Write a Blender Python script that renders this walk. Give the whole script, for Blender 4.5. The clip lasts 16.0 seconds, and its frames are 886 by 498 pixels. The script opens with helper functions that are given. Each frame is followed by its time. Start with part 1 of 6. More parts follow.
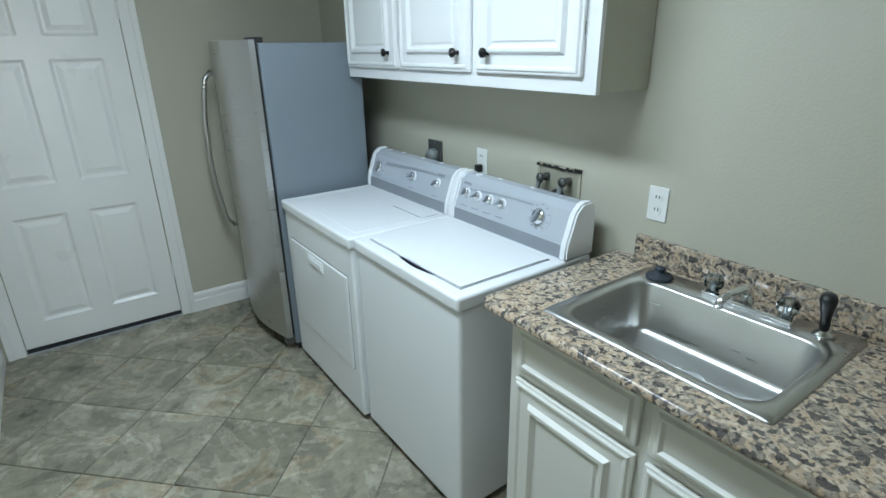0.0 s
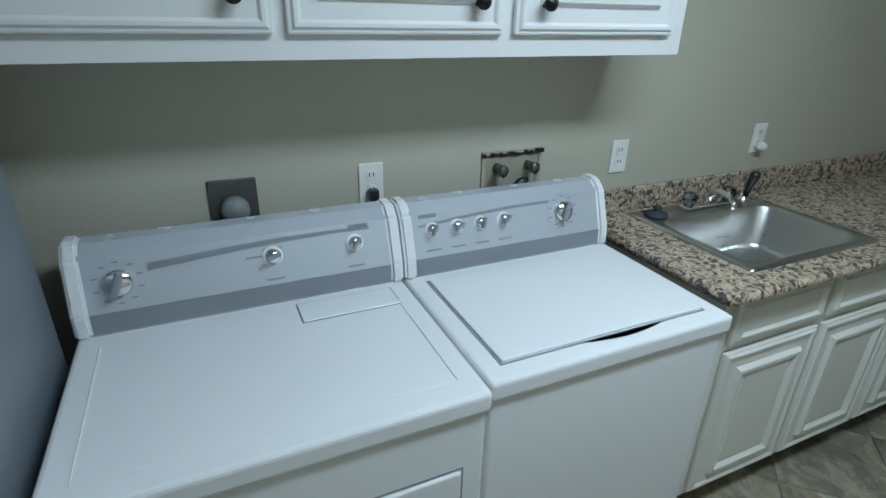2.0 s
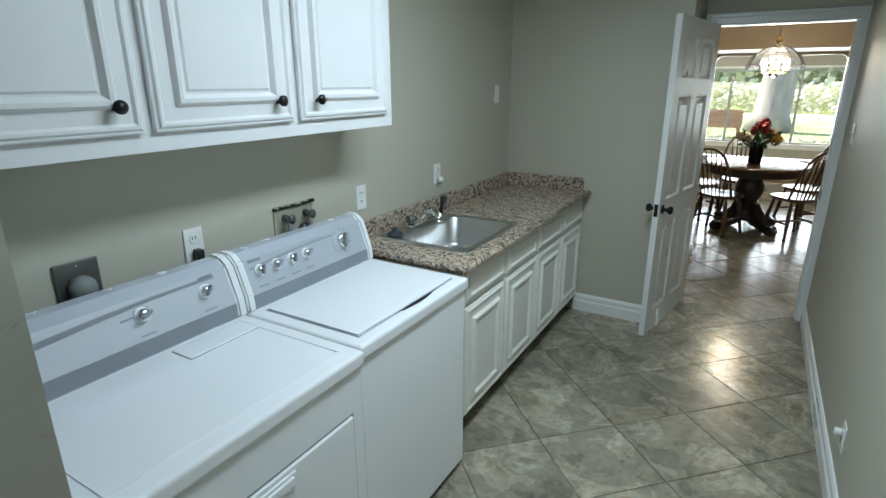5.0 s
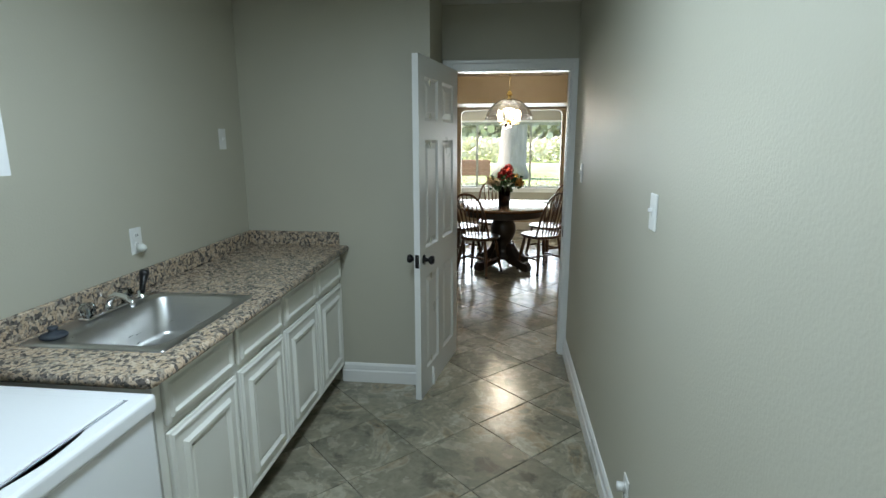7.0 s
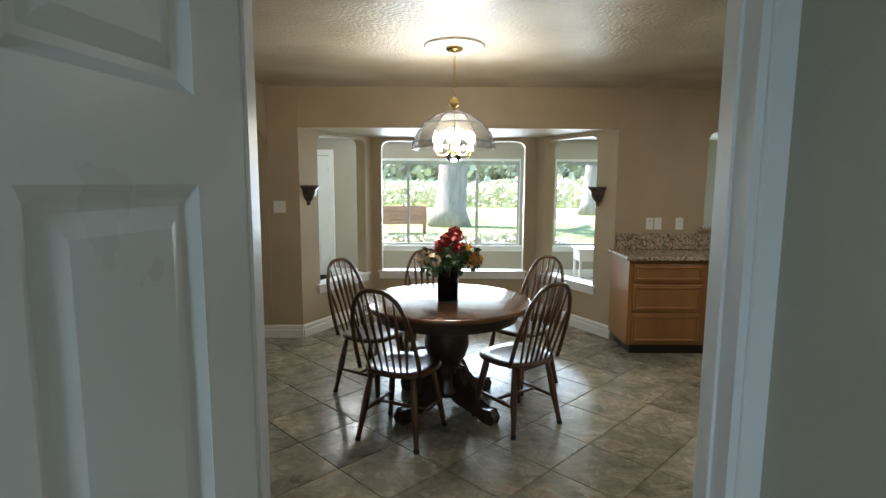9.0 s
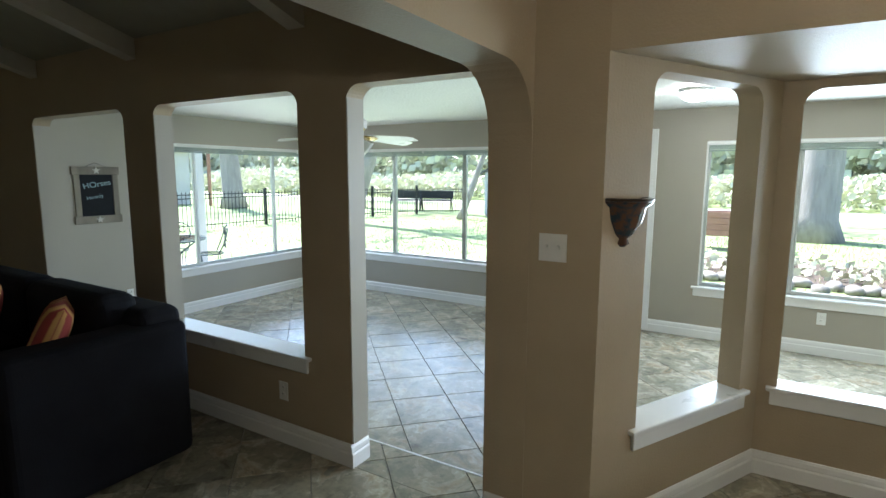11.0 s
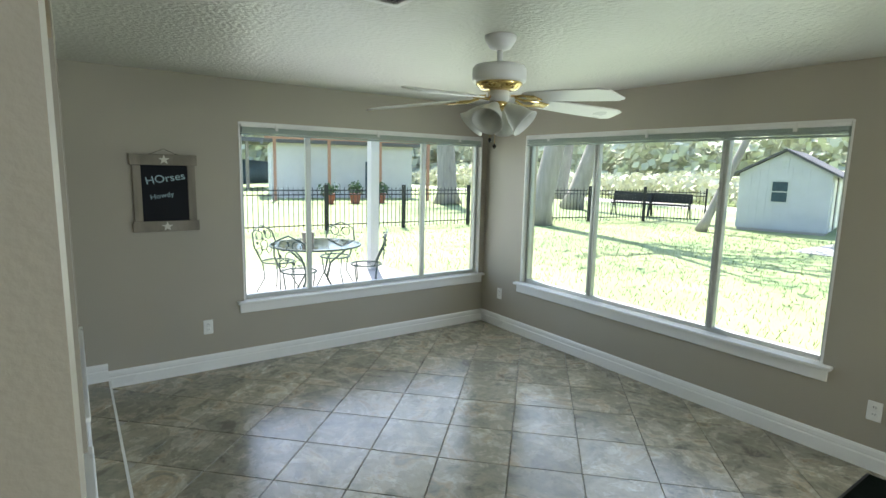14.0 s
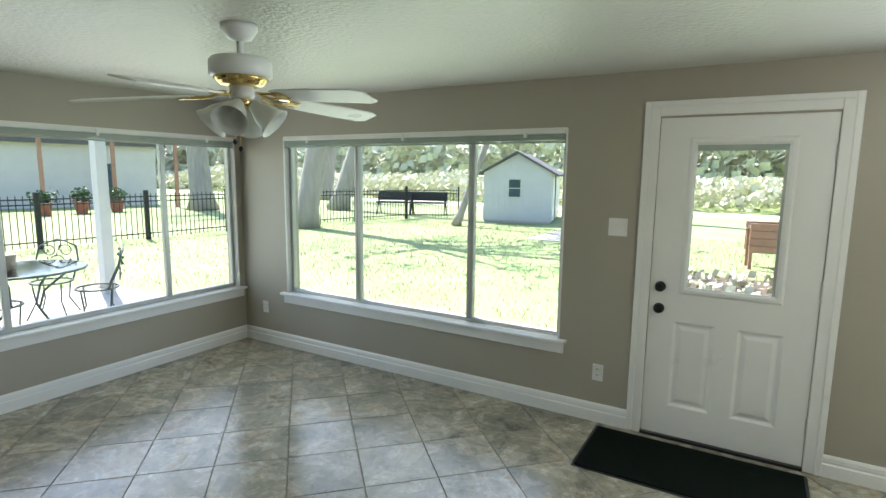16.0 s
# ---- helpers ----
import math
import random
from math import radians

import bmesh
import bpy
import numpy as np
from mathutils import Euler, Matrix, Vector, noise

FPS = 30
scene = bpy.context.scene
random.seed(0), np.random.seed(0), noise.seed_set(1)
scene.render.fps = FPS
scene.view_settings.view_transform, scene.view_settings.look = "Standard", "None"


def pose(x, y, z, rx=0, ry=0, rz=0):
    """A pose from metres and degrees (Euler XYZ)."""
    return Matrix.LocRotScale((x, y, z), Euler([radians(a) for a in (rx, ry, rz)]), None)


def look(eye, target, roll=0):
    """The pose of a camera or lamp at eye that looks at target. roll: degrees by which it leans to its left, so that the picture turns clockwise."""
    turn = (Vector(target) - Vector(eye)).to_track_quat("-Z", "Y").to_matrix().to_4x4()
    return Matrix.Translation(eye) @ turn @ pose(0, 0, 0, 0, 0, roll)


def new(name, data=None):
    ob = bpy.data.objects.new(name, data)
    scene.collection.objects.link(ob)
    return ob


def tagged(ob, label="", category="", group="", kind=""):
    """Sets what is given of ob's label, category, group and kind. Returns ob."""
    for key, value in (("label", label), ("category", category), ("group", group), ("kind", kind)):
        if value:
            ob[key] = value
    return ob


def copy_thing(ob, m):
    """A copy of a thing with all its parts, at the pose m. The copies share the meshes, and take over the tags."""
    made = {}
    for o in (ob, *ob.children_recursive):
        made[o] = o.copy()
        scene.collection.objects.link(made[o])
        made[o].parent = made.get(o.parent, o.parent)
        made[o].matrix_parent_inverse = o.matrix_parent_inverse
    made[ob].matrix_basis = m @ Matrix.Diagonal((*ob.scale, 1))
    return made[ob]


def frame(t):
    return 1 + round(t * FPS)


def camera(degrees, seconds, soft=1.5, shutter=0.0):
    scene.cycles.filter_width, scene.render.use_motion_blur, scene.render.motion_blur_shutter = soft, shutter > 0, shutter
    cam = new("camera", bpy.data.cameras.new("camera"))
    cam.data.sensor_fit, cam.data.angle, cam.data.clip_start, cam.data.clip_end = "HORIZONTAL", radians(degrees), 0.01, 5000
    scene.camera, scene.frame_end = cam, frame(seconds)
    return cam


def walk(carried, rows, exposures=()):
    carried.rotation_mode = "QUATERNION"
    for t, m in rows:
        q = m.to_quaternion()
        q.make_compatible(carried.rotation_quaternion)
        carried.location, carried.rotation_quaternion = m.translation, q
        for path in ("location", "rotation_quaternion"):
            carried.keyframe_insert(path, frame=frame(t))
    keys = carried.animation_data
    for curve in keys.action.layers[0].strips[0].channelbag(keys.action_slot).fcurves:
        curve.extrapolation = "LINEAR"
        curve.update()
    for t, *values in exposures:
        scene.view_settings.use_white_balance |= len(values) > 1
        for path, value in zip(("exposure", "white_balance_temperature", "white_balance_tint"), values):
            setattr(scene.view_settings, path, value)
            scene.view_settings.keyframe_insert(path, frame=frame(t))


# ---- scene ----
cam = camera(79.7, 16.0)
PATH = [
    (0, (0.604, 0.581, 1.618), (-0.485, -0.935, 0.901), -0.9),
    (0.5, (0.56, -0.236, 1.563), (-0.926, -1.355, 0.83), -0.3),
    (1, (0.47, -0.869, 1.53), (-1.293, -1.405, 0.752), -0.4),
    (1.5, (0.431, -1.328, 1.534), (-1.381, -1.147, 0.708), 0.3),
    (2, (0.454, -1.701, 1.572), (-1.201, -0.934, 0.752), 1.3),
    (2.5, (0.536, -1.97, 1.605), (-0.893, -0.826, 0.797), 1.4),
    (3, (0.587, -2.168, 1.637), (-0.634, -0.789, 0.858), 1.0),
    (3.5, (0.625, -2.294, 1.65), (-0.444, -0.758, 0.945), 0.7),
    (3.7, (0.651, -2.328, 1.654), (-0.384, -0.755, 0.979), 0.5),
    (5.8, (0.647, -2.345, 1.626), (-0.246, -0.651, 1.048), 0.1),
    (6, (0.649, -2.316, 1.615), (-0.198, -0.595, 1.049), 0.1),
    (6.5, (0.656, -2.151, 1.609), (0.07, -0.305, 1.11), -0.0),
    (7, (0.653, -1.793, 1.574), (0.427, 0.151, 1.164), -0.1),
    (7.5, (0.66, -1.208, 1.526), (0.606, 0.762, 1.182), -0.3),
    (8, (0.657, -0.53, 1.543), (0.648, 1.445, 1.224), -0.1),
    (8.5, (0.631, 0.33, 1.537), (0.636, 2.313, 1.28), -0.1),
    (9, (0.61, 1.175, 1.565), (0.613, 3.159, 1.312), 0.3),
    (9.5, (0.529, 1.888, 1.584), (0.215, 3.847, 1.33), 0.2),
    (10, (0.3, 2.636, 1.595), (-0.513, 4.444, 1.33), 0.2),
    (10.2, (0.253, 2.977, 1.562), (-0.712, 4.71, 1.306), 0.4),
    (12.3, (-1.356, 5.763, 1.709), (-2.432, 7.421, 1.402), 0.1),
    (12.5, (-1.446, 5.903, 1.705), (-2.595, 7.512, 1.402), -0.1),
    (13, (-1.519, 6.164, 1.69), (-2.876, 7.602, 1.389), 0.2),
    (13.5, (-1.572, 6.378, 1.665), (-3.084, 7.643, 1.369), 0.4),
    (14, (-1.591, 6.505, 1.611), (-3.197, 7.636, 1.312), 1.3),
    (14.5, (-1.613, 6.555, 1.614), (-3.239, 7.657, 1.295), 1.4),
    (15, (-1.619, 6.583, 1.623), (-3.24, 7.689, 1.295), 1.5),
    (15.5, (-1.639, 6.617, 1.618), (-3.06, 7.971, 1.303), 1.3),
    (16, (-1.675, 6.65, 1.63), (-2.665, 8.347, 1.349), 0.7),
]
walk(cam, [(t, look(*p)) for t, *p in PATH], [(0, 2.22, 6500, 10), (1.5, 1.65, 6400, 10), (2.5, 1.72, 6400, 10), (3.5, 2.0, 6500, 10), (6, 1.93, 6550, 10), (8, 2.05, 6600, 10), (9.3, 2.1, 5800, 9), (10.2, 2.08, 5600, 8), (12.3, 1.84, 6050, 9), (16, 1.68, 6250, 9)])

# ---- light ----
world = bpy.data.worlds.new("world")
scene.world = world
world.use_nodes = True
wn = world.node_tree.nodes
sky = wn.new("ShaderNodeTexSky")
sky.sky_type, sky.sun_disc = "NISHITA", False
sky.sun_elevation, sky.sun_rotation = radians(57), radians(293)
world.node_tree.links.new(sky.outputs[0], wn["Background"].inputs[0])
wn["Background"].inputs[1].default_value = 0.15
sun = new("sun", bpy.data.lights.new("sun", "SUN"))
sun.data.energy, sun.data.angle, sun.data.color = 5.0, radians(0.5), (1.0, 0.95, 0.87)
sun.matrix_world = look((0, 0, 0), (0.50, -0.21, -0.84))


def lamp(name, kind, power, color, m, sx=0.1, sy=0.1):
    ob = new(name, bpy.data.lights.new(name, kind))
    ob.data.energy, ob.data.color = power, color
    if kind == "AREA":
        ob.data.shape, ob.data.size, ob.data.size_y = "RECTANGLE", sx, sy
    elif kind == "POINT":
        ob.data.shadow_soft_size = sx
    ob.matrix_world = m
    return ob


SKYC = (0.88, 0.98, 1.04)
lamp("window_light", "AREA", 4, SKYC, look((-4.12, 10.16, 1.24), (-4.12, 0, 0.9)), 2.5, 1.3)
lamp("window_light", "AREA", 3.5, SKYC, look((-6.02, 8.85, 1.24), (0, 8.85, 0.9)), 2.2, 1.3)
lamp("window_light", "AREA", 34, SKYC, look((0.58, 10.16, 1.24), (0.58, 0, 0.9)), 2.5, 1.3)
lamp("window_light", "AREA", 20, SKYC, look((3.5, 10.16, 1.24), (3.5, 0, 0.9)), 1.9, 1.3)
lamp("laundry_light", "AREA", 8.4, (0.78, 0.98, 1.13), pose(0.25, -0.7, 2.37), 0.3, 1.2)
lamp("chandelier_light", "POINT", 11, (1.0, 0.9, 0.74), pose(0.685, 4.82, 1.83), 0.1)
lamp("kitchen_light", "AREA", 4, (1.0, 0.92, 0.8), look((3.6, 4.3, 2.435), (3.6, 4.3, 0)), 0.14, 0.14)
lamp("sunroom_light", "POINT", 3, (1.0, 0.96, 0.88), pose(-0.75, 8.9, 2.12), 0.1)


# ---- materials ----
def nodes_of(m):
    m.use_nodes = True
    return m.node_tree, m.node_tree.nodes["Principled BSDF"]


def mat(name, a, b=None, rough=0.5, metal=0.0, scale=6.0, fine=80.0, bump=0.05, contrast=0.5, per_object=0.0, emit=0.0, coat=0.0, stretch=None):
    """Two-scale noise between colours a and b, with a fine relief."""
    m = bpy.data.materials.new(name)
    nt, bsdf = nodes_of(m)
    N, L = nt.nodes.new, nt.links.new
    b = b or tuple(c * 0.86 for c in a)
    tc = N("ShaderNodeTexCoord")
    src = tc.outputs["Object"]
    if per_object:
        oi = N("ShaderNodeObjectInfo")
        add = N("ShaderNodeVectorMath")
        mul = N("ShaderNodeVectorMath")
        mul.operation = "SCALE"
        mul.inputs[0].default_value = (37.1, 91.7, 13.3)
        L(oi.outputs["Random"], mul.inputs["Scale"])
        L(src, add.inputs[0])
        L(mul.outputs[0], add.inputs[1])
        src = add.outputs[0]
    if stretch:
        mp = N("ShaderNodeMapping")
        mp.inputs["Scale"].default_value = stretch
        L(src, mp.inputs[0])
        src = mp.outputs[0]
    n1, n2 = N("ShaderNodeTexNoise"), N("ShaderNodeTexNoise")
    n1.inputs["Scale"].default_value, n2.inputs["Scale"].default_value = scale, fine
    n1.inputs["Detail"].default_value, n2.inputs["Detail"].default_value = 5, 3
    L(src, n1.inputs["Vector"])
    L(src, n2.inputs["Vector"])
    ramp = N("ShaderNodeValToRGB")
    ramp.color_ramp.elements[0].position, ramp.color_ramp.elements[1].position = 0.5 - contrast / 2, 0.5 + contrast / 2
    ramp.color_ramp.elements[0].color, ramp.color_ramp.elements[1].color = (*b, 1), (*a, 1)
    L(n1.outputs["Fac"], ramp.inputs[0])
    col = ramp.outputs[0]
    if per_object:
        hsv = N("ShaderNodeHueSaturation")
        mr = N("ShaderNodeMapRange")
        mr.inputs["To Min"].default_value, mr.inputs["To Max"].default_value = 1 - per_object, 1 + per_object
        L(oi.outputs["Random"], mr.inputs["Value"])
        L(mr.outputs[0], hsv.inputs["Value"])
        L(col, hsv.inputs["Color"])
        col = hsv.outputs[0]
    L(col, bsdf.inputs["Base Color"])
    rr = N("ShaderNodeMapRange")
    rr.inputs["To Min"].default_value, rr.inputs["To Max"].default_value = max(0.02, rough - 0.08), min(1, rough + 0.08)
    L(n1.outputs["Fac"], rr.inputs["Value"])
    L(rr.outputs[0], bsdf.inputs["Roughness"])
    bsdf.inputs["Metallic"].default_value = metal
    bsdf.inputs["Coat Weight"].default_value = coat
    if bump:
        bp = N("ShaderNodeBump")
        bp.inputs["Strength"].default_value, bp.inputs["Distance"].default_value = bump, 0.01
        L(n2.outputs["Fac"], bp.inputs["Height"])
        L(bp.outputs[0], bsdf.inputs["Normal"])
    if emit:
        bsdf.inputs["Emission Color"].default_value, bsdf.inputs["Emission Strength"].default_value = (*a, 1), emit
    return m


def glass_mat(name, tint=(1, 1, 1), rough=0.0, gloss=1.0):
    m = bpy.data.materials.new(name)
    m.use_nodes = True
    nt = m.node_tree
    nt.nodes.clear()
    N, L = nt.nodes.new, nt.links.new
    out, mix, tr, gl, fr = N("ShaderNodeOutputMaterial"), N("ShaderNodeMixShader"), N("ShaderNodeBsdfTransparent"), N("ShaderNodeBsdfGlossy"), N("ShaderNodeFresnel")
    tr.inputs[0].default_value = (*tint, 1)
    gl.inputs["Roughness"].default_value = rough
    fr.inputs["IOR"].default_value = 1 + 0.45 * gloss
    L(fr.outputs[0], mix.inputs[0])
    L(tr.outputs[0], mix.inputs[1])
    L(gl.outputs[0], mix.inputs[2])
    L(mix.outputs[0], out.inputs[0])
    return m


def stone_mat(name, cols, grout=False, scale=3.2, rough=0.3, per_object=True):
    """Mottled slate-look stone: layered noise through a ramp of colours, offset piece by piece."""
    m = bpy.data.materials.new(name)
    nt, bsdf = nodes_of(m)
    N, L = nt.nodes.new, nt.links.new
    geo = N("ShaderNodeNewGeometry")
    oi = N("ShaderNodeObjectInfo")
    mul, add = N("ShaderNodeVectorMath"), N("ShaderNodeVectorMath")
    mul.operation = "SCALE"
    mul.inputs[0].default_value = (31.0, 57.0, 11.0)
    L(oi.outputs["Random"], mul.inputs["Scale"])
    L(geo.outputs["Position"], add.inputs[0])
    L(mul.outputs[0], add.inputs[1])
    src = add.outputs[0]
    n1, n2, n3 = N("ShaderNodeTexNoise"), N("ShaderNodeTexNoise"), N("ShaderNodeTexNoise")
    for n, s, d, dist in ((n1, scale, 10, 0.9), (n2, scale * 7, 8, 0.3), (n3, scale * 1.7, 12, 0.5)):
        n.inputs["Scale"].default_value, n.inputs["Detail"].default_value, n.inputs["Distortion"].default_value = s, d, dist
        n.inputs["Roughness"].default_value = 0.62
        L(src, n.inputs["Vector"])

    def ramp_of(source, stops):
        r = N("ShaderNodeValToRGB")
        cr = r.color_ramp
        while len(cr.elements) < len(stops):
            cr.elements.new(0.5)
        for e, (p, c) in zip(cr.elements, stops):
            e.position, e.color = p, (*c, 1)
        L(source, r.inputs[0])
        return r.outputs[0]

    base = ramp_of(n1.outputs["Fac"], [(0.40, cols[1]), (0.46, cols[2]), (0.53, cols[2]), (0.55, cols[3]), (0.62, cols[4]), (0.66, cols[1])])
    flakes = ramp_of(n3.outputs["Fac"], [(0.36, cols[0]), (0.43, cols[2]), (0.56, cols[2]), (0.575, cols[3]), (0.66, cols[3])])
    both = N("ShaderNodeMix")
    both.data_type = "RGBA"
    both.inputs["Factor"].default_value = 0.45
    L(base, both.inputs["A"])
    L(flakes, both.inputs["B"])
    mix = N("ShaderNodeMix")
    mix.data_type, mix.blend_type = "RGBA", "OVERLAY"
    mix.inputs["Factor"].default_value = 0.45
    L(both.outputs["Result"], mix.inputs["A"])
    L(n2.outputs["Fac"], mix.inputs["B"])
    hsv = N("ShaderNodeHueSaturation")
    mr = N("ShaderNodeMapRange")
    mr.inputs["To Min"].default_value, mr.inputs["To Max"].default_value = 0.85, 1.15
    L(oi.outputs["Random"], mr.inputs["Value"])
    L(mr.outputs[0], hsv.inputs["Value"])
    L(mix.outputs["Result"], hsv.inputs["Color"])
    L(hsv.outputs[0], bsdf.inputs["Base Color"])
    r2 = N("ShaderNodeMapRange")
    r2.inputs["To Min"].default_value, r2.inputs["To Max"].default_value = rough - 0.08, rough + 0.14
    L(n2.outputs["Fac"], r2.inputs["Value"])
    L(r2.outputs[0], bsdf.inputs["Roughness"])
    bp = N("ShaderNodeBump")
    bp.inputs["Strength"].default_value, bp.inputs["Distance"].default_value = 0.12, 0.01
    L(n2.outputs["Fac"], bp.inputs["Height"])
    L(bp.outputs[0], bsdf.inputs["Normal"])
    return m


def granite_mat(name):
    m = bpy.data.materials.new(name)
    nt, bsdf = nodes_of(m)
    N, L = nt.nodes.new, nt.links.new
    geo = N("ShaderNodeNewGeometry")
    n0 = N("ShaderNodeTexNoise")
    n0.inputs["Scale"].default_value, n0.inputs["Detail"].default_value = 26, 4
    v = N("ShaderNodeTexVoronoi")
    v.inputs["Scale"].default_value = 85
    ad = N("ShaderNodeMix")
    ad.data_type = "VECTOR"
    ad.inputs["Factor"].default_value = 0.045
    L(geo.outputs["Position"], n0.inputs["Vector"])
    L(geo.outputs["Position"], ad.inputs["A"])
    L(n0.outputs["Color"], ad.inputs["B"])
    L(ad.outputs["Result"], v.inputs["Vector"])
    sep = N("ShaderNodeSeparateColor")
    L(v.outputs["Color"], sep.inputs[0])
    ramp = N("ShaderNodeValToRGB")
    cr = ramp.color_ramp
    cr.interpolation = "CONSTANT"
    cs = ((0.0, (0.12, 0.105, 0.095)), (0.16, (0.30, 0.25, 0.20)), (0.34, (0.50, 0.38, 0.27)), (0.62, (0.56, 0.45, 0.34)), (0.82, (0.36, 0.31, 0.25)), (0.93, (0.11, 0.10, 0.09)))
    while len(cr.elements) < len(cs):
        cr.elements.new(0.5)
    for e, (p, c) in zip(cr.elements, cs):
        e.position, e.color = p, (*c, 1)
    L(sep.outputs[0], ramp.inputs[0])
    n1 = N("ShaderNodeTexNoise")
    n1.inputs["Scale"].default_value, n1.inputs["Detail"].default_value = 105, 4
    L(geo.outputs["Position"], n1.inputs["Vector"])
    mix = N("ShaderNodeMix")
    mix.data_type, mix.blend_type = "RGBA", "MULTIPLY"
    r2 = N("ShaderNodeValToRGB")
    r2.color_ramp.elements[0].position, r2.color_ramp.elements[1].position = 0.38, 0.5
    r2.color_ramp.elements[0].color = (0.18, 0.17, 0.16, 1)
    L(n1.outputs["Fac"], r2.inputs[0])
    mix.inputs["Factor"].default_value = 0.6
    L(ramp.outputs[0], mix.inputs["A"])
    L(r2.outputs[0], mix.inputs["B"])
    L(mix.outputs["Result"], bsdf.inputs["Base Color"])
    bsdf.inputs["Roughness"].default_value = 0.16
    return m


def rug_mat(name):
    m = bpy.data.materials.new(name)
    nt, bsdf = nodes_of(m)
    N, L = nt.nodes.new, nt.links.new
    geo = N("ShaderNodeNewGeometry")
    v = N("ShaderNodeTexVoronoi")
    v.inputs["Scale"].default_value = 5.2
    L(geo.outputs["Position"], v.inputs["Vector"])
    sep = N("ShaderNodeSeparateColor")
    L(v.outputs["Color"], sep.inputs[0])
    ramp = N("ShaderNodeValToRGB")
    cr = ramp.color_ramp
    cr.interpolation = "CONSTANT"
    cs = ((0.0, (0.42, 0.03, 0.04)), (0.22, (0.27, 0.33, 0.12)), (0.5, (0.62, 0.48, 0.30)), (0.65, (0.34, 0.36, 0.15)), (0.84, (0.60, 0.34, 0.28)))
    while len(cr.elements) < len(cs):
        cr.elements.new(0.5)
    for e, (p, c) in zip(cr.elements, cs):
        e.position, e.color = p, (*c, 1)
    L(sep.outputs[0], ramp.inputs[0])
    n = N("ShaderNodeTexNoise")
    n.inputs["Scale"].default_value = 17
    n.inputs["Detail"].default_value = 4
    L(geo.outputs["Position"], n.inputs["Vector"])
    sub = N("ShaderNodeMath")
    L(v.outputs["Distance"], sub.inputs[0])
    L(n.outputs["Fac"], sub.inputs[1])
    r2 = N("ShaderNodeValToRGB")
    r2.color_ramp.interpolation = "CONSTANT"
    r2.color_ramp.elements[1].position = 0.97
    r2.color_ramp.elements[0].color, r2.color_ramp.elements[1].color = (0, 0, 0, 1), (1, 1, 1, 1)
    L(sub.outputs[0], r2.inputs[0])
    mix = N("ShaderNodeMix")
    mix.data_type = "RGBA"
    L(r2.outputs[0], mix.inputs["Factor"])
    L(ramp.outputs[0], mix.inputs["A"])
    mix.inputs["B"].default_value = (0.012, 0.011, 0.012, 1)
    L(mix.outputs["Result"], bsdf.inputs["Base Color"])
    bsdf.inputs["Roughness"].default_value = 0.95
    return m


M_WALL = mat("wall_paint_sage_beige", (0.49, 0.47, 0.385), (0.455, 0.437, 0.355), 0.52, scale=1.2, fine=110, bump=0.1)
M_TAN = mat("wall_paint_tan", (0.45, 0.365, 0.25), (0.37, 0.295, 0.19), 0.5, scale=1.6, fine=90, bump=0.22)
M_GREIGE = mat("wall_paint_greige", (0.385, 0.355, 0.29), (0.36, 0.33, 0.27), 0.5, scale=1.2, fine=100, bump=0.1)
M_CEIL = mat("ceiling_textured_paint", (0.62, 0.62, 0.56), (0.55, 0.55, 0.49), 0.34, scale=1.5, fine=38, bump=0.9)
M_CEILTAN = mat("ceiling_faux_paint", (0.52, 0.46, 0.36), (0.33, 0.27, 0.19), 0.36, scale=2.2, fine=42, bump=0.7, contrast=0.4)
M_WHITE = mat("white_gloss_paint", (0.80, 0.80, 0.78), (0.76, 0.76, 0.74), 0.3, scale=3, fine=160, bump=0.03)
M_CREAM = mat("cream_cabinet_paint", (0.77, 0.76, 0.71), (0.73, 0.72, 0.66), 0.34, scale=4, fine=150, bump=0.04)
M_CAB = mat("white_cabinet_paint", (0.76, 0.76, 0.76), (0.72, 0.72, 0.72), 0.32, scale=4, fine=150, bump=0.03)
M_APPL = mat("white_enamel", (0.80, 0.81, 0.82), (0.78, 0.79, 0.80), 0.22, scale=2, fine=220, bump=0.015)
M_SILVER = mat("silver_console_plastic", (0.62, 0.66, 0.72), (0.58, 0.62, 0.68), 0.26, metal=0.35, scale=3, fine=300, bump=0.01)
M_DGREY = mat("grey_band", (0.27, 0.29, 0.32), None, 0.4, bump=0.01)
M_STEEL = mat("brushed_stainless", (0.58, 0.58, 0.57), (0.55, 0.55, 0.54), 0.3, metal=1.0, scale=5, fine=140, bump=0.03, stretch=(1, 1, 12))
M_CHROME = mat("chrome", (0.82, 0.83, 0.84), None, 0.08, metal=1.0, bump=0)
M_FRSIDE = mat("grey_fridge_side", (0.20, 0.23, 0.26), (0.18, 0.21, 0.24), 0.4, scale=3, fine=260, bump=0.06)
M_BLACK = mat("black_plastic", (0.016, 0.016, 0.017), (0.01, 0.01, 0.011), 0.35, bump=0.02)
M_KNOB = mat("oil_rubbed_bronze", (0.02, 0.018, 0.018), None, 0.3, metal=0.6, bump=0.01)
M_TILE = stone_mat("slate_look_tile", ((0.08, 0.074, 0.056), (0.165, 0.155, 0.12), (0.27, 0.247, 0.183), (0.45, 0.415, 0.325), (0.33, 0.25, 0.155)), rough=0.17)
M_GROUT = mat("grout", (0.34, 0.32, 0.28), (0.26, 0.24, 0.2), 0.9, scale=12, fine=200, bump=0.1)
M_GRANITE = granite_mat("speckled_granite")
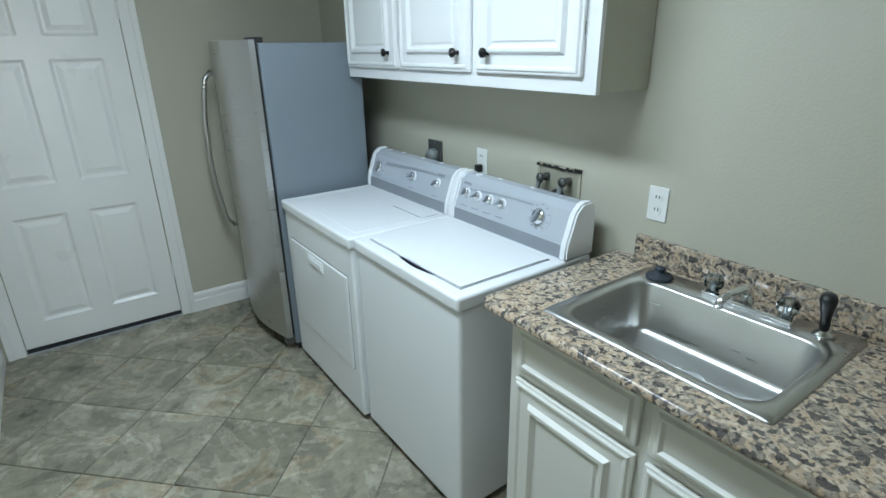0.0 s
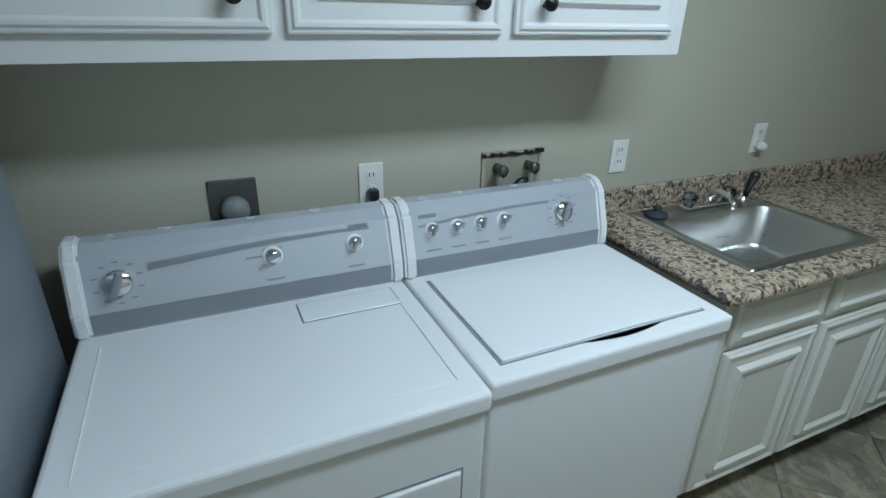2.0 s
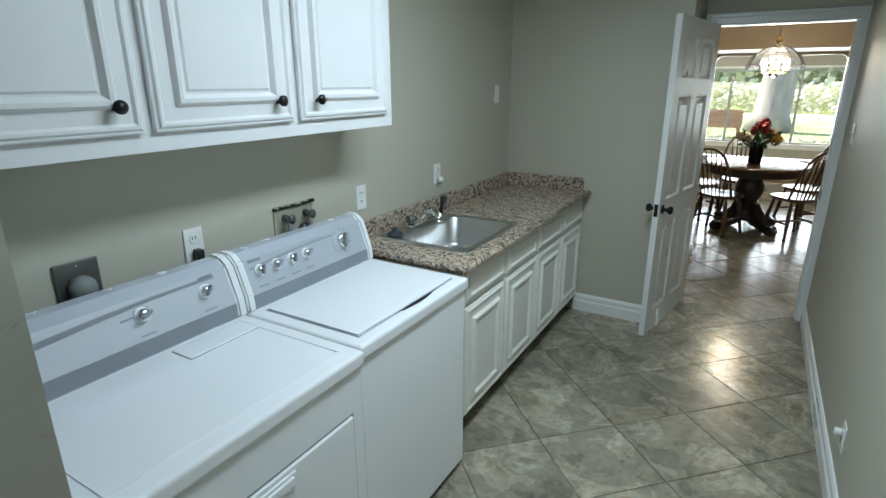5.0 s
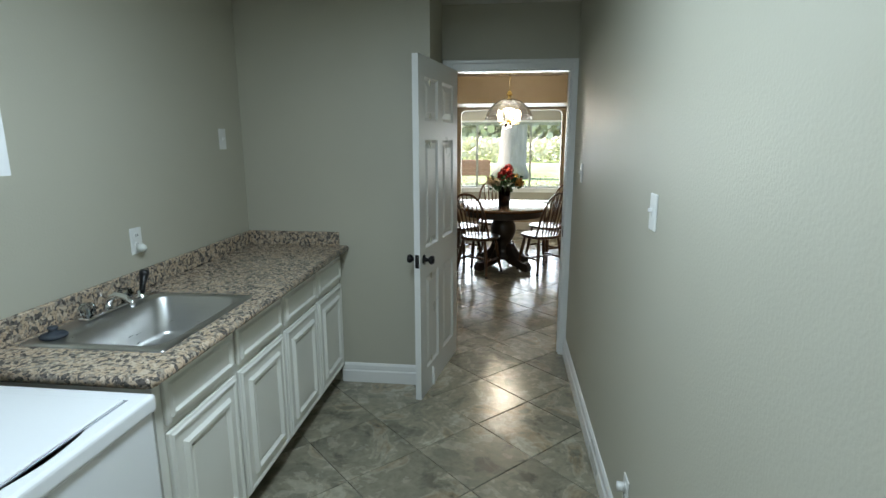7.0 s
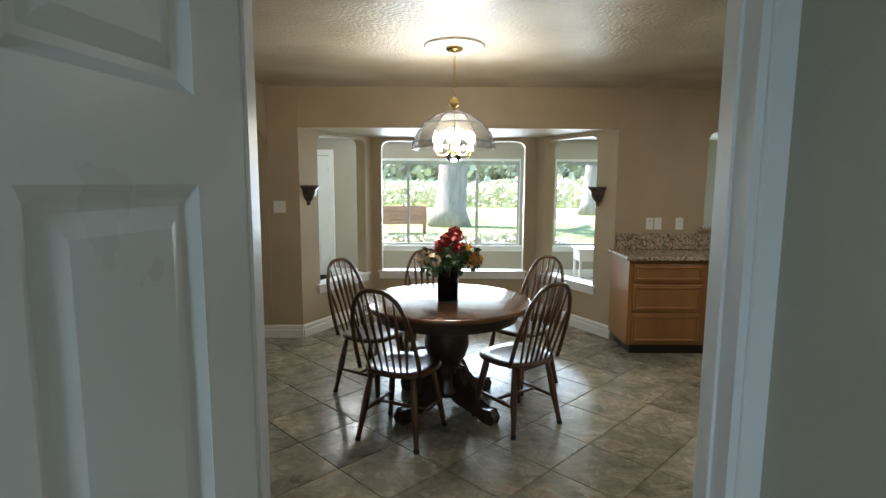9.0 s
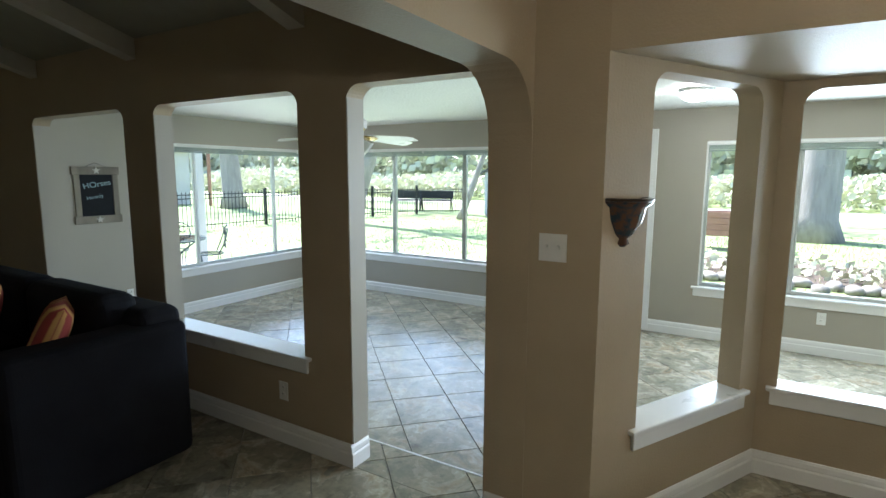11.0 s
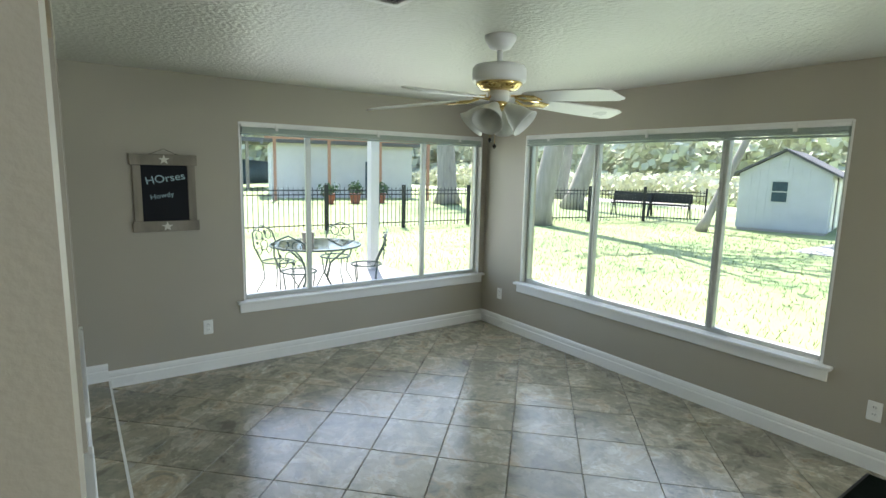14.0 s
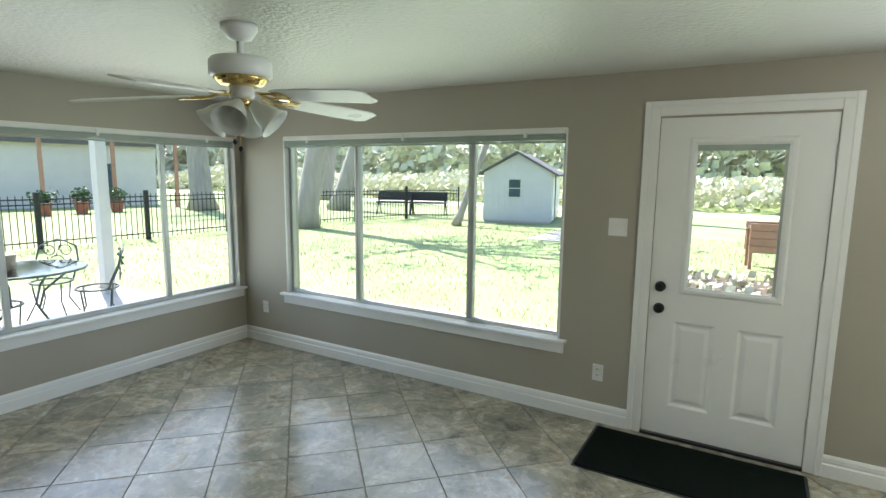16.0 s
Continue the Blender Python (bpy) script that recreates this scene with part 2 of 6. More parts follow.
M_OAK = mat("dark_oak", (0.11, 0.052, 0.022), (0.06, 0.027, 0.012), 0.3, scale=7, fine=90, bump=0.05, coat=0.3, stretch=(1, 1, 0.15))
M_TABLE = mat("oak_tabletop", (0.15, 0.068, 0.029), (0.085, 0.038, 0.015), 0.25, scale=8, fine=90, bump=0.03, coat=0.5, stretch=(0.12, 1, 1))
M_DARKWOOD = mat("dark_pedestal_wood", (0.045, 0.028, 0.018), (0.025, 0.016, 0.01), 0.3, scale=8, bump=0.05, coat=0.2)
M_HONEY = mat("honey_oak", (0.31, 0.15, 0.05), (0.21, 0.095, 0.03), 0.35, scale=6, fine=90, bump=0.05, stretch=(1, 1, 0.12))
M_BRASS = mat("polished_brass", (0.75, 0.56, 0.22), None, 0.18, metal=1.0, bump=0)
M_ALU = mat("window_aluminium", (0.50, 0.52, 0.50), (0.44, 0.46, 0.44), 0.4, metal=0.4, bump=0.02)
M_BLIND = mat("raised_blind_slats", (0.36, 0.42, 0.38), (0.30, 0.36, 0.32), 0.5, bump=0.02)
M_GLASS = glass_mat("window_glass", gloss=0.28)
M_LAMPGLASS = glass_mat("bevelled_lamp_glass", (0.93, 0.95, 0.95), 0.08, 2.3)
M_CRYSTAL = glass_mat("clear_acrylic", (0.85, 0.9, 0.92), 0.05, 1.7)
M_BULB = mat("warm_bulb", (1.0, 0.83, 0.55), (1.0, 0.83, 0.55), 0.5, bump=0, emit=14)
M_LEDW = mat("lit_diffuser", (1.0, 0.97, 0.9), (1.0, 0.97, 0.9), 0.5, bump=0, emit=9)
M_FROST = mat("alabaster_glass", (0.74, 0.76, 0.72), (0.60, 0.62, 0.58), 0.35, scale=14, bump=0.02)
M_PLATE = mat("white_plastic_plate", (0.82, 0.82, 0.79), None, 0.35, bump=0.01)
M_GREYPLATE = mat("grey_metal_plate", (0.13, 0.13, 0.125), (0.1, 0.1, 0.095), 0.4, metal=0.5, bump=0.03)
M_RUBBER = mat("dark_rubber", (0.035, 0.045, 0.06), (0.02, 0.027, 0.037), 0.6, bump=0.05)
M_HOSE = mat("grey_hose", (0.25, 0.27, 0.27), (0.18, 0.2, 0.2), 0.5, bump=0.03)
M_DRYWALL = mat("torn_drywall", (0.50, 0.47, 0.38), (0.3, 0.27, 0.2), 0.95, scale=20, bump=0.4)
M_MAT = mat("dark_door_mat", (0.006, 0.010, 0.007), (0.003, 0.006, 0.004), 1.0, scale=20, fine=260, bump=0.7)
M_MAT.node_tree.nodes["Principled BSDF"].inputs["Specular IOR Level"].default_value = 0.08
M_SOFA = mat("black_velvet_sofa", (0.016, 0.017, 0.022), (0.009, 0.009, 0.012), 0.85, scale=5, fine=160, bump=0.2)
M_PILLOW = mat("striped_pillow", (0.72, 0.42, 0.14), (0.40, 0.07, 0.06), 0.9, scale=9, fine=160, bump=0.2, contrast=0.06, stretch=(1.6, 0.02, 0.02))
M_RUG = rug_mat("floral_rug")
M_RUGGOLD = mat("rug_gold_field", (0.60, 0.43, 0.15), (0.46, 0.31, 0.09), 0.95, scale=14, bump=0.3)
M_RUGEDGE = mat("rug_red_binding", (0.17, 0.012, 0.02), None, 0.95, bump=0.3)
M_WEATHER = mat("weathered_barn_wood", (0.30, 0.27, 0.22), (0.16, 0.14, 0.11), 0.8, scale=9, fine=120, bump=0.25, stretch=(1, 1, 0.3))
M_TEALWOOD = mat("worn_teal_wood", (0.05, 0.09, 0.1), (0.03, 0.05, 0.06), 0.8, scale=9, bump=0.25)
M_SLATE = mat("chalkboard", (0.012, 0.014, 0.018), (0.007, 0.008, 0.01), 0.6, scale=6, bump=0.03)
M_CHALK = mat("teal_chalk", (0.45, 0.62, 0.66), (0.3, 0.45, 0.5), 0.9, scale=60, bump=0.1)
M_STAR = mat("cream_star", (0.7, 0.68, 0.6), None, 0.6, bump=0.05)
M_BEAM = mat("painted_rafter", (0.62, 0.59, 0.50), (0.55, 0.52, 0.44), 0.6, bump=0.1)
M_LIVCEIL = mat("living_ceiling", (0.34, 0.33, 0.26), (0.30, 0.285, 0.22), 0.7, bump=0.2)
M_SCONCE = mat("glazed_talavera", (0.025, 0.04, 0.055), (0.10, 0.05, 0.03), 0.2, scale=26, bump=0.05, contrast=0.15, coat=0.4)
M_VASE = glass_mat("green_vase_glass", (0.16, 0.24, 0.21), 0.03, 1.4)
M_WATER = mat("vase_stems", (0.02, 0.045, 0.02), (0.01, 0.025, 0.012), 0.4, scale=30, bump=0.1)
M_RED = mat("red_petals", (0.42, 0.012, 0.018), (0.25, 0.006, 0.01), 0.6, scale=30, bump=0.1)
M_CREAMP = mat("cream_petals", (0.72, 0.60, 0.45), (0.6, 0.42, 0.28), 0.6, scale=30, bump=0.1)
M_YELP = mat("yellow_petals", (0.65, 0.36, 0.06), (0.5, 0.2, 0.04), 0.6, scale=30, bump=0.1)
M_LEAF = mat("green_leaves", (0.05, 0.11, 0.03), (0.025, 0.06, 0.018), 0.5, scale=20, bump=0.1)
M_GRASS = mat("lawn_grass", (0.31, 0.34, 0.15), (0.15, 0.23, 0.08), 0.9, scale=0.5, fine=30, bump=0.5)
M_CONC = mat("pale_concrete", (0.46, 0.43, 0.38), (0.40, 0.37, 0.33), 0.9, scale=2, fine=60, bump=0.2)
M_IRON = mat("black_iron", (0.018, 0.02, 0.022), None, 0.45, metal=0.3, bump=0.03)
M_VERDI = mat("verdigris_iron", (0.055, 0.085, 0.08), (0.03, 0.05, 0.05), 0.5, metal=0.2, scale=30, bump=0.08)
M_SIDING = mat("pale_shed_siding", (0.52, 0.53, 0.53), (0.47, 0.48, 0.48), 0.7, scale=2, bump=0.06)
M_SHINGLE = mat("grey_shingles", (0.12, 0.12, 0.125), (0.08, 0.08, 0.085), 0.9, scale=8, bump=0.3, per_object=0.2)
M_BARK = mat("bark", (0.34, 0.31, 0.28), (0.22, 0.2, 0.18), 0.95, scale=7, fine=30, bump=0.9, stretch=(1, 1, 0.2))
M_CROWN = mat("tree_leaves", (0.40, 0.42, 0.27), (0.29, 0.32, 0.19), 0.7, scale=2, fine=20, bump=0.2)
# Far haze is put into the colour: woods and brush are paler than foliage.
M_WOODS = mat("haze_tinted_foliage", (0.60, 0.61, 0.48), (0.46, 0.49, 0.36), 0.9, scale=0.4, bump=0.1)
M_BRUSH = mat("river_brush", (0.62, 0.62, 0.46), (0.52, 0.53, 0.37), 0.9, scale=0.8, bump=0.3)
M_REDWOOD = mat("cedar_boards", (0.36, 0.20, 0.14), (0.28, 0.15, 0.10), 0.7, scale=6, bump=0.1, per_object=0.15)
M_ROCK = mat("border_rock", (0.30, 0.28, 0.25), (0.2, 0.185, 0.165), 0.9, scale=6, bump=0.4, per_object=0.2)
M_SOIL = mat("garden_soil", (0.11, 0.085, 0.06), (0.07, 0.05, 0.038), 1.0, scale=12, bump=0.5)
M_TERRA = mat("terracotta", (0.30, 0.10, 0.06), None, 0.8, bump=0.1)
M_TEALGLASS = glass_mat("teal_glass_bowl", (0.35, 0.7, 0.72), 0.03, 1.3)
M_SLATE.node_tree.nodes["Principled BSDF"].inputs["Specular IOR Level"].default_value = 0.15
M_SOFA.node_tree.nodes["Principled BSDF"].inputs["Specular IOR Level"].default_value = 0.15
M_TEXT = mat("grey_printing", (0.22, 0.24, 0.28), None, 0.5, bump=0)


# ---- building helpers ----
def link(name, bm, material, m=None, smooth=False):
    me = bpy.data.meshes.new(name)
    bmesh.ops.recalc_face_normals(bm, faces=bm.faces)
    for f in bm.faces:
        f.smooth = smooth
    bm.to_mesh(me)
    bm.free()
    me.materials.append(material)
    ob = new(name, me)
    if m is not None:
        ob.matrix_world = m
    return ob


def part(name, bm, material, parent, label="", smooth=False):
    ob = link(name, bm, material, None, smooth)
    ob.parent = parent
    return tagged(ob, label)


def thing(name, m, label, category, group=""):
    return_ob = new(name)
    return_ob.matrix_world = m
    return tagged(return_ob, label, category, group)


def structure(name, bm, material, label="", category="", smooth=False):
    return tagged(link(name, bm, material, None, smooth), label, category, "", "structure")


def box(bm, x0, x1, y0, y1, z0, z1, bevel=0.0, seg=2, m=None):
    g = bmesh.ops.create_cube(bm, size=1.0)
    vs = g["verts"]
    for v in vs:
        v.co = Vector((x0 + (v.co.x + 0.5) * (x1 - x0), y0 + (v.co.y + 0.5) * (y1 - y0), z0 + (v.co.z + 0.5) * (z1 - z0)))
    if bevel:
        es = list({e for v in vs for e in v.link_edges})
        r = bmesh.ops.bevel(bm, geom=es, offset=bevel, segments=seg, affect="EDGES", profile=0.5)
        vs = list({v for f in r["faces"] for v in f.verts} | {v for v in vs if v.is_valid})
    if m is not None:
        bmesh.ops.transform(bm, matrix=m, verts=[v for v in vs if v.is_valid])
    return vs


def bx(*a, **k):
    bm = bmesh.new()
    box(bm, *a, **k)
    return bm


def lathe(bm, prof, seg=24, m=None, cap=True):
    """Turned profile [(radius, z), ...] about z."""
    rings = []
    for r, z in prof:
        rings.append([bm.verts.new((r * math.cos(2 * math.pi * i / seg), r * math.sin(2 * math.pi * i / seg), z)) for i in range(seg)])
    for a, b in zip(rings, rings[1:]):
        for i in range(seg):
            bm.faces.new((a[i], a[(i + 1) % seg], b[(i + 1) % seg], b[i]))
    if cap:
        bm.faces.new(rings[0][::-1])
        bm.faces.new(rings[-1])
    if m is not None:
        bmesh.ops.transform(bm, matrix=m, verts=[v for r in rings for v in r])
    return bm


def turned(prof, seg=24, m=None, cap=True):
    return lathe(bmesh.new(), prof, seg, m, cap)


def tube(bm, pts, r, seg=8, closed=False):
    """A round bar through pts; r is a radius or one radius a point."""
    pts = [Vector(p) for p in pts]
    rs = r if isinstance(r, (list, tuple)) else [r] * len(pts)
    rings, up = [], None
    n = len(pts)
    for i, p in enumerate(pts):
        a = pts[i - 1] if (i or closed) else p
        b = pts[(i + 1) % n] if (i < n - 1 or closed) else p
        d = (b - a).normalized()
        if up is None:
            up = d.orthogonal().normalized()
        up = (up - d * up.dot(d))
        up = up.normalized() if up.length > 1e-6 else d.orthogonal().normalized()
        s = d.cross(up)
        rings.append([bm.verts.new(p + (up * math.cos(2 * math.pi * k / seg) + s * math.sin(2 * math.pi * k / seg)) * rs[i]) for k in range(seg)])
    pairs = list(zip(rings, rings[1:])) + ([(rings[-1], rings[0])] if closed else [])
    for a, b in pairs:
        for k in range(seg):
            bm.faces.new((a[k], a[(k + 1) % seg], b[(k + 1) % seg], b[k]))
    if not closed:
        bm.faces.new(rings[0][::-1])
        bm.faces.new(rings[-1])
    return bm


def bar(pts, r, seg=8, closed=False):
    return tube(bmesh.new(), pts, r, seg, closed)


def prism(bm, poly, y0, y1, m=None):
    """A polygon in (x, z) drawn out from y0 to y1."""
    a = [bm.verts.new((x, y0, z)) for x, z in poly]
    b = [bm.verts.new((x, y1, z)) for x, z in poly]
    n = len(poly)
    bm.faces.new(a)
    bm.faces.new(b[::-1])
    for i in range(n):
        bm.faces.new((a[i], a[(i + 1) % n], b[(i + 1) % n], b[i]))
    if m is not None:
        bmesh.ops.transform(bm, matrix=m, verts=a + b)
    return bm


def ring(bm, x0, x1, z0, z1, w, y0, y1, back=0.0):
    """A mitred moulding round a rectangle in (x, z), w wide, high at its middle (y1), low at its edges (y0)."""
    prof = ((0, back), (0, y0), (w * 0.3, y1), (w * 0.65, y1), (w, y0), (w, back))
    loops = []
    for o, y in prof:
        loops.append([bm.verts.new(c) for c in ((x0 + o, y, z0 + o), (x1 - o, y, z0 + o), (x1 - o, y, z1 - o), (x0 + o, y, z1 - o))])
    for a, b in zip(loops, loops[1:]):
        for i in range(4):
            bm.faces.new((a[i], a[(i + 1) % 4], b[(i + 1) % 4], b[i]))


def raised(bm, x0, x1, z0, z1, ya, yb, inset):
    """A raised field: a frustum from the plane ya up to yb."""
    a = [bm.verts.new(c) for c in ((x0, ya, z0), (x1, ya, z0), (x1, ya, z1), (x0, ya, z1))]
    i = inset
    b = [bm.verts.new(c) for c in ((x0 + i, yb, z0 + i), (x1 - i, yb, z0 + i), (x1 - i, yb, z1 - i), (x0 + i, yb, z1 - i))]
    bm.faces.new(b)
    for k in range(4):
        bm.faces.new((a[k], a[(k + 1) % 4], b[(k + 1) % 4], b[k]))


def cells(u0, u1, v0, v1, holes):
    """Solid rectangles of a plane with rectangular holes (a, b, c, d)."""
    us = sorted({u0, u1, *[h[0] for h in holes], *[h[1] for h in holes]})
    us = [u for u in us if u0 <= u <= u1]
    for a, b in zip(us, us[1:]):
        mid, lo = (a + b) / 2, v0
        for h in sorted((h for h in holes if h[0] < mid < h[1]), key=lambda h: h[2]):
            if h[2] > lo:
                yield a, b, lo, h[2]
            lo = max(lo, h[3])
        if lo < v1:
            yield a, b, lo, v1


def wall(name, x, y, angle, length, thick, z0, z1, material, holes=(), label="", radius=0.0):
    """A wall from (x, y) along angle (degrees), thick to its left; holes (u0, u1, z0, z1), their upper corners rounded by radius."""
    bm = bmesh.new()
    for a, b, c, d in cells(0, length, z0, z1, holes):
        box(bm, a, b, 0, thick, c, d)
    if radius:
        for h in holes:
            for s, u in ((1, h[0]), (-1, h[1])):
                poly = [(u, h[3])] + [(u + s * (radius - radius * math.sin(t)), h[3] - radius + radius * math.cos(t)) for t in [k * math.pi / 16 for k in range(9)]]
                prism(bm, poly if s < 0 else poly[::-1], 0, thick)
    ob = structure(name, bm, material, label, "wall")
    ob.matrix_world = pose(x, y, 0, 0, 0, angle)
    return ob


def baseboard(x0, y0, x1, y1, z=0.0):
    """A stepped skirting on the left-hand side of the line from (x0, y0) to (x1, y1)."""
    n = math.hypot(x1 - x0, y1 - y0)
    bm = bmesh.new()
    prof = ((0, 0), (0.018, 0), (0.018, 0.075), (0.012, 0.085), (0.014, 0.092), (0.012, 0.115), (0.005, 0.128), (0, 0.13))
    a = [bm.verts.new((0, p, q)) for p, q in prof]
    b = [bm.verts.new((n, p, q)) for p, q in prof]
    k = len(prof)
    bm.faces.new(a)
    bm.faces.new(b[::-1])
    for i in range(k):
        bm.faces.new((a[i], a[(i + 1) % k], b[(i + 1) % k], b[i]))
    ob = structure("baseboard", bm, M_WHITE, "white stepped wooden skirting along the wall foot", "baseboard")
    ob.matrix_world = pose(x0, y0, z, 0, 0, math.degrees(math.atan2(y1 - y0, x1 - x0)))
    return ob


def casing(name, m, width, height, w=0.085, d=0.02, sill=False):
    """Moulded casing round an opening of that size; local x along the wall, y out of it, z up."""
    top = tagged(new(name), "white moulded door casing on the wall", "trim", "", "structure")
    top.matrix_world = m
    for nm, a, b, c, e in (("jamb_casing", -w, 0, 0, height + w), ("jamb_casing", width, width + w, 0, height + w), ("head_casing", 0, width, height, height + w)):
        bm = bmesh.new()
        box(bm, a, b, 0, d * 0.7, c, e, 0.003, 1)
        if nm == "jamb_casing":
            o = a if a < 0 else b - w * 0.4
            box(bm, o, o + w * 0.4, d * 0.65, d, c, e, 0.004, 1)
        else:
            box(bm, a - w * 0.6, b + w * 0.6, d * 0.66, d * 1.01, e - w * 0.4, e - 0.001, 0.004, 1)
        part(nm, bm, M_WHITE, top)
    return top


def panel_leaf(bm, w, h, t, panels):
    """A moulded door leaf: x 0..w, y -t/2..t/2, z 0..h, with sunk raised-field panels on both faces."""
    for a, b, c, d in cells(0, w, 0, h, panels):
        box(bm, a, b, -t / 2, t / 2, c, d)
    for a, b, c, d in panels:
        box(bm, a, b, -t / 2 + 0.011, t / 2 - 0.011, c, d)
        for s in (-1, 1):
            raised(bm, a, b, c, d, s * (t / 2 - 0.001), s * (t / 2 - 0.0112), 0.016)
            raised(bm, a + 0.026, b - 0.026, c + 0.026, d - 0.026, s * (t / 2 - 0.0111), s * (t / 2 - 0.003), 0.026)


def knob(parent, x, y, z, s, material=M_KNOB, r=0.027):
    part("knob", turned([(0.001, 0), (0.03, 0), (0.03, 0.006), (0.012, 0.01), (0.011, 0.03), (r * 0.8, 0.038), (r, 0.05), (r * 0.85, 0.062), (0.002, 0.067)], 20, pose(x, y, z, -90 * s)), material, parent, "dark bronze round knob", True)


SIX = lambda w: [(0.11, w / 2 - 0.05, 0.16, 0.76), (w / 2 + 0.05, w - 0.11, 0.16, 0.76), (0.11, w / 2 - 0.05, 0.93, 1.56), (w / 2 + 0.05, w - 0.11, 0.93, 1.56), (0.11, w / 2 - 0.05, 1.67, 1.91), (w / 2 + 0.05, w - 0.11, 1.67, 1.91)]


def room_box(name, x0, x1, y0, y1, z, material, label, t=0.1):
    return structure(name, bx(x0, x1, y0, y1, z, z + t), material, label, "ceiling")


# ---- structure: numbers of the plan ----
LX, RX, BY, PY, DY = -0.963, 1.122, -2.93, 1.385, 1.99   # laundry faces
DD = DY + 0.085                                          # dining face of the door wall
WY, WN = 6.364, 6.492                                     # dividing wall, its two faces
NY, WX, SZ = 10.2, -6.06, -0.06                          # sunroom far wall, end wall, floor
T = 0.12

wall("wall_laundry_west", LX, 2.0, -90, 5.05, -T, -0.05, 2.5, M_WALL, (), "sage beige painted laundry wall")
wall("wall_laundry_back", LX - T, BY - T, 0, RX - LX + 2 * T, T, -0.05, 2.5, M_WALL, ((0.185 - LX + T, 1.005 - LX + T, -0.06, 2.03),), "sage beige painted wall round the back door")
wall("wall_laundry_east", RX, BY - T, 90, DD - BY + T, -T, -0.05, 2.5, M_WALL, (), "sage beige painted long laundry wall")
wall("wall_pantry", LX, PY, 0, 0.21 - LX, T, -0.05, 2.44, M_WALL, (), "sage beige wall at the end of the counter")
wall("wall_alcove", 0.21, PY + T, 90, DY - PY - T, T, -0.05, 2.44, M_WALL, (), "short return wall beside the inner door")
wall("wall_dining_south", -6.5, DY, 0, 12.2, 0.085, -0.05, 2.62, M_TAN, ((6.5 + 0.285, 6.5 + 1.085, -0.06, 2.02),), "painted wall round the laundry doorway")
# laundry side of that wall is the lighter paint
wall("wall_laundry_door_skin", 0.21, DY - 0.006, 0, RX - 0.21, 0.005, 0, 2.44, M_WALL, ((0.075, 0.875, -0.01, 2.02),), "sage beige painted wall over the doorway")
room_box("ceiling_laundry", LX - T, RX + T, BY - T, DY - 0.01, 2.44, M_CEIL, "white textured laundry ceiling")

wall("wall_dining_west", -1.08, DD, 90, 1.43, 0.2, -0.05, 2.6, M_TAN, (), "tan painted wall beside the living room arch")
wall("arch_beam", -1.08, DD + 1.43, 90, WY - DD - 1.43, 0.2, -0.05, 2.6, M_TAN, ((0, WY - DD - 1.435, -0.06, 2.03),), "tan painted wide arch to the living room", 0.26)
HOLES = [(-5.50, -4.125, 0.55, 2.05), (-3.765, -2.425, 0.55, 2.05), (-2.085, -1.272, -0.06, 2.05), (3.17, 5.1, 1.13, 2.05)]
wall("wall_divider", -6.6, WY, 0, 5.82, WN - WY, -0.05, 2.75, M_TAN, [(a + 6.6, b + 6.6, c, d) for a, b, c, d in HOLES[:3]], "tan painted wall with rounded openings to the sunroom", 0.09)
wall("wall_kitchen_divider", 2.30, WY, 0, 3.4, WN - WY, -0.05, 2.6, M_TAN, [(3.17 - 2.3, 2.8, 1.13, 2.05)], "tan wall with a pass-through over the kitchen counter", 0.09)
wall("bay_header", -0.78, WY, 0, 3.08, WN - WY, 2.07, 2.6, M_TAN, (), "tan header above the bay")
ANG = math.degrees(math.atan2(1.11, 0.58))
BL = math.hypot(0.58, 1.11)
wall("bay_wall_left", -0.78, WY, ANG, BL, 0.12, -0.05, 2.3, M_TAN, ((0.27, 1.08, 0.48, 2.03),), "tan angled bay wall with a narrow rounded opening", 0.09)
wall("bay_wall_centre", -0.2, WY + 1.11, 0, 1.92, 0.12, -0.05, 2.3, M_TAN, ((0.09, 1.78, 0.48, 2.03),), "tan bay wall with a wide rounded opening", 0.09)
wall("bay_wall_right", 1.72, WY + 1.11, -ANG, BL, 0.12, -0.05, 2.3, M_TAN, ((0.17, 0.98, 0.48, 2.03),), "tan angled bay wall with a narrow rounded opening", 0.09)
bm = bmesh.new()
prism(bm, [(-0.78, 0), (2.30, 0), (1.72, 1.11), (-0.2, 1.11)], 0, 0.06)
structure("ceiling_bay", bm, M_TAN, "low painted bay ceiling", "ceiling").matrix_world = Matrix(((1, 0, 0, 0), (0, 0, 1, WN), (0, 1, 0, 2.072), (0, 0, 0, 1)))
room_box("ceiling_dining", -1.28, 5.7, DD, WY, 2.455, M_CEILTAN, "faux-painted textured dining ceiling")
wall("wall_sunroom_east", 7.6, WN, 90, 3.9, -T, -0.3, 2.7, M_GREIGE, (), "greige sunroom end wall")
wall("wall_kitchen_east", 5.7, DY, 90, 4.5, -T, -0.05, 2.7, M_TAN, (), "tan painted kitchen end wall")

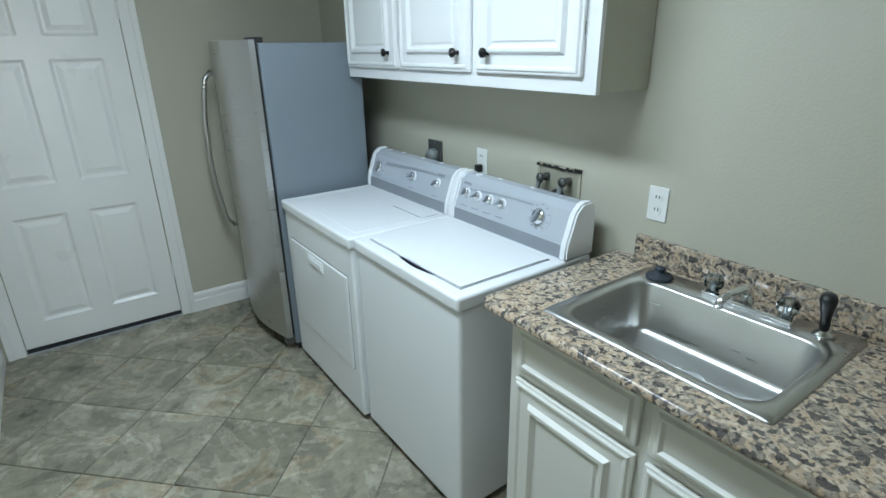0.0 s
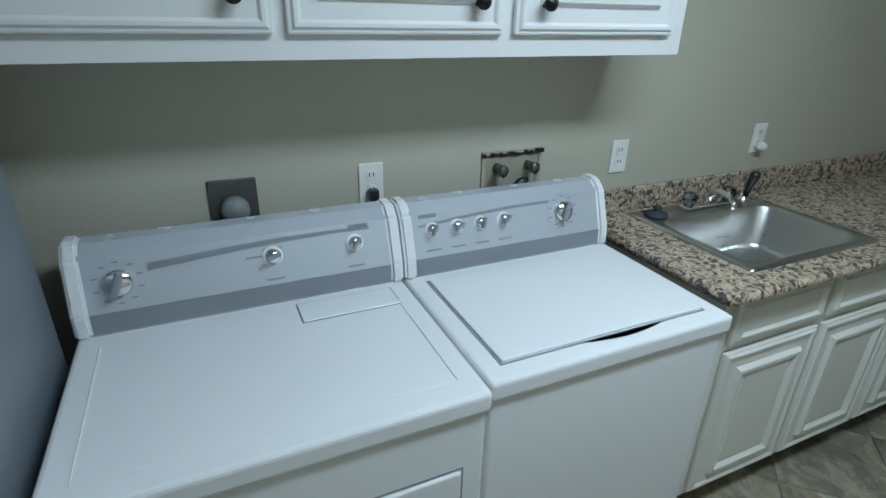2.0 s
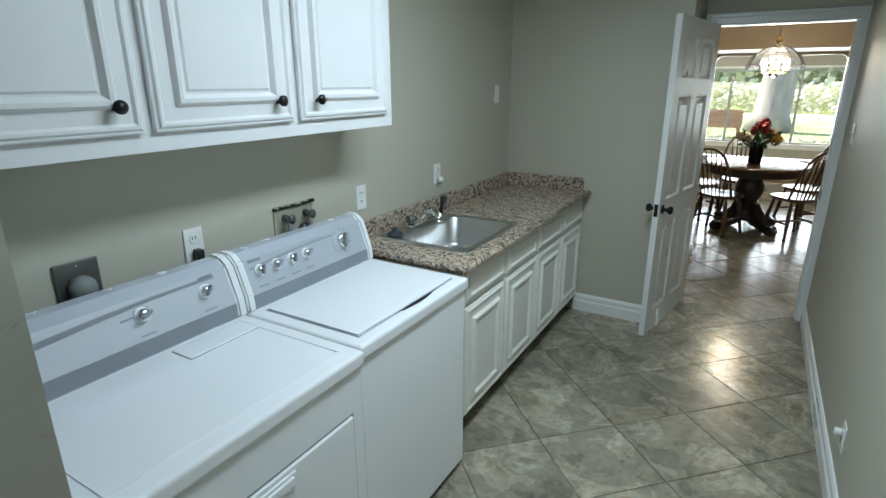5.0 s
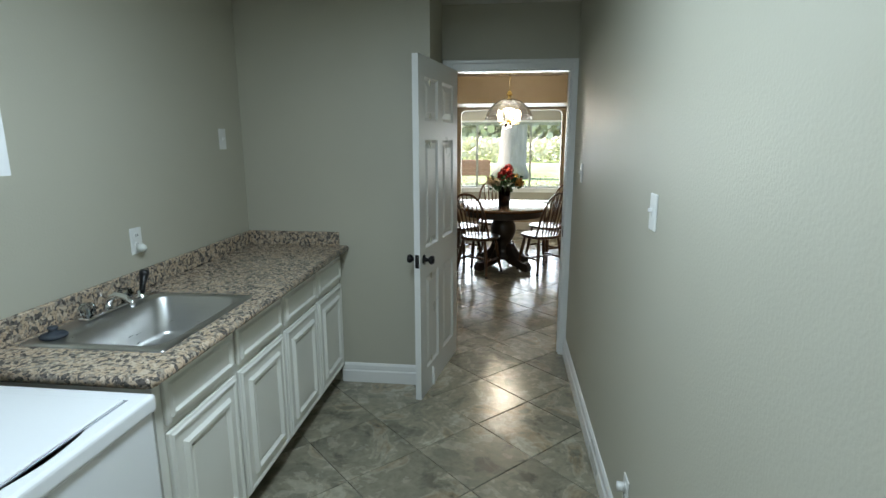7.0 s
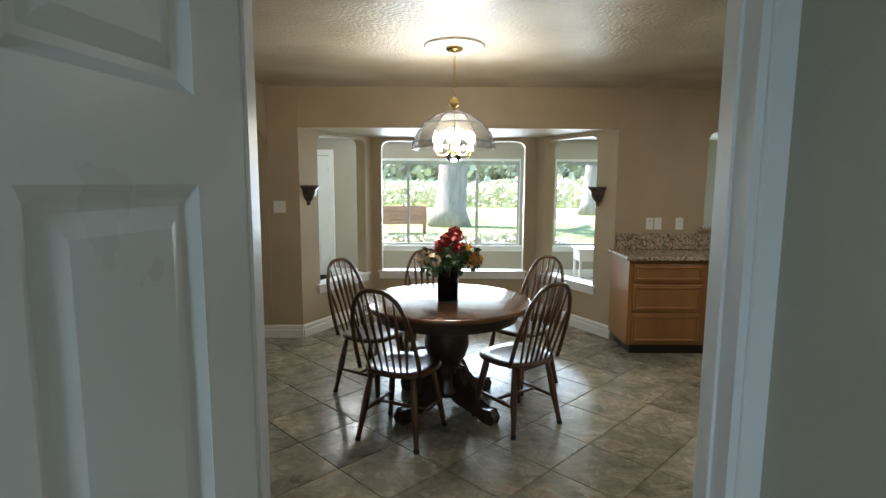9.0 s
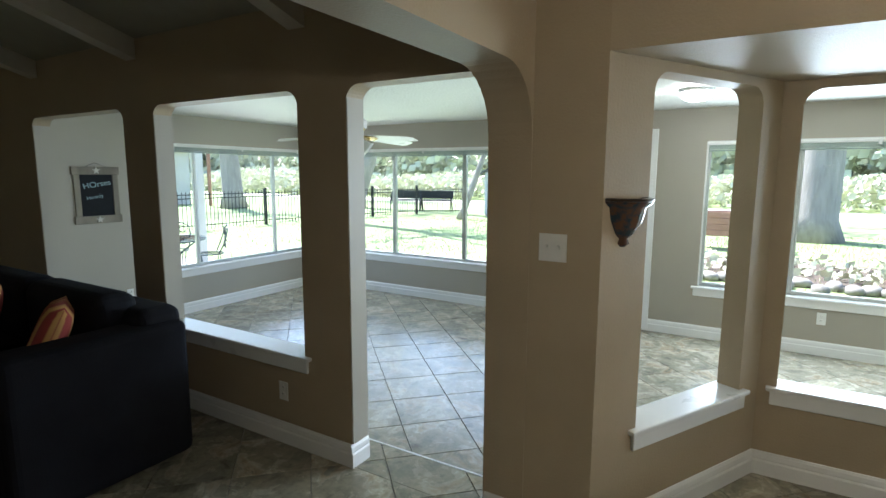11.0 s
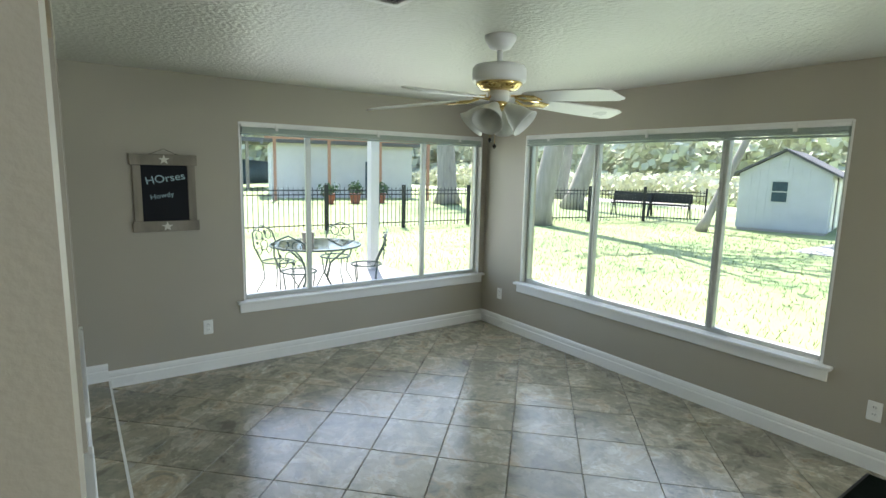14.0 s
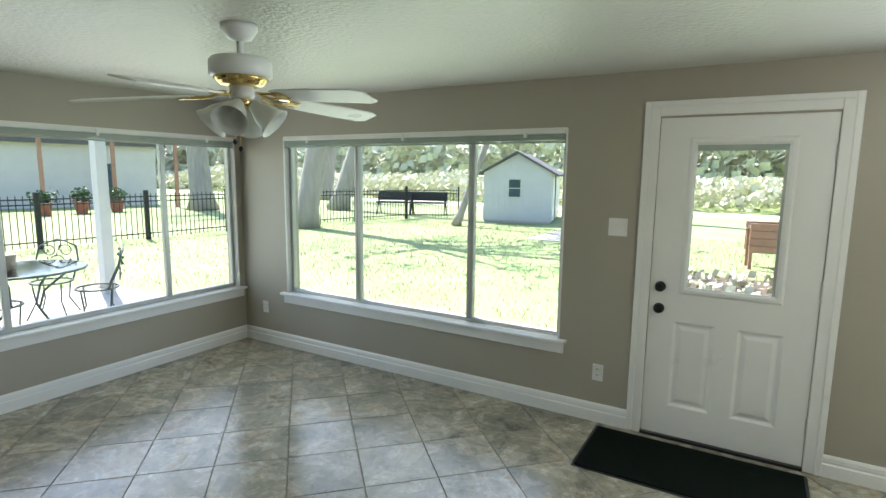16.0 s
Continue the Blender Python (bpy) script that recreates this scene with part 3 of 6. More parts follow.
# living room: walls and a ceiling that rises away from the divider
wall("wall_living_west", -6.6, DY, 90, 4.5, T, -0.05, 4.2, M_TAN, (), "tan painted living room wall")
wall("wall_living_south", -6.6, DY, 0, 5.3, -T, 2.5, 4.3, M_TAN, (), "tan painted living room gable wall")
wall("wall_living_east", -1.28, DD, 90, WY - DD, 0.04, 2.5, 4.2, M_TAN, (), "tan wall above the arch")
bm = bmesh.new()
prism(bm, [(0, 2.49), (4.5, 3.9), (4.5, 4.0), (0, 2.59)], 0, 5.4)
structure("ceiling_living", bm, M_LIVCEIL, "sloping olive-grey living room ceiling", "ceiling").matrix_world = pose(-1.24, WY, 0, 0, 0, 180) @ Matrix(((0, 1, 0, 0), (1, 0, 0, 0), (0, 0, 1, 0), (0, 0, 0, 1)))
for x in (-5.38, -3.97, -2.41):
    bm = bmesh.new()
    prism(bm, [(0, 2.36), (4.3, 3.70), (4.3, 3.86), (0, 2.50)], -0.06, 0.06)
    ob = structure("ceiling_beam", bm, M_BEAM, "pale painted rafter under the sloping ceiling", "beam")
    ob.matrix_world = pose(x, WY - 0.002, 0, 0, 0, -90)

# sunroom
WIN = [(-5.46, -2.79, 0.48, 1.94), (-0.76, 1.92, 0.48, 1.94), (2.52, 4.62, 0.48, 1.94), (5.42, 6.35, 0.48, 1.94)]
wall("wall_sunroom_north", -6.2, NY, 0, 13.9, 0.16, -0.3, 2.5, M_GREIGE, [(a + 6.2, b + 6.2, c, d) for a, b, c, d in WIN] + [(-2.21 + 6.2, -1.31 + 6.2, -0.31, 1.978)], "greige painted sunroom wall")
wall("wall_sunroom_west", WX, NY, -90, NY - WN + 0.1, -0.16, -0.3, 2.5, M_GREIGE, ((0.07, 2.56, 0.48, 1.94),), "greige painted sunroom end wall")
wall("wall_sunroom_inner", -6.06, WN, 0, 5.28, 0.004, SZ, 2.4, M_GREIGE, [(a + 6.06, b + 6.06, c, d) for a, b, c, d in HOLES[:3]], "greige sunroom side of the dividing wall", 0.09)
room_box("ceiling_sunroom", -6.2, 7.7, WN, NY + 0.1, 2.268, M_CEIL, "white textured sunroom ceiling")
structure("roof", bx(-6.9, 8.0, -3.3, NY + 0.55, 4.3, 4.4), M_SHINGLE, "grey shingle roof", "roof")
# West end added as unseen patio roof, keeping sun off the window.
structure("eave_and_patio_roof", bx(-7.75, 8.0, WN, NY + 0.55, 2.52, 2.6), M_SIDING, "painted eave board, extended west to block the sun", "roof")

# passage jambs: pale paint on the reveals of the openings
# sills of the openings
def sill(x0, y0, angle, length, depth, z, label="white wooden sill of the opening"):
    bm = bmesh.new()
    box(bm, -0.05, length + 0.05, -0.035, depth + 0.02, z, z + 0.022, 0.006, 2)
    box(bm, -0.03, length + 0.03, -0.02, -0.001, z - 0.075, z, 0.004, 1)
    ob = structure("window_sill", bm, M_WHITE, label, "sill")
    ob.matrix_world = pose(x0, y0, 0, 0, 0, angle)
for a, b, c, d in HOLES[:2]:
    sill(a, WY, 0, b - a, 0.13, c)
ca, sa = math.cos(radians(ANG)), math.sin(radians(ANG))
sill(-0.78 + 0.27 * ca, WY + 0.27 * sa, ANG, 0.81, 0.12, 0.48)
sill(-0.11, WY + 1.11, 0, 1.69, 0.12, 0.48)
sill(1.72 + 0.17 * ca, WY + 1.11 - 0.17 * sa, -ANG, 0.81, 0.12, 0.48)

# skirting
for a in ((LX, -0.5, LX, -2.05), (-0.38, PY, 0.21, PY), (RX, DY - 0.02, RX, BY), (0.10, BY, LX, BY), (0.21, PY, 0.21, DY)):
    baseboard(a[2], a[3], a[0], a[1])
baseboard(-0.776, WY, -1.272, WY)
baseboard(-0.2, WY + 1.11, -0.78, WY)
baseboard(1.72, WY + 1.11, -0.2, WY + 1.11)
baseboard(2.30, WY, 1.72, WY + 1.11)
baseboard(-2.085, WY, -6.5, WY)
baseboard(-2.085, WN, -2.085, WY - 0.018)
baseboard(-1.08, 3.50, -1.08, DD)
baseboard(-2.30, NY, WX, NY, SZ)
baseboard(5.6, NY, -1.22, NY, SZ)
baseboard(WX, NY, WX, 6.65, SZ)
baseboard(WX, 6.65, WX, WN, 0.0)
baseboard(-6.0, WN + 0.004, -2.085, WN + 0.004, 0.0)


# ---- windows and doors ----
def window(name, m, w, h, mulls, label):
    """Aluminium slider in an opening w by h: local x along it, y towards the room, z up."""
    top = tagged(new(name), label, "window", "", "structure")
    top.matrix_world = m
    fr = bmesh.new()
    for a, b, c, d in cells(0, w, 0, h, ((0.035, w - 0.035, 0.035, h - 0.035),)):
        box(fr, a, b, -0.10, -0.05, c, d, 0.004, 1)
    part("window_frame", fr, M_ALU, top)
    us = [0.035, *mulls, w - 0.035]
    for i, u in enumerate(mulls):
        bm = bmesh.new()
        box(bm, u - 0.02, u + 0.02, -0.095, -0.045, 0.03, h - 0.03, 0.004, 1)
        box(bm, u + 0.005, u + 0.028, -0.052, -0.036, 0.03, h - 0.03, 0.003, 1)
        part("mullion", bm, M_ALU, top)
    for a, b in zip(us, us[1:]):
        p = part("pane", bx(a, b, -0.078, -0.074, 0.03, h - 0.03), M_GLASS, top)
        p.visible_shadow = False
    rv = bmesh.new()
    for x in (-0.004, w - 0.008):
        box(rv, x, x + 0.012, -0.05, 0.003, 0, h)
    box(rv, 0.008, w - 0.008, -0.05, 0.003, h - 0.01, h + 0.004)
    part("reveal", rv, M_WHITE, top)
    bm = bmesh.new()
    box(bm, -0.06, w + 0.06, -0.05, 0.05, -0.022, 0.002, 0.006, 2)
    box(bm, -0.04, w + 0.04, 0.002, 0.018, -0.1, -0.022, 0.005, 1)
    part("window_sill", bm, M_WHITE, top)
    bl = tagged(new("raised_blind"), "raised grey-green mini blind under the window head", "blind")
    bl.matrix_world = m
    part("headrail", bx(0.01, w - 0.01, -0.034, 0.012, h - 0.036, h - 0.011, 0.003, 1), M_PLATE, bl)
    for k in range(5):
        part("slat", bx(0.02, w - 0.02, -0.03, 0.008, h - 0.044 - 0.0085 * k, h - 0.038 - 0.0085 * k), M_BLIND, bl)
    part("bottom_rail", bx(0.015, w - 0.015, -0.03, 0.008, h - 0.098, h - 0.083, 0.003, 1), M_BLIND, bl)
    for u in (0.3, w / 2, w - 0.3):
        part("bracket", bx(u - 0.012, u + 0.012, -0.034, 0.016, h - 0.06, h - 0.006, 0.003, 1), M_PLATE, bl)
    return top


window("window_1", pose(-2.79, NY, 0.48, 0, 0, 180), 2.67, 1.46, (0.735, 1.84), "wide three-pane aluminium window to the lawn")
window("window_2", pose(WX, NY - 0.07, 0.48, 0, 0, -90), 2.49, 1.46, (0.70, 1.9), "wide three-pane aluminium window to the patio")
window("window_3", pose(1.92, NY, 0.48, 0, 0, 180), 2.68, 1.46, (0.72, 1.89), "wide three-pane aluminium window seen through the bay")
window("window_4", pose(4.62, NY, 0.48, 0, 0, 180), 2.1, 1.46, (1.3,), "two-pane aluminium window of the sunroom")

window("window_5", pose(6.35, NY, 0.48, 0, 0, 180), 0.93, 1.46, (), "narrow aluminium window seen over the kitchen counter")

# inner laundry door, standing open
d1 = tagged(new("door_1"), "white six-panel door standing wide open", "door", "", "structure")
d1.matrix_world = pose(0.299, 1.972, 0.0, 0, 0, -100)
bm = bmesh.new()
panel_leaf(bm, 0.815, 2.02, 0.036, SIX(0.815))
part("leaf", bm, M_WHITE, d1)
knob(d1, 0.75, 0.018, 0.87, 1)
knob(d1, 0.75, -0.018, 0.87, -1)
part("latch_plate", bx(0.8135, 0.817, -0.012, 0.012, 0.83, 0.91), M_KNOB, d1, "dark bronze latch plate")
casing("trim", pose(1.085, DY - 0.006, 0, 0, 0, 180), 0.80, 2.02, 0.068)
casing("trim", pose(0.285, DD, 0, 0, 0, 0), 0.80, 2.02, 0.075)
bm = bmesh.new()
for a, b in ((0.285, 0.293), (1.077, 1.085)):
    box(bm, a - 0.006, b + 0.006, DY - 0.012, DD + 0.006, 0, 2.02)
    box(bm, a if a > 0.5 else b, (a if a > 0.5 else b) + (-0.012 if a > 0.5 else 0.012), DY + 0.035, DY + 0.06, 0, 2.01)
box(bm, 0.293, 1.077, DY - 0.012, DD + 0.006, 2.012, 2.026)
structure("door_frame", bm, M_WHITE, "white wooden door jamb", "door frame")
structure("strike_plate", bx(1.0675, 1.0702, DY - 0.008, DY + 0.03, 0.885, 0.955), M_KNOB, "dark bronze strike plate on the jamb", "door frame")

# closed back door of the laundry
d2 = tagged(new("door_2"), "closed white six-panel back door", "door", "", "structure")
d2.matrix_world = pose(0.188, BY - 0.03, 0.02)
bm = bmesh.new()
panel_leaf(bm, 0.814, 2.005, 0.04, SIX(0.814))
part("leaf", bm, M_WHITE, d2)
for z in (0.25, 1.0, 1.75):
    part("hinge", bx(-0.005, 0.008, 0.02, 0.029, z, z + 0.09, 0.003, 1), M_WHITE, d2)
part("sweep", bx(0.0, 0.814, 0.0205, 0.027, -0.012, 0.012), M_BLACK, d2, "black rubber door sweep")
casing("trim", pose(0.185, BY, 0, 0, 0, 0), 0.82, 2.03, 0.085)

# glazed outer door
d3 = tagged(new("door_3"), "closed white outer door with a glazed upper half", "door", "", "structure")
d3.matrix_world = pose(-1.314, NY - 0.004, SZ + 0.02, 0, 0, 180)
W3 = 0.892
bm = bmesh.new()
GL = (0.2, W3 - 0.2, 0.97, 1.87)
PN = [(0.15, 0.385, 0.2, 0.76), (W3 - 0.385, W3 - 0.15, 0.2, 0.76)]
for a, b, c, d in cells(0, W3, 0, 2.02, [GL] + PN):
    box(bm, a, b, -0.05, -0.008, c, d)
for a, b, c, d in PN:
    box(bm, a, b, -0.045, -0.018, c, d)
    raised(bm, a, b, c, d, -0.0079, -0.0179, 0.018)
    raised(bm, a + 0.03, b - 0.03, c + 0.03, d - 0.03, -0.0178, -0.010, 0.022)
part("leaf", bm, M_WHITE, d3)
bm = bmesh.new()
ring(bm, GL[0] - 0.03, GL[1] + 0.03, GL[2] - 0.03, GL[3] + 0.03, 0.045, -0.008, 0.004, -0.02)
part("glazing_bead", bm, M_WHITE, d3)
pn = part("pane", bx(GL[0], GL[1], -0.034, -0.03, GL[2], GL[3]), M_GLASS, d3)
pn.visible_shadow = False
part("blind_headrail", bx(GL[0] + 0.01, GL[1] - 0.01, -0.022, -0.01, GL[3] - 0.05, GL[3] - 0.016), M_BLIND, d3)
part("blind_cord", bx(GL[0] + 0.012, GL[0] + 0.03, -0.022, -0.012, GL[2] + 0.01, GL[3] - 0.05), M_ALU, d3)
for z, r in ((0.975, 0.03), (0.835, 0.03)):
    part("deadbolt" if z > 0.9 else "knob", turned([(0.001, 0), (0.033, 0), (0.033, 0.008), (0.02, 0.014), (r, 0.03), (r * 0.8, 0.045), (0.002, 0.05)], 20, pose(W3 - 0.06, -0.008, z, -90)), M_KNOB, d3, "black bronze lock", True)
for z in (0.2, 1.0, 1.75):
    part("hinge", bx(-0.012, 0.004, -0.008, 0.002, z, z + 0.1, 0.003, 1), M_ALU, d3)
casing("trim", pose(-1.31, NY, SZ, 0, 0, 180), 0.9, 2.05, 0.09)
structure("threshold", bx(-2.21, -1.31, NY - 0.02, NY + 0.1, SZ, SZ + 0.018), M_BLACK, "dark door threshold", "threshold")


# ---- laundry things ----
def wall_plate(name, m, kind, label):
    """A wall plate: local x along the wall, y out of it, z up; centre at the origin."""
    top = tagged(new(name), label, "wall plate")
    top.matrix_world = m
    w = {"double": 0.06}.get(kind, 0.036)
    part("plate", bx(-w, w, 0, 0.006, -0.058, 0.058, 0.003, 2), M_PLATE, top)
    if kind == "outlet":
        for z in (-0.021, 0.021):
            bm = turned([(0.001, 0.005), (0.017, 0.005), (0.016, 0.0085), (0.001, 0.0085)], 16, pose(0, 0, z, -90))
            part("socket", bm, M_PLATE, top)
            for x in (-0.006, 0.006):
                part("slot", bx(x - 0.0014, x + 0.0014, 0.008, 0.0095, z - 0.001, z + 0.009), M_BLACK, top)
    else:
        for x in ((-0.025, 0.025) if kind == "double" else (0,)):
            bm = bmesh.new()
            prism(bm, [(-0.006, -0.012), (0.006, -0.012), (0.006, 0.012), (-0.006, 0.012)], 0.005, 0.01)
            box(bm, -0.005, 0.005, 0.008, 0.02, 0.0, 0.012, 0.002, 1)
            bmesh.ops.transform(bm, matrix=pose(x, 0, 0), verts=bm.verts)
            part("toggle", bm, M_PLATE, top)
    return top


WEST, EAST, NORTHW = -90, 90, 180
wall_plate("outlet", pose(LX, -0.374, 1.117, 0, 0, -90), "outlet", "white duplex outlet above the backsplash")
wall_plate("outlet", pose(LX, 0.339, 1.131, 0, 0, -90), "outlet", "white duplex outlet with a night light above the counter")
nl = thing("night_light", pose(LX + 0.009, 0.339, 1.10, 0, 0, -90), "small white plug-in night light in the outlet", "night light")
part("body", turned([(0.001, 0), (0.018, 0.002), (0.02, 0.02), (0.012, 0.034), (0.001, 0.036)], 14, pose(0, 0, 0, -90)), M_FROST, nl, "", True)
wall_plate("light_switch", pose(LX, 1.146, 1.569, 0, 0, -90), "switch", "white switch plate on the laundry wall")
wall_plate("light_switch", pose(RX, -0.07, 1.344, 0, 0, 90), "switch", "white toggle switch on the long laundry wall")
wall_plate("light_switch", pose(RX, 1.569, 1.36, 0, 0, 90), "switch", "white toggle switch beside the doorway")
wall_plate("outlet", pose(RX, 0.0, 0.30, 0, 0, 90), "outlet", "white outlet low on the long laundry wall")
nl2 = thing("night_light", pose(RX - 0.009, 0.0, 0.32, 0, 0, 90), "small white plug in the low outlet", "plug")
part("body", turned([(0.001, 0), (0.016, 0.002), (0.018, 0.025), (0.001, 0.03)], 14, pose(0, 0, 0, -90)), M_PLATE, nl2, "", True)
wall_plate("outlet", pose(LX, -1.277, 1.118, 0, 0, -90), "outlet", "white outlet with a black plug behind the machines")
pl = thing("power_plug", pose(LX + 0.009, -1.277, 1.09, 0, 0, -90), "black power plug with its cord hanging down", "plug")
part("plug_body", bx(-0.014, 0.014, 0, 0.03, -0.02, 0.015, 0.005, 2), M_BLACK, pl)
part("cord", bar([(0, 0.02, -0.018), (0, 0.024, -0.1), (0.01, 0.02, -0.3), (0.02, 0.02, -0.6)], 0.0045), M_BLACK, pl)
dp = thing("dryer_outlet", pose(LX, -1.648, 1.108, 0, 0, -90), "dark grey metal dryer outlet with a round grey plug", "outlet")
part("plate", bx(-0.06, 0.06, 0, 0.008, -0.065, 0.06, 0.004, 2), M_GREYPLATE, dp)
part("plug", turned([(0.001, 0.005), (0.036, 0.005), (0.036, 0.03), (0.028, 0.048), (0.001, 0.05)], 20, pose(0, 0, -0.018, -90)), M_HOSE, dp, "round grey dryer plug", True)
part("screw", turned([(0.001, 0.007), (0.004, 0.008), (0.001, 0.01)], 8, pose(0, 0, 0.045, -90)), M_CHROME, dp)

wb = thing("washer_valve_box", pose(LX, -0.81, 1.08, 0, 0, -90) @ Matrix.Diagonal((0.82, 1, 0.96, 1)), "recessed valve box in a torn drywall hole with hoses", "valve box")
bm = bmesh.new()
for a, b, c, d in cells(-0.135, 0.135, -0.10, 0.10, ((-0.12, 0.12, -0.095, 0.085),)):
    box(bm, a, b, 0.0005, 0.006, c, d)
part("trim_frame", bm, M_DRYWALL, wb)
part("box_back", bx(-0.12, 0.12, 0.001, 0.003, -0.095, 0.085), M_LIVCEIL, wb, "grimy olive box back")
random.seed(5)
bm = bmesh.new()
for i in range(22):
    x = -0.13 + 0.26 * i / 21
    box(bm, x - 0.008, x + 0.008, 0.003, 0.009 + random.random() * 0.004, 0.082 + random.random() * 0.004, 0.088 + random.random() * 0.012)
part("torn_edge", bm, M_BLACK, wb, "ragged dark torn edge")
for x in (-0.07, 0.07):
    v = part("valve", turned([(0.001, 0), (0.016, 0), (0.016, 0.02), (0.01, 0.024), (0.01, 0.04), (0.02, 0.042), (0.02, 0.05), (0.001, 0.052)], 14, pose(x, 0.003, 0.045, -90)), M_GREYPLATE, wb, "", True)
    part("hose", bar([(x, 0.03, 0.045), (x + 0.012, 0.045, 0.02), (x + 0.02, 0.05, -0.04), (x + 0.018, 0.05, -0.16)], 0.011, 10), M_HOSE, wb, "grey water hose", True)
part("drain_hose", bar([(-0.03 + 0.045 * math.cos(a), 0.035, -0.06 + 0.06 * math.sin(a)) for a in [k * math.pi / 8 for k in range(9)]], 0.014, 10), M_BLACK, wb, "black curved drain hose", True)


def machine(name, y0, y1, washer, label):
    """A top-deck laundry machine with a sloping console; local x towards the room, y along the wall."""
    th = thing(name, pose(-0.875, y0, 0), label, "washing machine" if washer else "dryer")
    w, D, H = y1 - y0, 0.605 if washer else 0.625, 0.9
    part("cabinet", bx(0, D - 0.012, 0.004, w - 0.004, 0.03, H - 0.045, 0.012, 3), M_APPL, th)
    bm = bmesh.new()
    box(bm, -0.01, D, 0, w, H - 0.05, H, 0.011, 3)
    part("top_deck", bm, M_APPL, th)
    # Black strip stands in for the shade in the gap below the cabinet.
    part("toe_shadow_strip", bx(0.02, D - 0.03, 0.02, w - 0.02, 0.012, 0.03), M_BLACK, th, "black strip for the shade under the machine")
    for x in (0.06, D - 0.06):
        for y in (0.06, w - 0.06):
            part("foot", turned([(0.018, 0), (0.018, 0.008), (0.008, 0.01), (0.008, 0.03)], 12, pose(x, y, 0)), M_BLACK, th)
    # console: sloping front with white end caps
    ends = [(0.13, H), (0.125, H + 0.055), (0.085, H + 0.17), (0.05, H + 0.2), (0.0, H + 0.2), (-0.02, H + 0.16), (-0.02, H)]
    front = [(0.122, H), (0.118, H + 0.05), (0.078, H + 0.168), (0.045, H + 0.192), (0.0, H + 0.192), (-0.015, H + 0.15), (-0.015, H)]
    bm = bmesh.new()
    prism(bm, front, 0.03, w - 0.03)
    con = part("console", bm, M_SILVER, th, "silver plastic control console")
    for a, b in ((0.0, 0.034), (w - 0.034, w)):
        bm = bmesh.new()
        prism(bm, ends, a, b)
        bmesh.ops.bevel(bm, geom=[e for e in bm.edges], offset=0.007, segments=2, affect="EDGES")
        part("end_cap", bm, M_APPL, th, "white console end cap")
    bm = bmesh.new()
    prism(bm, [(0.1225, H + 0.004), (0.1195, H + 0.052), (0.118, H + 0.052), (0.121, H + 0.004)], 0.034, w - 0.034)
    part("grey_band", bm, M_DGREY, con, "grey lower band")
    # controls sit on the slope
    slope = math.degrees(math.atan2(0.118, 0.04))

    def on(y, s):
        return pose(0.118 - 0.04 * s, y, H + 0.05 + 0.118 * s, 0, 90 - (90 - slope), 0)

    def dial(y, s, r, big):
        m = on(y, s)
        if big:
            part("dial_plate", turned([(0.001, 0.0), (r * 1.9, 0.0), (r * 1.9, 0.0016), (0.001, 0.0016)], 28, m), M_SILVER, con, "pale printed dial disc")
        else:
            part("dial_ring", turned([(0.001, 0.0), (r * 1.35, 0.0), (r * 1.3, 0.003), (0.001, 0.003)], 24, m), M_APPL, con, "white dial ring")
        k = part("dial", turned([(0.001, 0.001), (r, 0.001), (r, 0.012), (r * 0.85, 0.018), (0.001, 0.019)], 24, m), M_CHROME, con, "chrome dial", True)
        bm = bmesh.new()
        box(bm, -r * 0.28, r * 0.28, -r * 1.0, r * 1.0, 0.018, 0.034, r * 0.2, 3, m @ pose(0, 0, 0, 0, 0, 20 + 70 * (y * 7 % 1)))
        part("dial_grip", bm, M_DGREY, k, "dark grey dial grip")
    if washer:
        for y in (0.09, 0.165, 0.24, 0.315):
            dial(y, 0.62, 0.016, False)
        dial(w - 0.165, 0.6, 0.03, True)
        marks = [(0.09, 0.17), (0.165, 0.17), (0.24, 0.17), (0.315, 0.17)]
        logo = 0.08
    else:
        dial(0.10, 0.52, 0.03, True)
        dial(0.43, 0.58, 0.018, False)
        dial(w - 0.123, 0.6, 0.017, False)
        marks = [(0.43, 0.12), (w - 0.125, 0.12), (0.43, 0.72), (0.39, 0.6)]
        logo = w - 0.11
    for y, s in marks:
        bm = bmesh.new()
        box(bm, -0.0022, 0.0022, -0.022, 0.022, 0.0003, 0.001, 0, 1, on(y, s))
        part("printed_label", bm, M_TEXT, con, "small grey printed line")
    bm = bmesh.new()
    box(bm, -0.005, 0.005, -0.026, 0.026, 0.0003, 0.0012, 0, 1, on(logo, 0.93))
    part("maker_badge", bm, M_TEXT, con, "small dark badge")
    yb = w - 0.165 if washer else 0.10
    for k in range(10):
        a = 2 * math.pi * k / 10
        bm = bmesh.new()
        box(bm, -0.0018, 0.0018, -0.006, 0.006, 0.0017, 0.0023, 0, 1, on(yb, 0.6 if washer else 0.52) @ pose(0.046 * math.cos(a), 0.046 * math.sin(a), 0))
        part("dial_mark", bm, M_TEXT, con, "small dark dial mark")
    # swoosh: thin curved darker stripe
    bm = bmesh.new()
    n = 18
    pts = []
    for k in range(n + 1):
        u = k / n
        y = (0.16 + (w - 0.24) * u) if not washer else (0.05 + (w - 0.22) * u)
        s = 0.72 + 0.16 * math.sin(math.pi * min(1, u * 0.62))
        hw = 0.004 + 0.05 * 0.1 * (1 - u) if not washer else 0.004
        pts.append((on(y, s) @ Vector((-hw, 0, 0.0004)), on(y, s) @ Vector((hw, 0, 0.0004))))
    vs = [(bm.verts.new(a), bm.verts.new(b)) for a, b in pts]
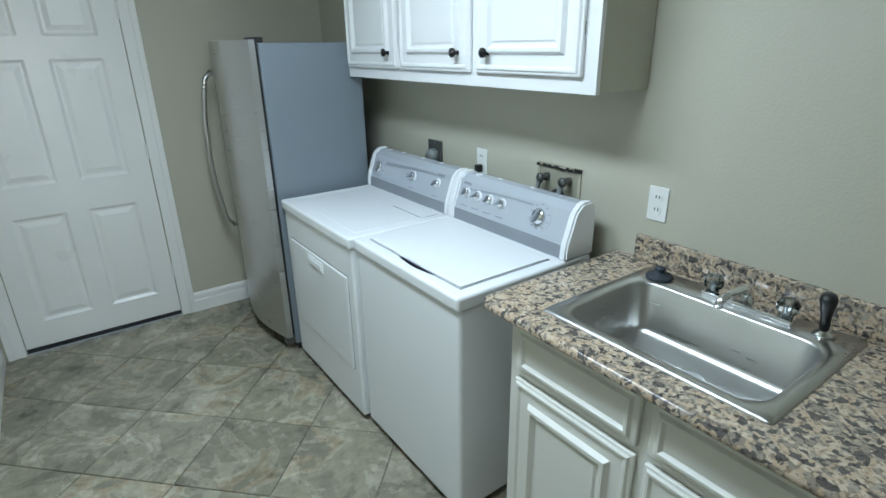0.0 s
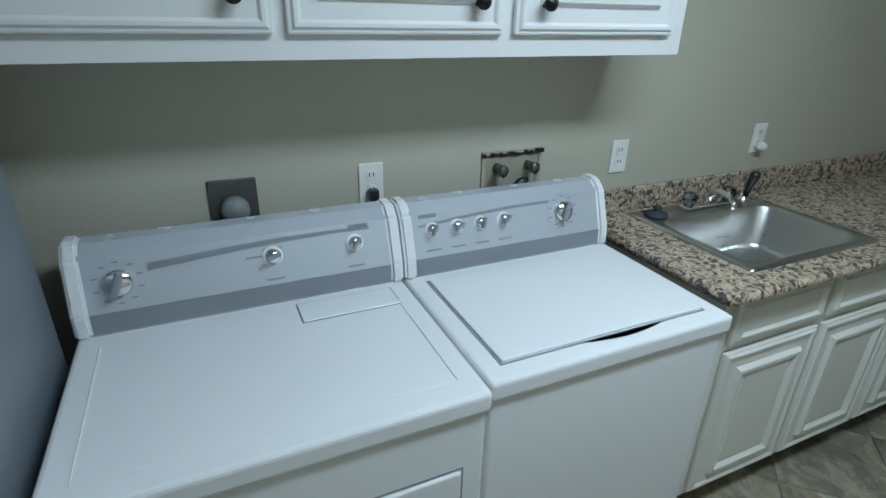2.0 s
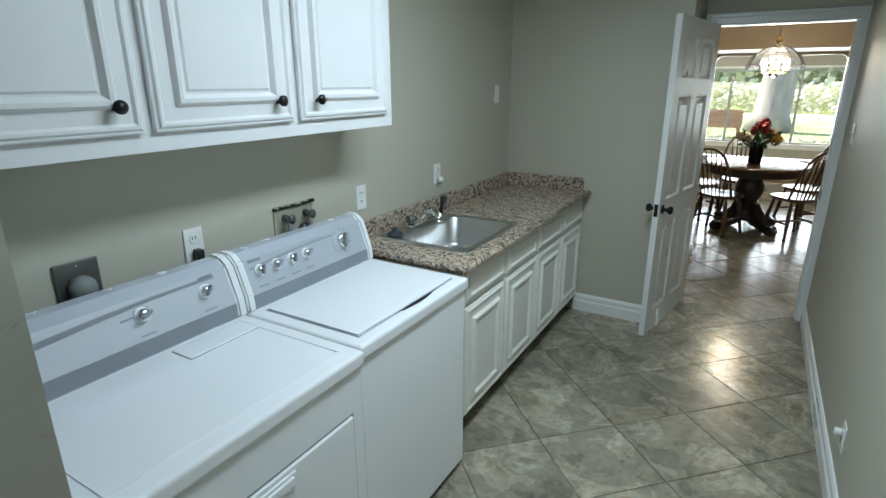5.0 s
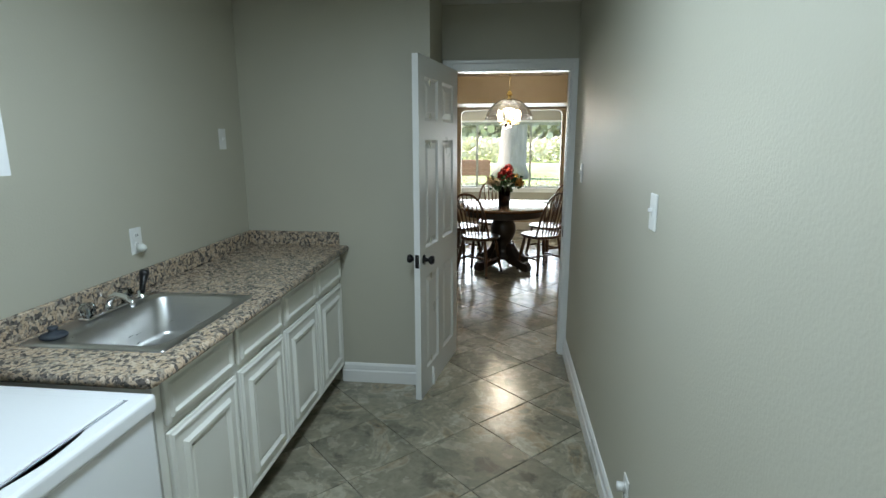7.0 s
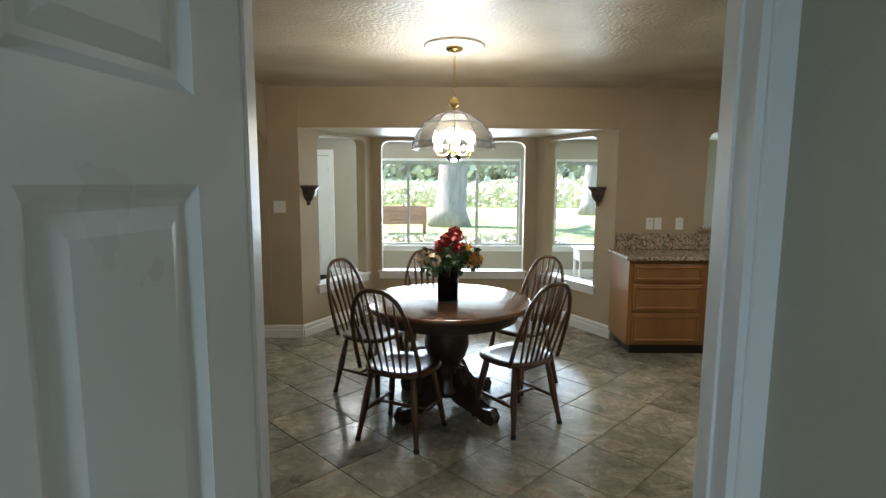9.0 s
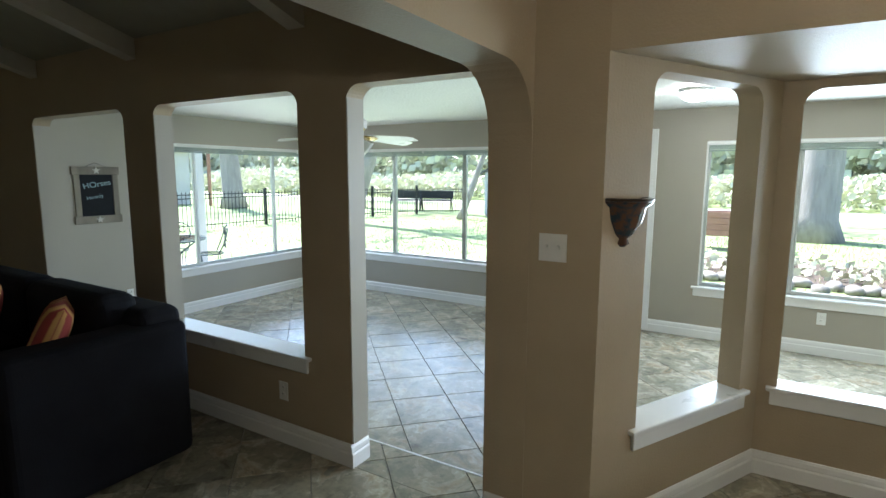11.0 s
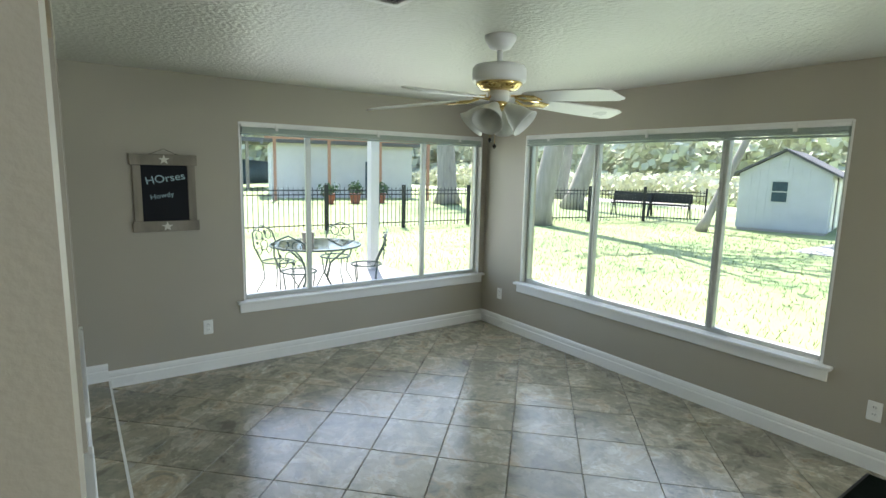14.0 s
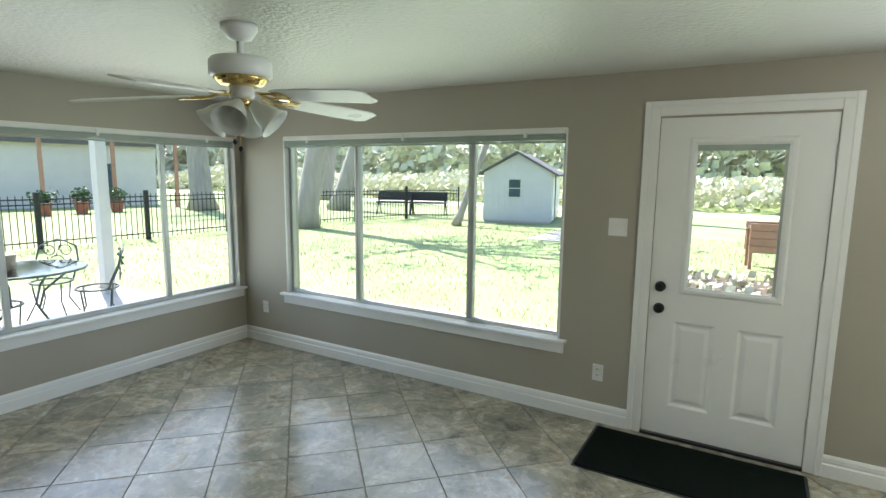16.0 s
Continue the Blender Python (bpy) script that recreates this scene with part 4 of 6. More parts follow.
    for a, b in zip(vs, vs[1:]):
        bm.faces.new((a[0], a[1], b[1], b[0]))
    part("swoosh_stripe", bm, M_DGREY, con, "curved grey decorative stripe")
    if washer:
        bm = bmesh.new()
        box(bm, 0.16, D - 0.055, 0.055, w - 0.055, H + 0.0005, H + 0.007, 0.003, 2)
        lid = part("lid", bm, M_APPL, th, "white lift-up lid")
        bm = bmesh.new()
        for a, b, c, d in cells(0.153, D - 0.048, 0.048, w - 0.048, ((0.158, D - 0.053, 0.053, w - 0.053),)):
            box(bm, a, b, c, d, H - 0.001, H + 0.0012)
        part("lid_gap", bm, M_DGREY, th, "dark joint round the lid")
        bm = bmesh.new()
        poly = [(D - 0.049 + 0.016 * math.sin(math.pi * k / 12), w * 0.38 + 0.24 * k / 12) for k in range(13)] + [(D - 0.0495, w * 0.38 + 0.24), (D - 0.0495, w * 0.38)]
        vs = [bm.verts.new((x, y, H + 0.0014)) for x, y in poly]
        bm.faces.new(vs)
        bmesh.ops.solidify(bm, geom=bm.faces[:], thickness=0.001)
        part("finger_scoop", bm, M_DGREY, th, "dark curved finger scoop")
    else:
        bm = bmesh.new()
        ring_pts = [(0.17, 0.05), (D - 0.06, 0.05), (D - 0.06, w - 0.05), (0.22, w - 0.05)]
        tube(bm, [(x, y, H) for x, y in ring_pts], 0.0028, 6)
        part("deck_ridge", bm, M_APPL, th)
        bm = bmesh.new()
        box(bm, 0.15, 0.235, w - 0.29, w - 0.05, H, H + 0.003, 0.0012, 1)
        part("lint_flap", bm, M_APPL, th, "flush lint screen flap")
        part("lint_flap_gap", bx(0.147, 0.238, w - 0.293, w - 0.047, H - 0.0005, H + 0.0012), M_HOSE, th, "thin grey joint round the lint flap")
        bm = bmesh.new()
        box(bm, D - 0.014, D - 0.004, 0.07, w - 0.06, 0.26, 0.71, 0.006, 3)
        dr = part("door", bm, M_APPL, th, "white front loading door")
        bm = bmesh.new()
        for a, b, c, d in cells(0.064, w - 0.054, 0.254, 0.716, ((0.0685, w - 0.0585, 0.2585, 0.7115),)):
            box(bm, D - 0.0135, D - 0.0113, a, b, c, d)
        part("door_gap", bm, M_HOSE, th, "thin grey door joint")
        bm = bmesh.new()
        box(bm, D - 0.006, D + 0.006, w / 2 - 0.07, w / 2 + 0.07, 0.655, 0.685, 0.005, 3)
        box(bm, D - 0.006, D + 0.001, w / 2 - 0.08, w / 2 + 0.08, 0.645, 0.695, 0.002, 1)
        part("pull", bm, M_APPL, dr, "moulded white door pull")
    return th


machine("washing_machine", -1.253, -0.566, True, "white top-loading washing machine beside the counter")
machine("dryer", -2.015, -1.258, False, "white front-loading dryer beside the refrigerator")

# refrigerator
fr = thing("refrigerator", pose(-0.78, -2.75, 0), "tall stainless refrigerator with grey sides and a curved door", "refrigerator")
part("body", bx(0, 0.53, 0, 0.70, 0.04, 1.64, 0.008, 2), M_FRSIDE, fr, "dark grey textured cabinet")
bm = bmesh.new()
poly = [(0.545, 0.0)] + [(0.575 + 0.055 * math.sin(math.pi * k / 14), 0.70 * k / 14) for k in range(15)] + [(0.545, 0.70)]
vs0 = [bm.verts.new((x, y, 0.09)) for x, y in poly]
vs1 = [bm.verts.new((x, y, 1.655)) for x, y in poly]
bm.faces.new(vs0[::-1])
bm.faces.new(vs1)
for i in range(len(poly)):
    j = (i + 1) % len(poly)
    bm.faces.new((vs0[i], vs0[j], vs1[j], vs1[i]))
rd = part("door", bm, M_STEEL, fr, "curved stainless door")
part("gasket", bx(0.53, 0.545, 0.012, 0.688, 0.1, 1.64), M_BLACK, fr, "black door gasket")
part("handle", bar([(0.60, 0.045, 0.60), (0.64, 0.04, 0.64), (0.672, 0.038, 0.85), (0.68, 0.038, 1.05), (0.672, 0.038, 1.25), (0.64, 0.04, 1.46), (0.60, 0.045, 1.5)], 0.013, 12), M_STEEL, rd, "long bowed stainless handle", True)
part("top_hinge", bx(0.5, 0.57, 0.62, 0.69, 1.641, 1.665, 0.005, 2), M_BLACK, fr, "black top hinge cover")
part("bottom_hinge", bx(0.52, 0.58, 0.64, 0.69, 0.045, 0.088, 0.005, 2), M_GREYPLATE, fr)
part("kick_plate", bx(0.02, 0.52, 0.01, 0.69, 0.0, 0.04), M_BLACK, fr, "black kick plate")
part("maker_badge", bx(0.604, 0.606, 0.3, 0.34, 1.55, 1.565), M_CHROME, rd)


def cab_door(parent, m, w, h, material, knob_at=None, drawer=False):
    """A cabinet front with a bevelled edge and applied moulding; local x along it, y out, z up."""
    bm = bmesh.new()
    box(bm, 0, w, 0, 0.016, 0, h, 0.005, 2)
    if drawer:
        ring(bm, 0.018, w - 0.018, 0.018, h - 0.018, 0.022, 0.016, 0.025, 0.014)
    else:
        ring(bm, 0.008, w - 0.008, 0.008, h - 0.008, 0.02, 0.016, 0.022, 0.014)
        ring(bm, 0.062, w - 0.062, 0.062, h - 0.062, 0.032, 0.017, 0.03, 0.014)
        raised(bm, 0.10, w - 0.10, 0.10, h - 0.10, 0.0162, 0.021, 0.006)
    bmesh.ops.transform(bm, matrix=m, verts=bm.verts)
    d = part("drawer_front" if drawer else "door", bm, material, parent)
    if knob_at:
        k = turned([(0.001, 0), (0.01, 0), (0.007, 0.012), (0.009, 0.016), (0.017, 0.022), (0.017, 0.029), (0.001, 0.033)], 18, m @ pose(knob_at[0], 0.018, knob_at[1], -90))
        part("knob", k, M_KNOB, d, "black round knob", True)


uc = thing("wall_cabinet", pose(-0.957, -0.466, 1.478, 0, 0, -90), "white three-door wall cabinet above the machines", "cabinet")
part("body", bx(0, 1.575, 0, 0.235, 0, 0.86, 0.003, 1), M_CAB, uc)
part("end_panel", bx(-0.004, 0.0, -0.0, 0.235, 0.0, 0.86), M_WALL, uc, "end panel in the wall's paint")
bm = bmesh.new()
for a, b, c, d in cells(-0.004, 1.575, -0.004, 0.862, ((0.06, 0.51, 0.06, 0.8), (0.58, 1.03, 0.06, 0.8), (1.09, 1.53, 0.06, 0.8))):
    box(bm, a, b, 0.236, 0.254, c, d)
part("face_frame", bm, M_CAB, uc)
for a, b, kx in ((0.045, 0.535, 0.415), (0.565, 1.05, 0.07), (1.075, 1.555, 0.07)):
    cab_door(uc, pose(a, 0.2545, 0.045), b - a, 0.76, M_CAB, (kx, 0.068))
part("hinge", bx(0.043, 0.049, 0.254, 0.262, 0.16, 0.20, 0.002, 1), M_CHROME, uc)

# base cabinet under the counter
bc = thing("base_cabinet", pose(-0.957, 1.382, 0, 0, 0, -90), "cream four-door base cabinet under the granite counter", "cabinet")
bm = bmesh.new()
box(bm, 0.0, 1.82, 0.0, 0.575, 0.10, 0.73)
for a, b, c, d in cells(0.0, 1.82, 0.0, 0.575, ((0.03, 1.79, 0.03, 0.545),)):
    box(bm, a, b, c, d, 0.73, 0.878)
part("body", bm, M_CREAM, bc)
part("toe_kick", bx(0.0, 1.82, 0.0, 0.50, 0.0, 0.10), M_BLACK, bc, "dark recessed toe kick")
for i in range(4):
    a = 0.02 + i * 0.449
    cab_door(bc, pose(a, 0.5755, 0.12), 0.42, 0.555, M_CREAM)
    cab_door(bc, pose(a, 0.5755, 0.70), 0.42, 0.155, M_CREAM, None, True)

ct = thing("countertop", pose(0, 0, 0), "polished speckled tan and grey granite countertop with backsplash", "countertop")
SX0, SX1, SY0, SY1 = -0.89, -0.418, -0.322, 0.252
for a, b, c, d in cells(LX + 0.001, -0.328, -0.508, PY - 0.001, ((SX0, SX1, SY0, SY1),)):
    part("slab", bx(a, b, c, d, 0.879, 0.914), M_GRANITE, ct)
bm = bmesh.new()
tube(bm, [(-0.329, PY - 0.002, 0.8965), (-0.329, -0.493, 0.8965), (-0.343, -0.509, 0.8965), (LX + 0.004, -0.509, 0.8965)], 0.0172, 10)
part("rounded_edge", bm, M_GRANITE, ct, "", True)
part("backsplash", bx(LX + 0.001, LX + 0.022, -0.43, PY - 0.001, 0.9145, 1.0, 0.003, 1), M_GRANITE, ct)
part("side_splash", bx(LX + 0.0225, -0.37, PY - 0.022, PY - 0.001, 0.9145, 1.0, 0.003, 1), M_GRANITE, ct)

# sink: rim, rounded bowl, drain
sk = thing("sink", pose(0, 0, 0), "single-bowl stainless drop-in sink", "sink")
bm = bmesh.new()


def rrect(x0, x1, y0, y1, r, z, n=6):
    out = []
    for cx, cy, a0 in ((x1 - r, y1 - r, 0), (x0 + r, y1 - r, 90), (x0 + r, y0 + r, 180), (x1 - r, y0 + r, 270)):
        for k in range(n + 1):
            a = radians(a0 + 90 * k / n)
            out.append((cx + r * math.cos(a), cy + r * math.sin(a), z))
    return out


loops = [rrect(SX0 - 0.018, SX1 + 0.018, SY0 - 0.02, SY1 + 0.02, 0.012, 0.9145), rrect(SX0 - 0.016, SX1 + 0.016, SY0 - 0.018, SY1 + 0.018, 0.012, 0.920),
         rrect(SX0 + 0.085, SX1 - 0.012, SY0 + 0.016, SY1 - 0.016, 0.07, 0.919), rrect(SX0 + 0.091, SX1 - 0.018, SY0 + 0.022, SY1 - 0.022, 0.066, 0.912),
         rrect(SX0 + 0.10, SX1 - 0.026, SY0 + 0.032, SY1 - 0.032, 0.06, 0.77), rrect(SX0 + 0.115, SX1 - 0.04, SY0 + 0.045, SY1 - 0.045, 0.05, 0.75), rrect(SX0 + 0.20, SX1 - 0.12, SY0 + 0.2, SY1 - 0.2, 0.04, 0.744)]
vl = [[bm.verts.new(p) for p in l] for l in loops]
for a, b in zip(vl, vl[1:]):
    for i in range(len(a)):
        j = (i + 1) % len(a)
        bm.faces.new((a[i], a[j], b[j], b[i]))
bm.faces.new(vl[-1])
part("basin", bm, M_STEEL, sk, "", True)
part("drain", turned([(0.045, 0.744), (0.045, 0.748), (0.03, 0.747), (0.001, 0.745)], 20, pose(-0.66, -0.03, 0)), M_CHROME, sk)
fc = thing("faucet", pose(-0.855, 0.0, 0.9205), "low chrome faucet with two clear acrylic handles", "faucet")
bm = bmesh.new()
box(bm, -0.024, 0.024, -0.125, 0.125, 0, 0.014, 0.006, 3)
part("base_plate", bm, M_CHROME, fc)
part("spout", bar([(0, 0, 0.01), (0.01, 0, 0.05), (0.04, 0, 0.068), (0.09, -0.012, 0.062), (0.12, -0.02, 0.045), (0.122, -0.02, 0.03)], [0.017, 0.015, 0.012, 0.011, 0.011, 0.012], 12), M_CHROME, fc, "", True)
for y in (-0.1, 0.1):
    part("handle", turned([(0.016, 0.012), (0.018, 0.02), (0.026, 0.03), (0.028, 0.05), (0.022, 0.062), (0.001, 0.064)], 10, pose(0, y, 0)), M_CRYSTAL, fc, "clear acrylic fluted handle")
    part("handle_stem", turned([(0.009, 0.012), (0.009, 0.045), (0.001, 0.046)], 10, pose(0, y, 0)), M_CHROME, fc)
sp = thing("sink_sprayer", pose(-0.855, 0.19, 0.9205), "black side sprayer in a chrome holder", "sprayer")
part("holder", turned([(0.026, 0), (0.024, 0.008), (0.014, 0.014), (0.014, 0.03)], 16), M_CHROME, sp, "", True)
part("sprayer_head", turned([(0.012, 0.02), (0.012, 0.06), (0.016, 0.085), (0.02, 0.11), (0.016, 0.122), (0.001, 0.124)], 14, pose(0, 0, 0, 0, 14)), M_BLACK, sp, "", True)
st = thing("sink_stopper", pose(-0.845, -0.265, 0.9205), "dark rubber sink stopper resting on the sink rim", "stopper")
part("disc", turned([(0.04, 0), (0.042, 0.006), (0.036, 0.012), (0.016, 0.016), (0.012, 0.024), (0.017, 0.03), (0.014, 0.036), (0.001, 0.037)], 22), M_RUBBER, st, "", True)
lf = thing("ceiling_light", pose(0.25, -0.7, 2.44), "white surface-mounted laundry ceiling light", "ceiling light")
part("frame", bx(-0.17, 0.17, -0.62, 0.62, -0.045, 0.0, 0.006, 2), M_WHITE, lf)


# ---- dining room ----
tb = thing("dining_table", pose(0.645, 4.76, 0), "round oak pedestal dining table", "table")
part("tabletop", turned([(0.001, 0.722), (0.55, 0.722), (0.575, 0.73), (0.58, 0.742), (0.575, 0.755), (0.56, 0.76), (0.001, 0.76)], 64), M_TABLE, tb, "glossy oak tabletop", True)
part("apron", turned([(0.47, 0.64), (0.485, 0.645), (0.485, 0.721), (0.47, 0.7215)], 64), M_DARKWOOD, tb)
part("pedestal", turned([(0.13, 0.10), (0.14, 0.14), (0.10, 0.17), (0.095, 0.25), (0.115, 0.29), (0.10, 0.32), (0.13, 0.36), (0.155, 0.44), (0.15, 0.52), (0.12, 0.58), (0.15, 0.60), (0.15, 0.64)], 28), M_DARKWOOD, tb, "carved dark pedestal", True)
for k in range(4):
    bm = bmesh.new()
    prism(bm, [(0.06, 0.30), (0.06, 0.10), (0.14, 0.06), (0.3, 0.035), (0.38, 0.0), (0.43, 0.0), (0.45, 0.05), (0.42, 0.09), (0.36, 0.085), (0.27, 0.12), (0.19, 0.2), (0.14, 0.30)], -0.035, 0.035, pose(0, 0, 0, 0, 0, 45 + 90 * k))
    bmesh.ops.bevel(bm, geom=bm.edges[:], offset=0.008, segments=2, affect="EDGES")
    part("leg", bm, M_DARKWOOD, tb)


def chair(m):
    """A bow-back Windsor chair; it faces +y, origin on the floor under the seat."""
    th = thing("dining_chair", m, "dark oak bow-back dining chair with arrow spindles", "chair", "chairs round the table")
    bm = bmesh.new()
    n = 28
    top, bot = [], []
    for k in range(n):
        a = 2 * math.pi * k / n
        r = 1 / (abs(math.cos(a)) ** 2.6 + abs(math.sin(a)) ** 2.6) ** (1 / 2.6)
        x, y = 0.225 * r * math.cos(a) * (1 + 0.06 * math.sin(a)), 0.21 * r * math.sin(a)
        top.append((x, y))
    prof = [(0.82, 0.415), (1.0, 0.43), (1.0, 0.446), (0.95, 0.455), (0.7, 0.446), (0.3, 0.44)]
    ls = [[bm.verts.new((x * s, y * s, z)) for x, y in top] for s, z in prof]
    for a, b in zip(ls, ls[1:]):
        for i in range(n):
            j = (i + 1) % n
            bm.faces.new((a[i], a[j], b[j], b[i]))
    bm.faces.new(ls[0][::-1])
    bm.faces.new(ls[-1])
    part("seat", bm, M_OAK, th, "saddled dark seat", True)
    ends = []
    for sx, sy in ((-1, -1), (1, -1), (-1, 1), (1, 1)):
        t0, t1 = Vector((0.14 * sx, 0.135 * sy, 0.425)), Vector((0.2 * sx, (0.21 if sy < 0 else 0.19) * sy, 0.0))
        ps = [t0.lerp(t1, u) for u in (0, 0.25, 0.5, 0.75, 0.92, 1.0)]
        lg = part("leg", bar(ps, [0.014, 0.019, 0.022, 0.017, 0.015, 0.016], 12), M_OAK, th, "", True)
        part("foot_cap", bar([t0.lerp(t1, 0.94), t0.lerp(t1, 0.99), t1], [0.0175, 0.018, 0.017], 12), M_BLACK, lg, "dark foot cap")
        ends.append((t0, t1))
    for a, b in ((0, 2), (1, 3)):
        part("stretcher", bar([ends[a][0].lerp(ends[a][1], 0.58), ends[a][0].lerp(ends[a][1], 0.58).lerp(ends[b][0].lerp(ends[b][1], 0.58), 0.5), ends[b][0].lerp(ends[b][1], 0.58)], [0.009, 0.013, 0.009], 10), M_OAK, th, "", True)
    part("stretcher", bar([(-0.175, 0, 0.178), (0, 0, 0.178), (0.175, 0, 0.178)], [0.009, 0.013, 0.009], 10), M_OAK, th, "", True)
    bow = []
    for k in range(25):
        a = math.pi * k / 24
        x = 0.205 * math.copysign(abs(math.cos(a)) ** 0.75, math.cos(a))
        h = 0.52 * math.sin(a) ** 0.72
        bow.append((x, -0.165 - 0.17 * h / 0.52, 0.445 + h))
    part("back_bow", bar(bow, 0.0135, 10), M_OAK, th, "bent bow back", True)
    for k in range(7):
        u = (k - 3) / 3.6
        a = math.acos(max(-1, min(1, math.copysign(abs(u) ** (1 / 0.75), u))))
        h = 0.52 * math.sin(a) ** 0.72
        x0, x1 = 0.15 * u, 0.205 * u
        p0, p1 = Vector((x0, -0.175, 0.445)), Vector((x1, -0.165 - 0.17 * h / 0.52, 0.445 + h))
        ps = [p0.lerp(p1, t) for t in (0, 0.2, 0.45, 0.62, 0.75, 1)]
        part("spindle", bar(ps, [0.0065, 0.008, 0.008, 0.0135, 0.008, 0.006], 8), M_OAK, th, "", True)
    return th


def facing(x, y):
    return pose(x, y, 0, 0, 0, math.degrees(math.atan2(-(0.63 - x), 4.72 - y)))


c0 = chair(pose(0.37, 4.345, 0, 0, 0, -24))
for m in (pose(1.10, 4.535, 0, 0, 0, 34), facing(0.1, 5.04), facing(0.52, 5.5), facing(1.22, 5.2)):
    copy_thing(c0, m)

vs_ = thing("flower_vase", pose(0.65, 4.745, 0.76) @ Matrix.Scale(1.18, 4), "dark green glass vase with water and stems", "vase")
gl = part("glass", turned([(0.055, 0), (0.06, 0.006), (0.066, 0.19), (0.067, 0.195), (0.064, 0.195), (0.058, 0.012), (0.001, 0.01)], 28), M_VASE, vs_, "", True)
part("stems", turned([(0.045, 0.011), (0.05, 0.10), (0.056, 0.17), (0.001, 0.172)], 20), M_WATER, vs_, "", True)
bq = thing("flower_bouquet", pose(0.65, 4.745, 0.965) @ Matrix.Scale(1.25, 4), "bouquet of red geraniums, cream daisies and yellow lilies in the vase", "flowers")
random.seed(11)


def petals(bm, c, r, n, spread=1.0, size=0.4):
    for _ in range(n):
        d = Vector((random.gauss(0, 1), random.gauss(0, 1), random.gauss(0.15, 1))).normalized()
        p = Vector(c) + d * r * (0.55 + 0.45 * random.random())
        t = d.orthogonal().normalized()
        t.rotate(Matrix.Rotation(random.random() * 6.28, 3, d))
        s = d.cross(t)
        q = r * size
        a, b, e, f = p - t * q * 0.2, p + s * q * 0.6 + t * q * 0.5 + d * q * 0.3, p + t * q * 1.3, p - s * q * 0.6 + t * q * 0.5 + d * q * 0.3
        bm.faces.new([bm.verts.new(v) for v in (a, b, e, f)])


for c, r, mm, nm in (((0.0, -0.02, 0.15), 0.05, M_RED, "red"), ((0.04, 0.02, 0.19), 0.045, M_RED, "red"), ((-0.03, 0.02, 0.12), 0.045, M_RED, "red"), ((0.05, -0.03, 0.12), 0.04, M_RED, "red"),
                     ((-0.13, -0.03, 0.07), 0.042, M_CREAMP, "cream"), ((-0.08, -0.07, 0.06), 0.04, M_CREAMP, "cream"), ((0.12, -0.03, 0.08), 0.045, M_YELP, "yellow"), ((0.10, 0.06, 0.10), 0.04, M_YELP, "yellow"), ((0.15, 0.02, 0.05), 0.038, M_YELP, "yellow")):
    bm = bmesh.new()
    petals(bm, c, r, 70, size=0.55)
    part("blossom", bm, mm, bq, nm + " blossom cluster")
bm = bmesh.new()
for _ in range(46):
    a, rr, z = random.random() * 6.28, 0.04 + 0.13 * random.random(), 0.0 + 0.12 * random.random()
    petals(bm, (rr * math.cos(a), rr * math.sin(a), z), 0.03, 5, size=1.0)
part("foliage", bm, M_LEAF, bq, "dark green leaves")
bm = bmesh.new()
for _ in range(14):
    a, rr = random.random() * 6.28, 0.03 + 0.12 * random.random()
    tube(bm, [(0.01 * math.cos(a), 0.01 * math.sin(a), -0.12), (rr * 0.5 * math.cos(a), rr * 0.5 * math.sin(a), 0.0), (rr * math.cos(a), rr * math.sin(a), 0.08)], 0.0022, 5)
part("stem_bundle", bm, M_LEAF, bq)

# chandelier
ch = thing("chandelier", pose(0.685, 4.82, 0), "brass chandelier with a faceted clear glass dome, lit", "chandelier")
part("ceiling_medallion", turned([(0.2, 2.455), (0.2, 2.447), (0.185, 2.441), (0.17, 2.445), (0.09, 2.439), (0.001, 2.439)], 48), M_WHITE, ch, "round white plaster medallion", True)
part("canopy", turned([(0.062, 2.439), (0.058, 2.425), (0.03, 2.41), (0.001, 2.405)], 24), M_BRASS, ch, "", True)
for k in range(12):
    z = 2.408 - 0.0245 * k
    pts = [(0.007 * math.cos(a) * (k % 2), 0.007 * math.cos(a) * (1 - k % 2), z - 0.012 + 0.017 * math.sin(a)) for a in [i * math.pi / 5 for i in range(10)]]
    part("chain_link", bar(pts, 0.0022, 5, True), M_BRASS, ch)
part("finial", turned([(0.008, 2.12), (0.03, 2.105), (0.022, 2.09), (0.045, 2.075), (0.02, 2.06), (0.014, 2.04), (0.05, 2.03), (0.001, 2.026)][::-1], 20, None, False), M_BRASS, ch, "", True)
NS = 12
dome = [(0.05, 2.025), (0.13, 2.0), (0.2, 1.95), (0.25, 1.885), (0.275, 1.825), (0.281, 1.778)]
for k in range(NS):
    bm = bmesh.new()
    a0, a1 = 2 * math.pi * k / NS, 2 * math.pi * (k + 1) / NS
    L0 = [bm.verts.new((r * math.cos(a0), r * math.sin(a0), z)) for r, z in dome]
    L1 = [bm.verts.new((r * math.cos(a1), r * math.sin(a1), z)) for r, z in dome]
    for i in range(len(dome) - 1):
        bm.faces.new((L0[i], L1[i], L1[i + 1], L0[i + 1]))
    bmesh.ops.solidify(bm, geom=bm.faces[:], thickness=0.004)
    p = part("glass_pane", bm, M_LAMPGLASS, ch)
    p.visible_shadow = False
    part("metal_came", bar([(r * math.cos(a0) * 1.004, r * math.sin(a0) * 1.004, z + 0.001) for r, z in dome], 0.0022, 6), M_GREYPLATE, ch)
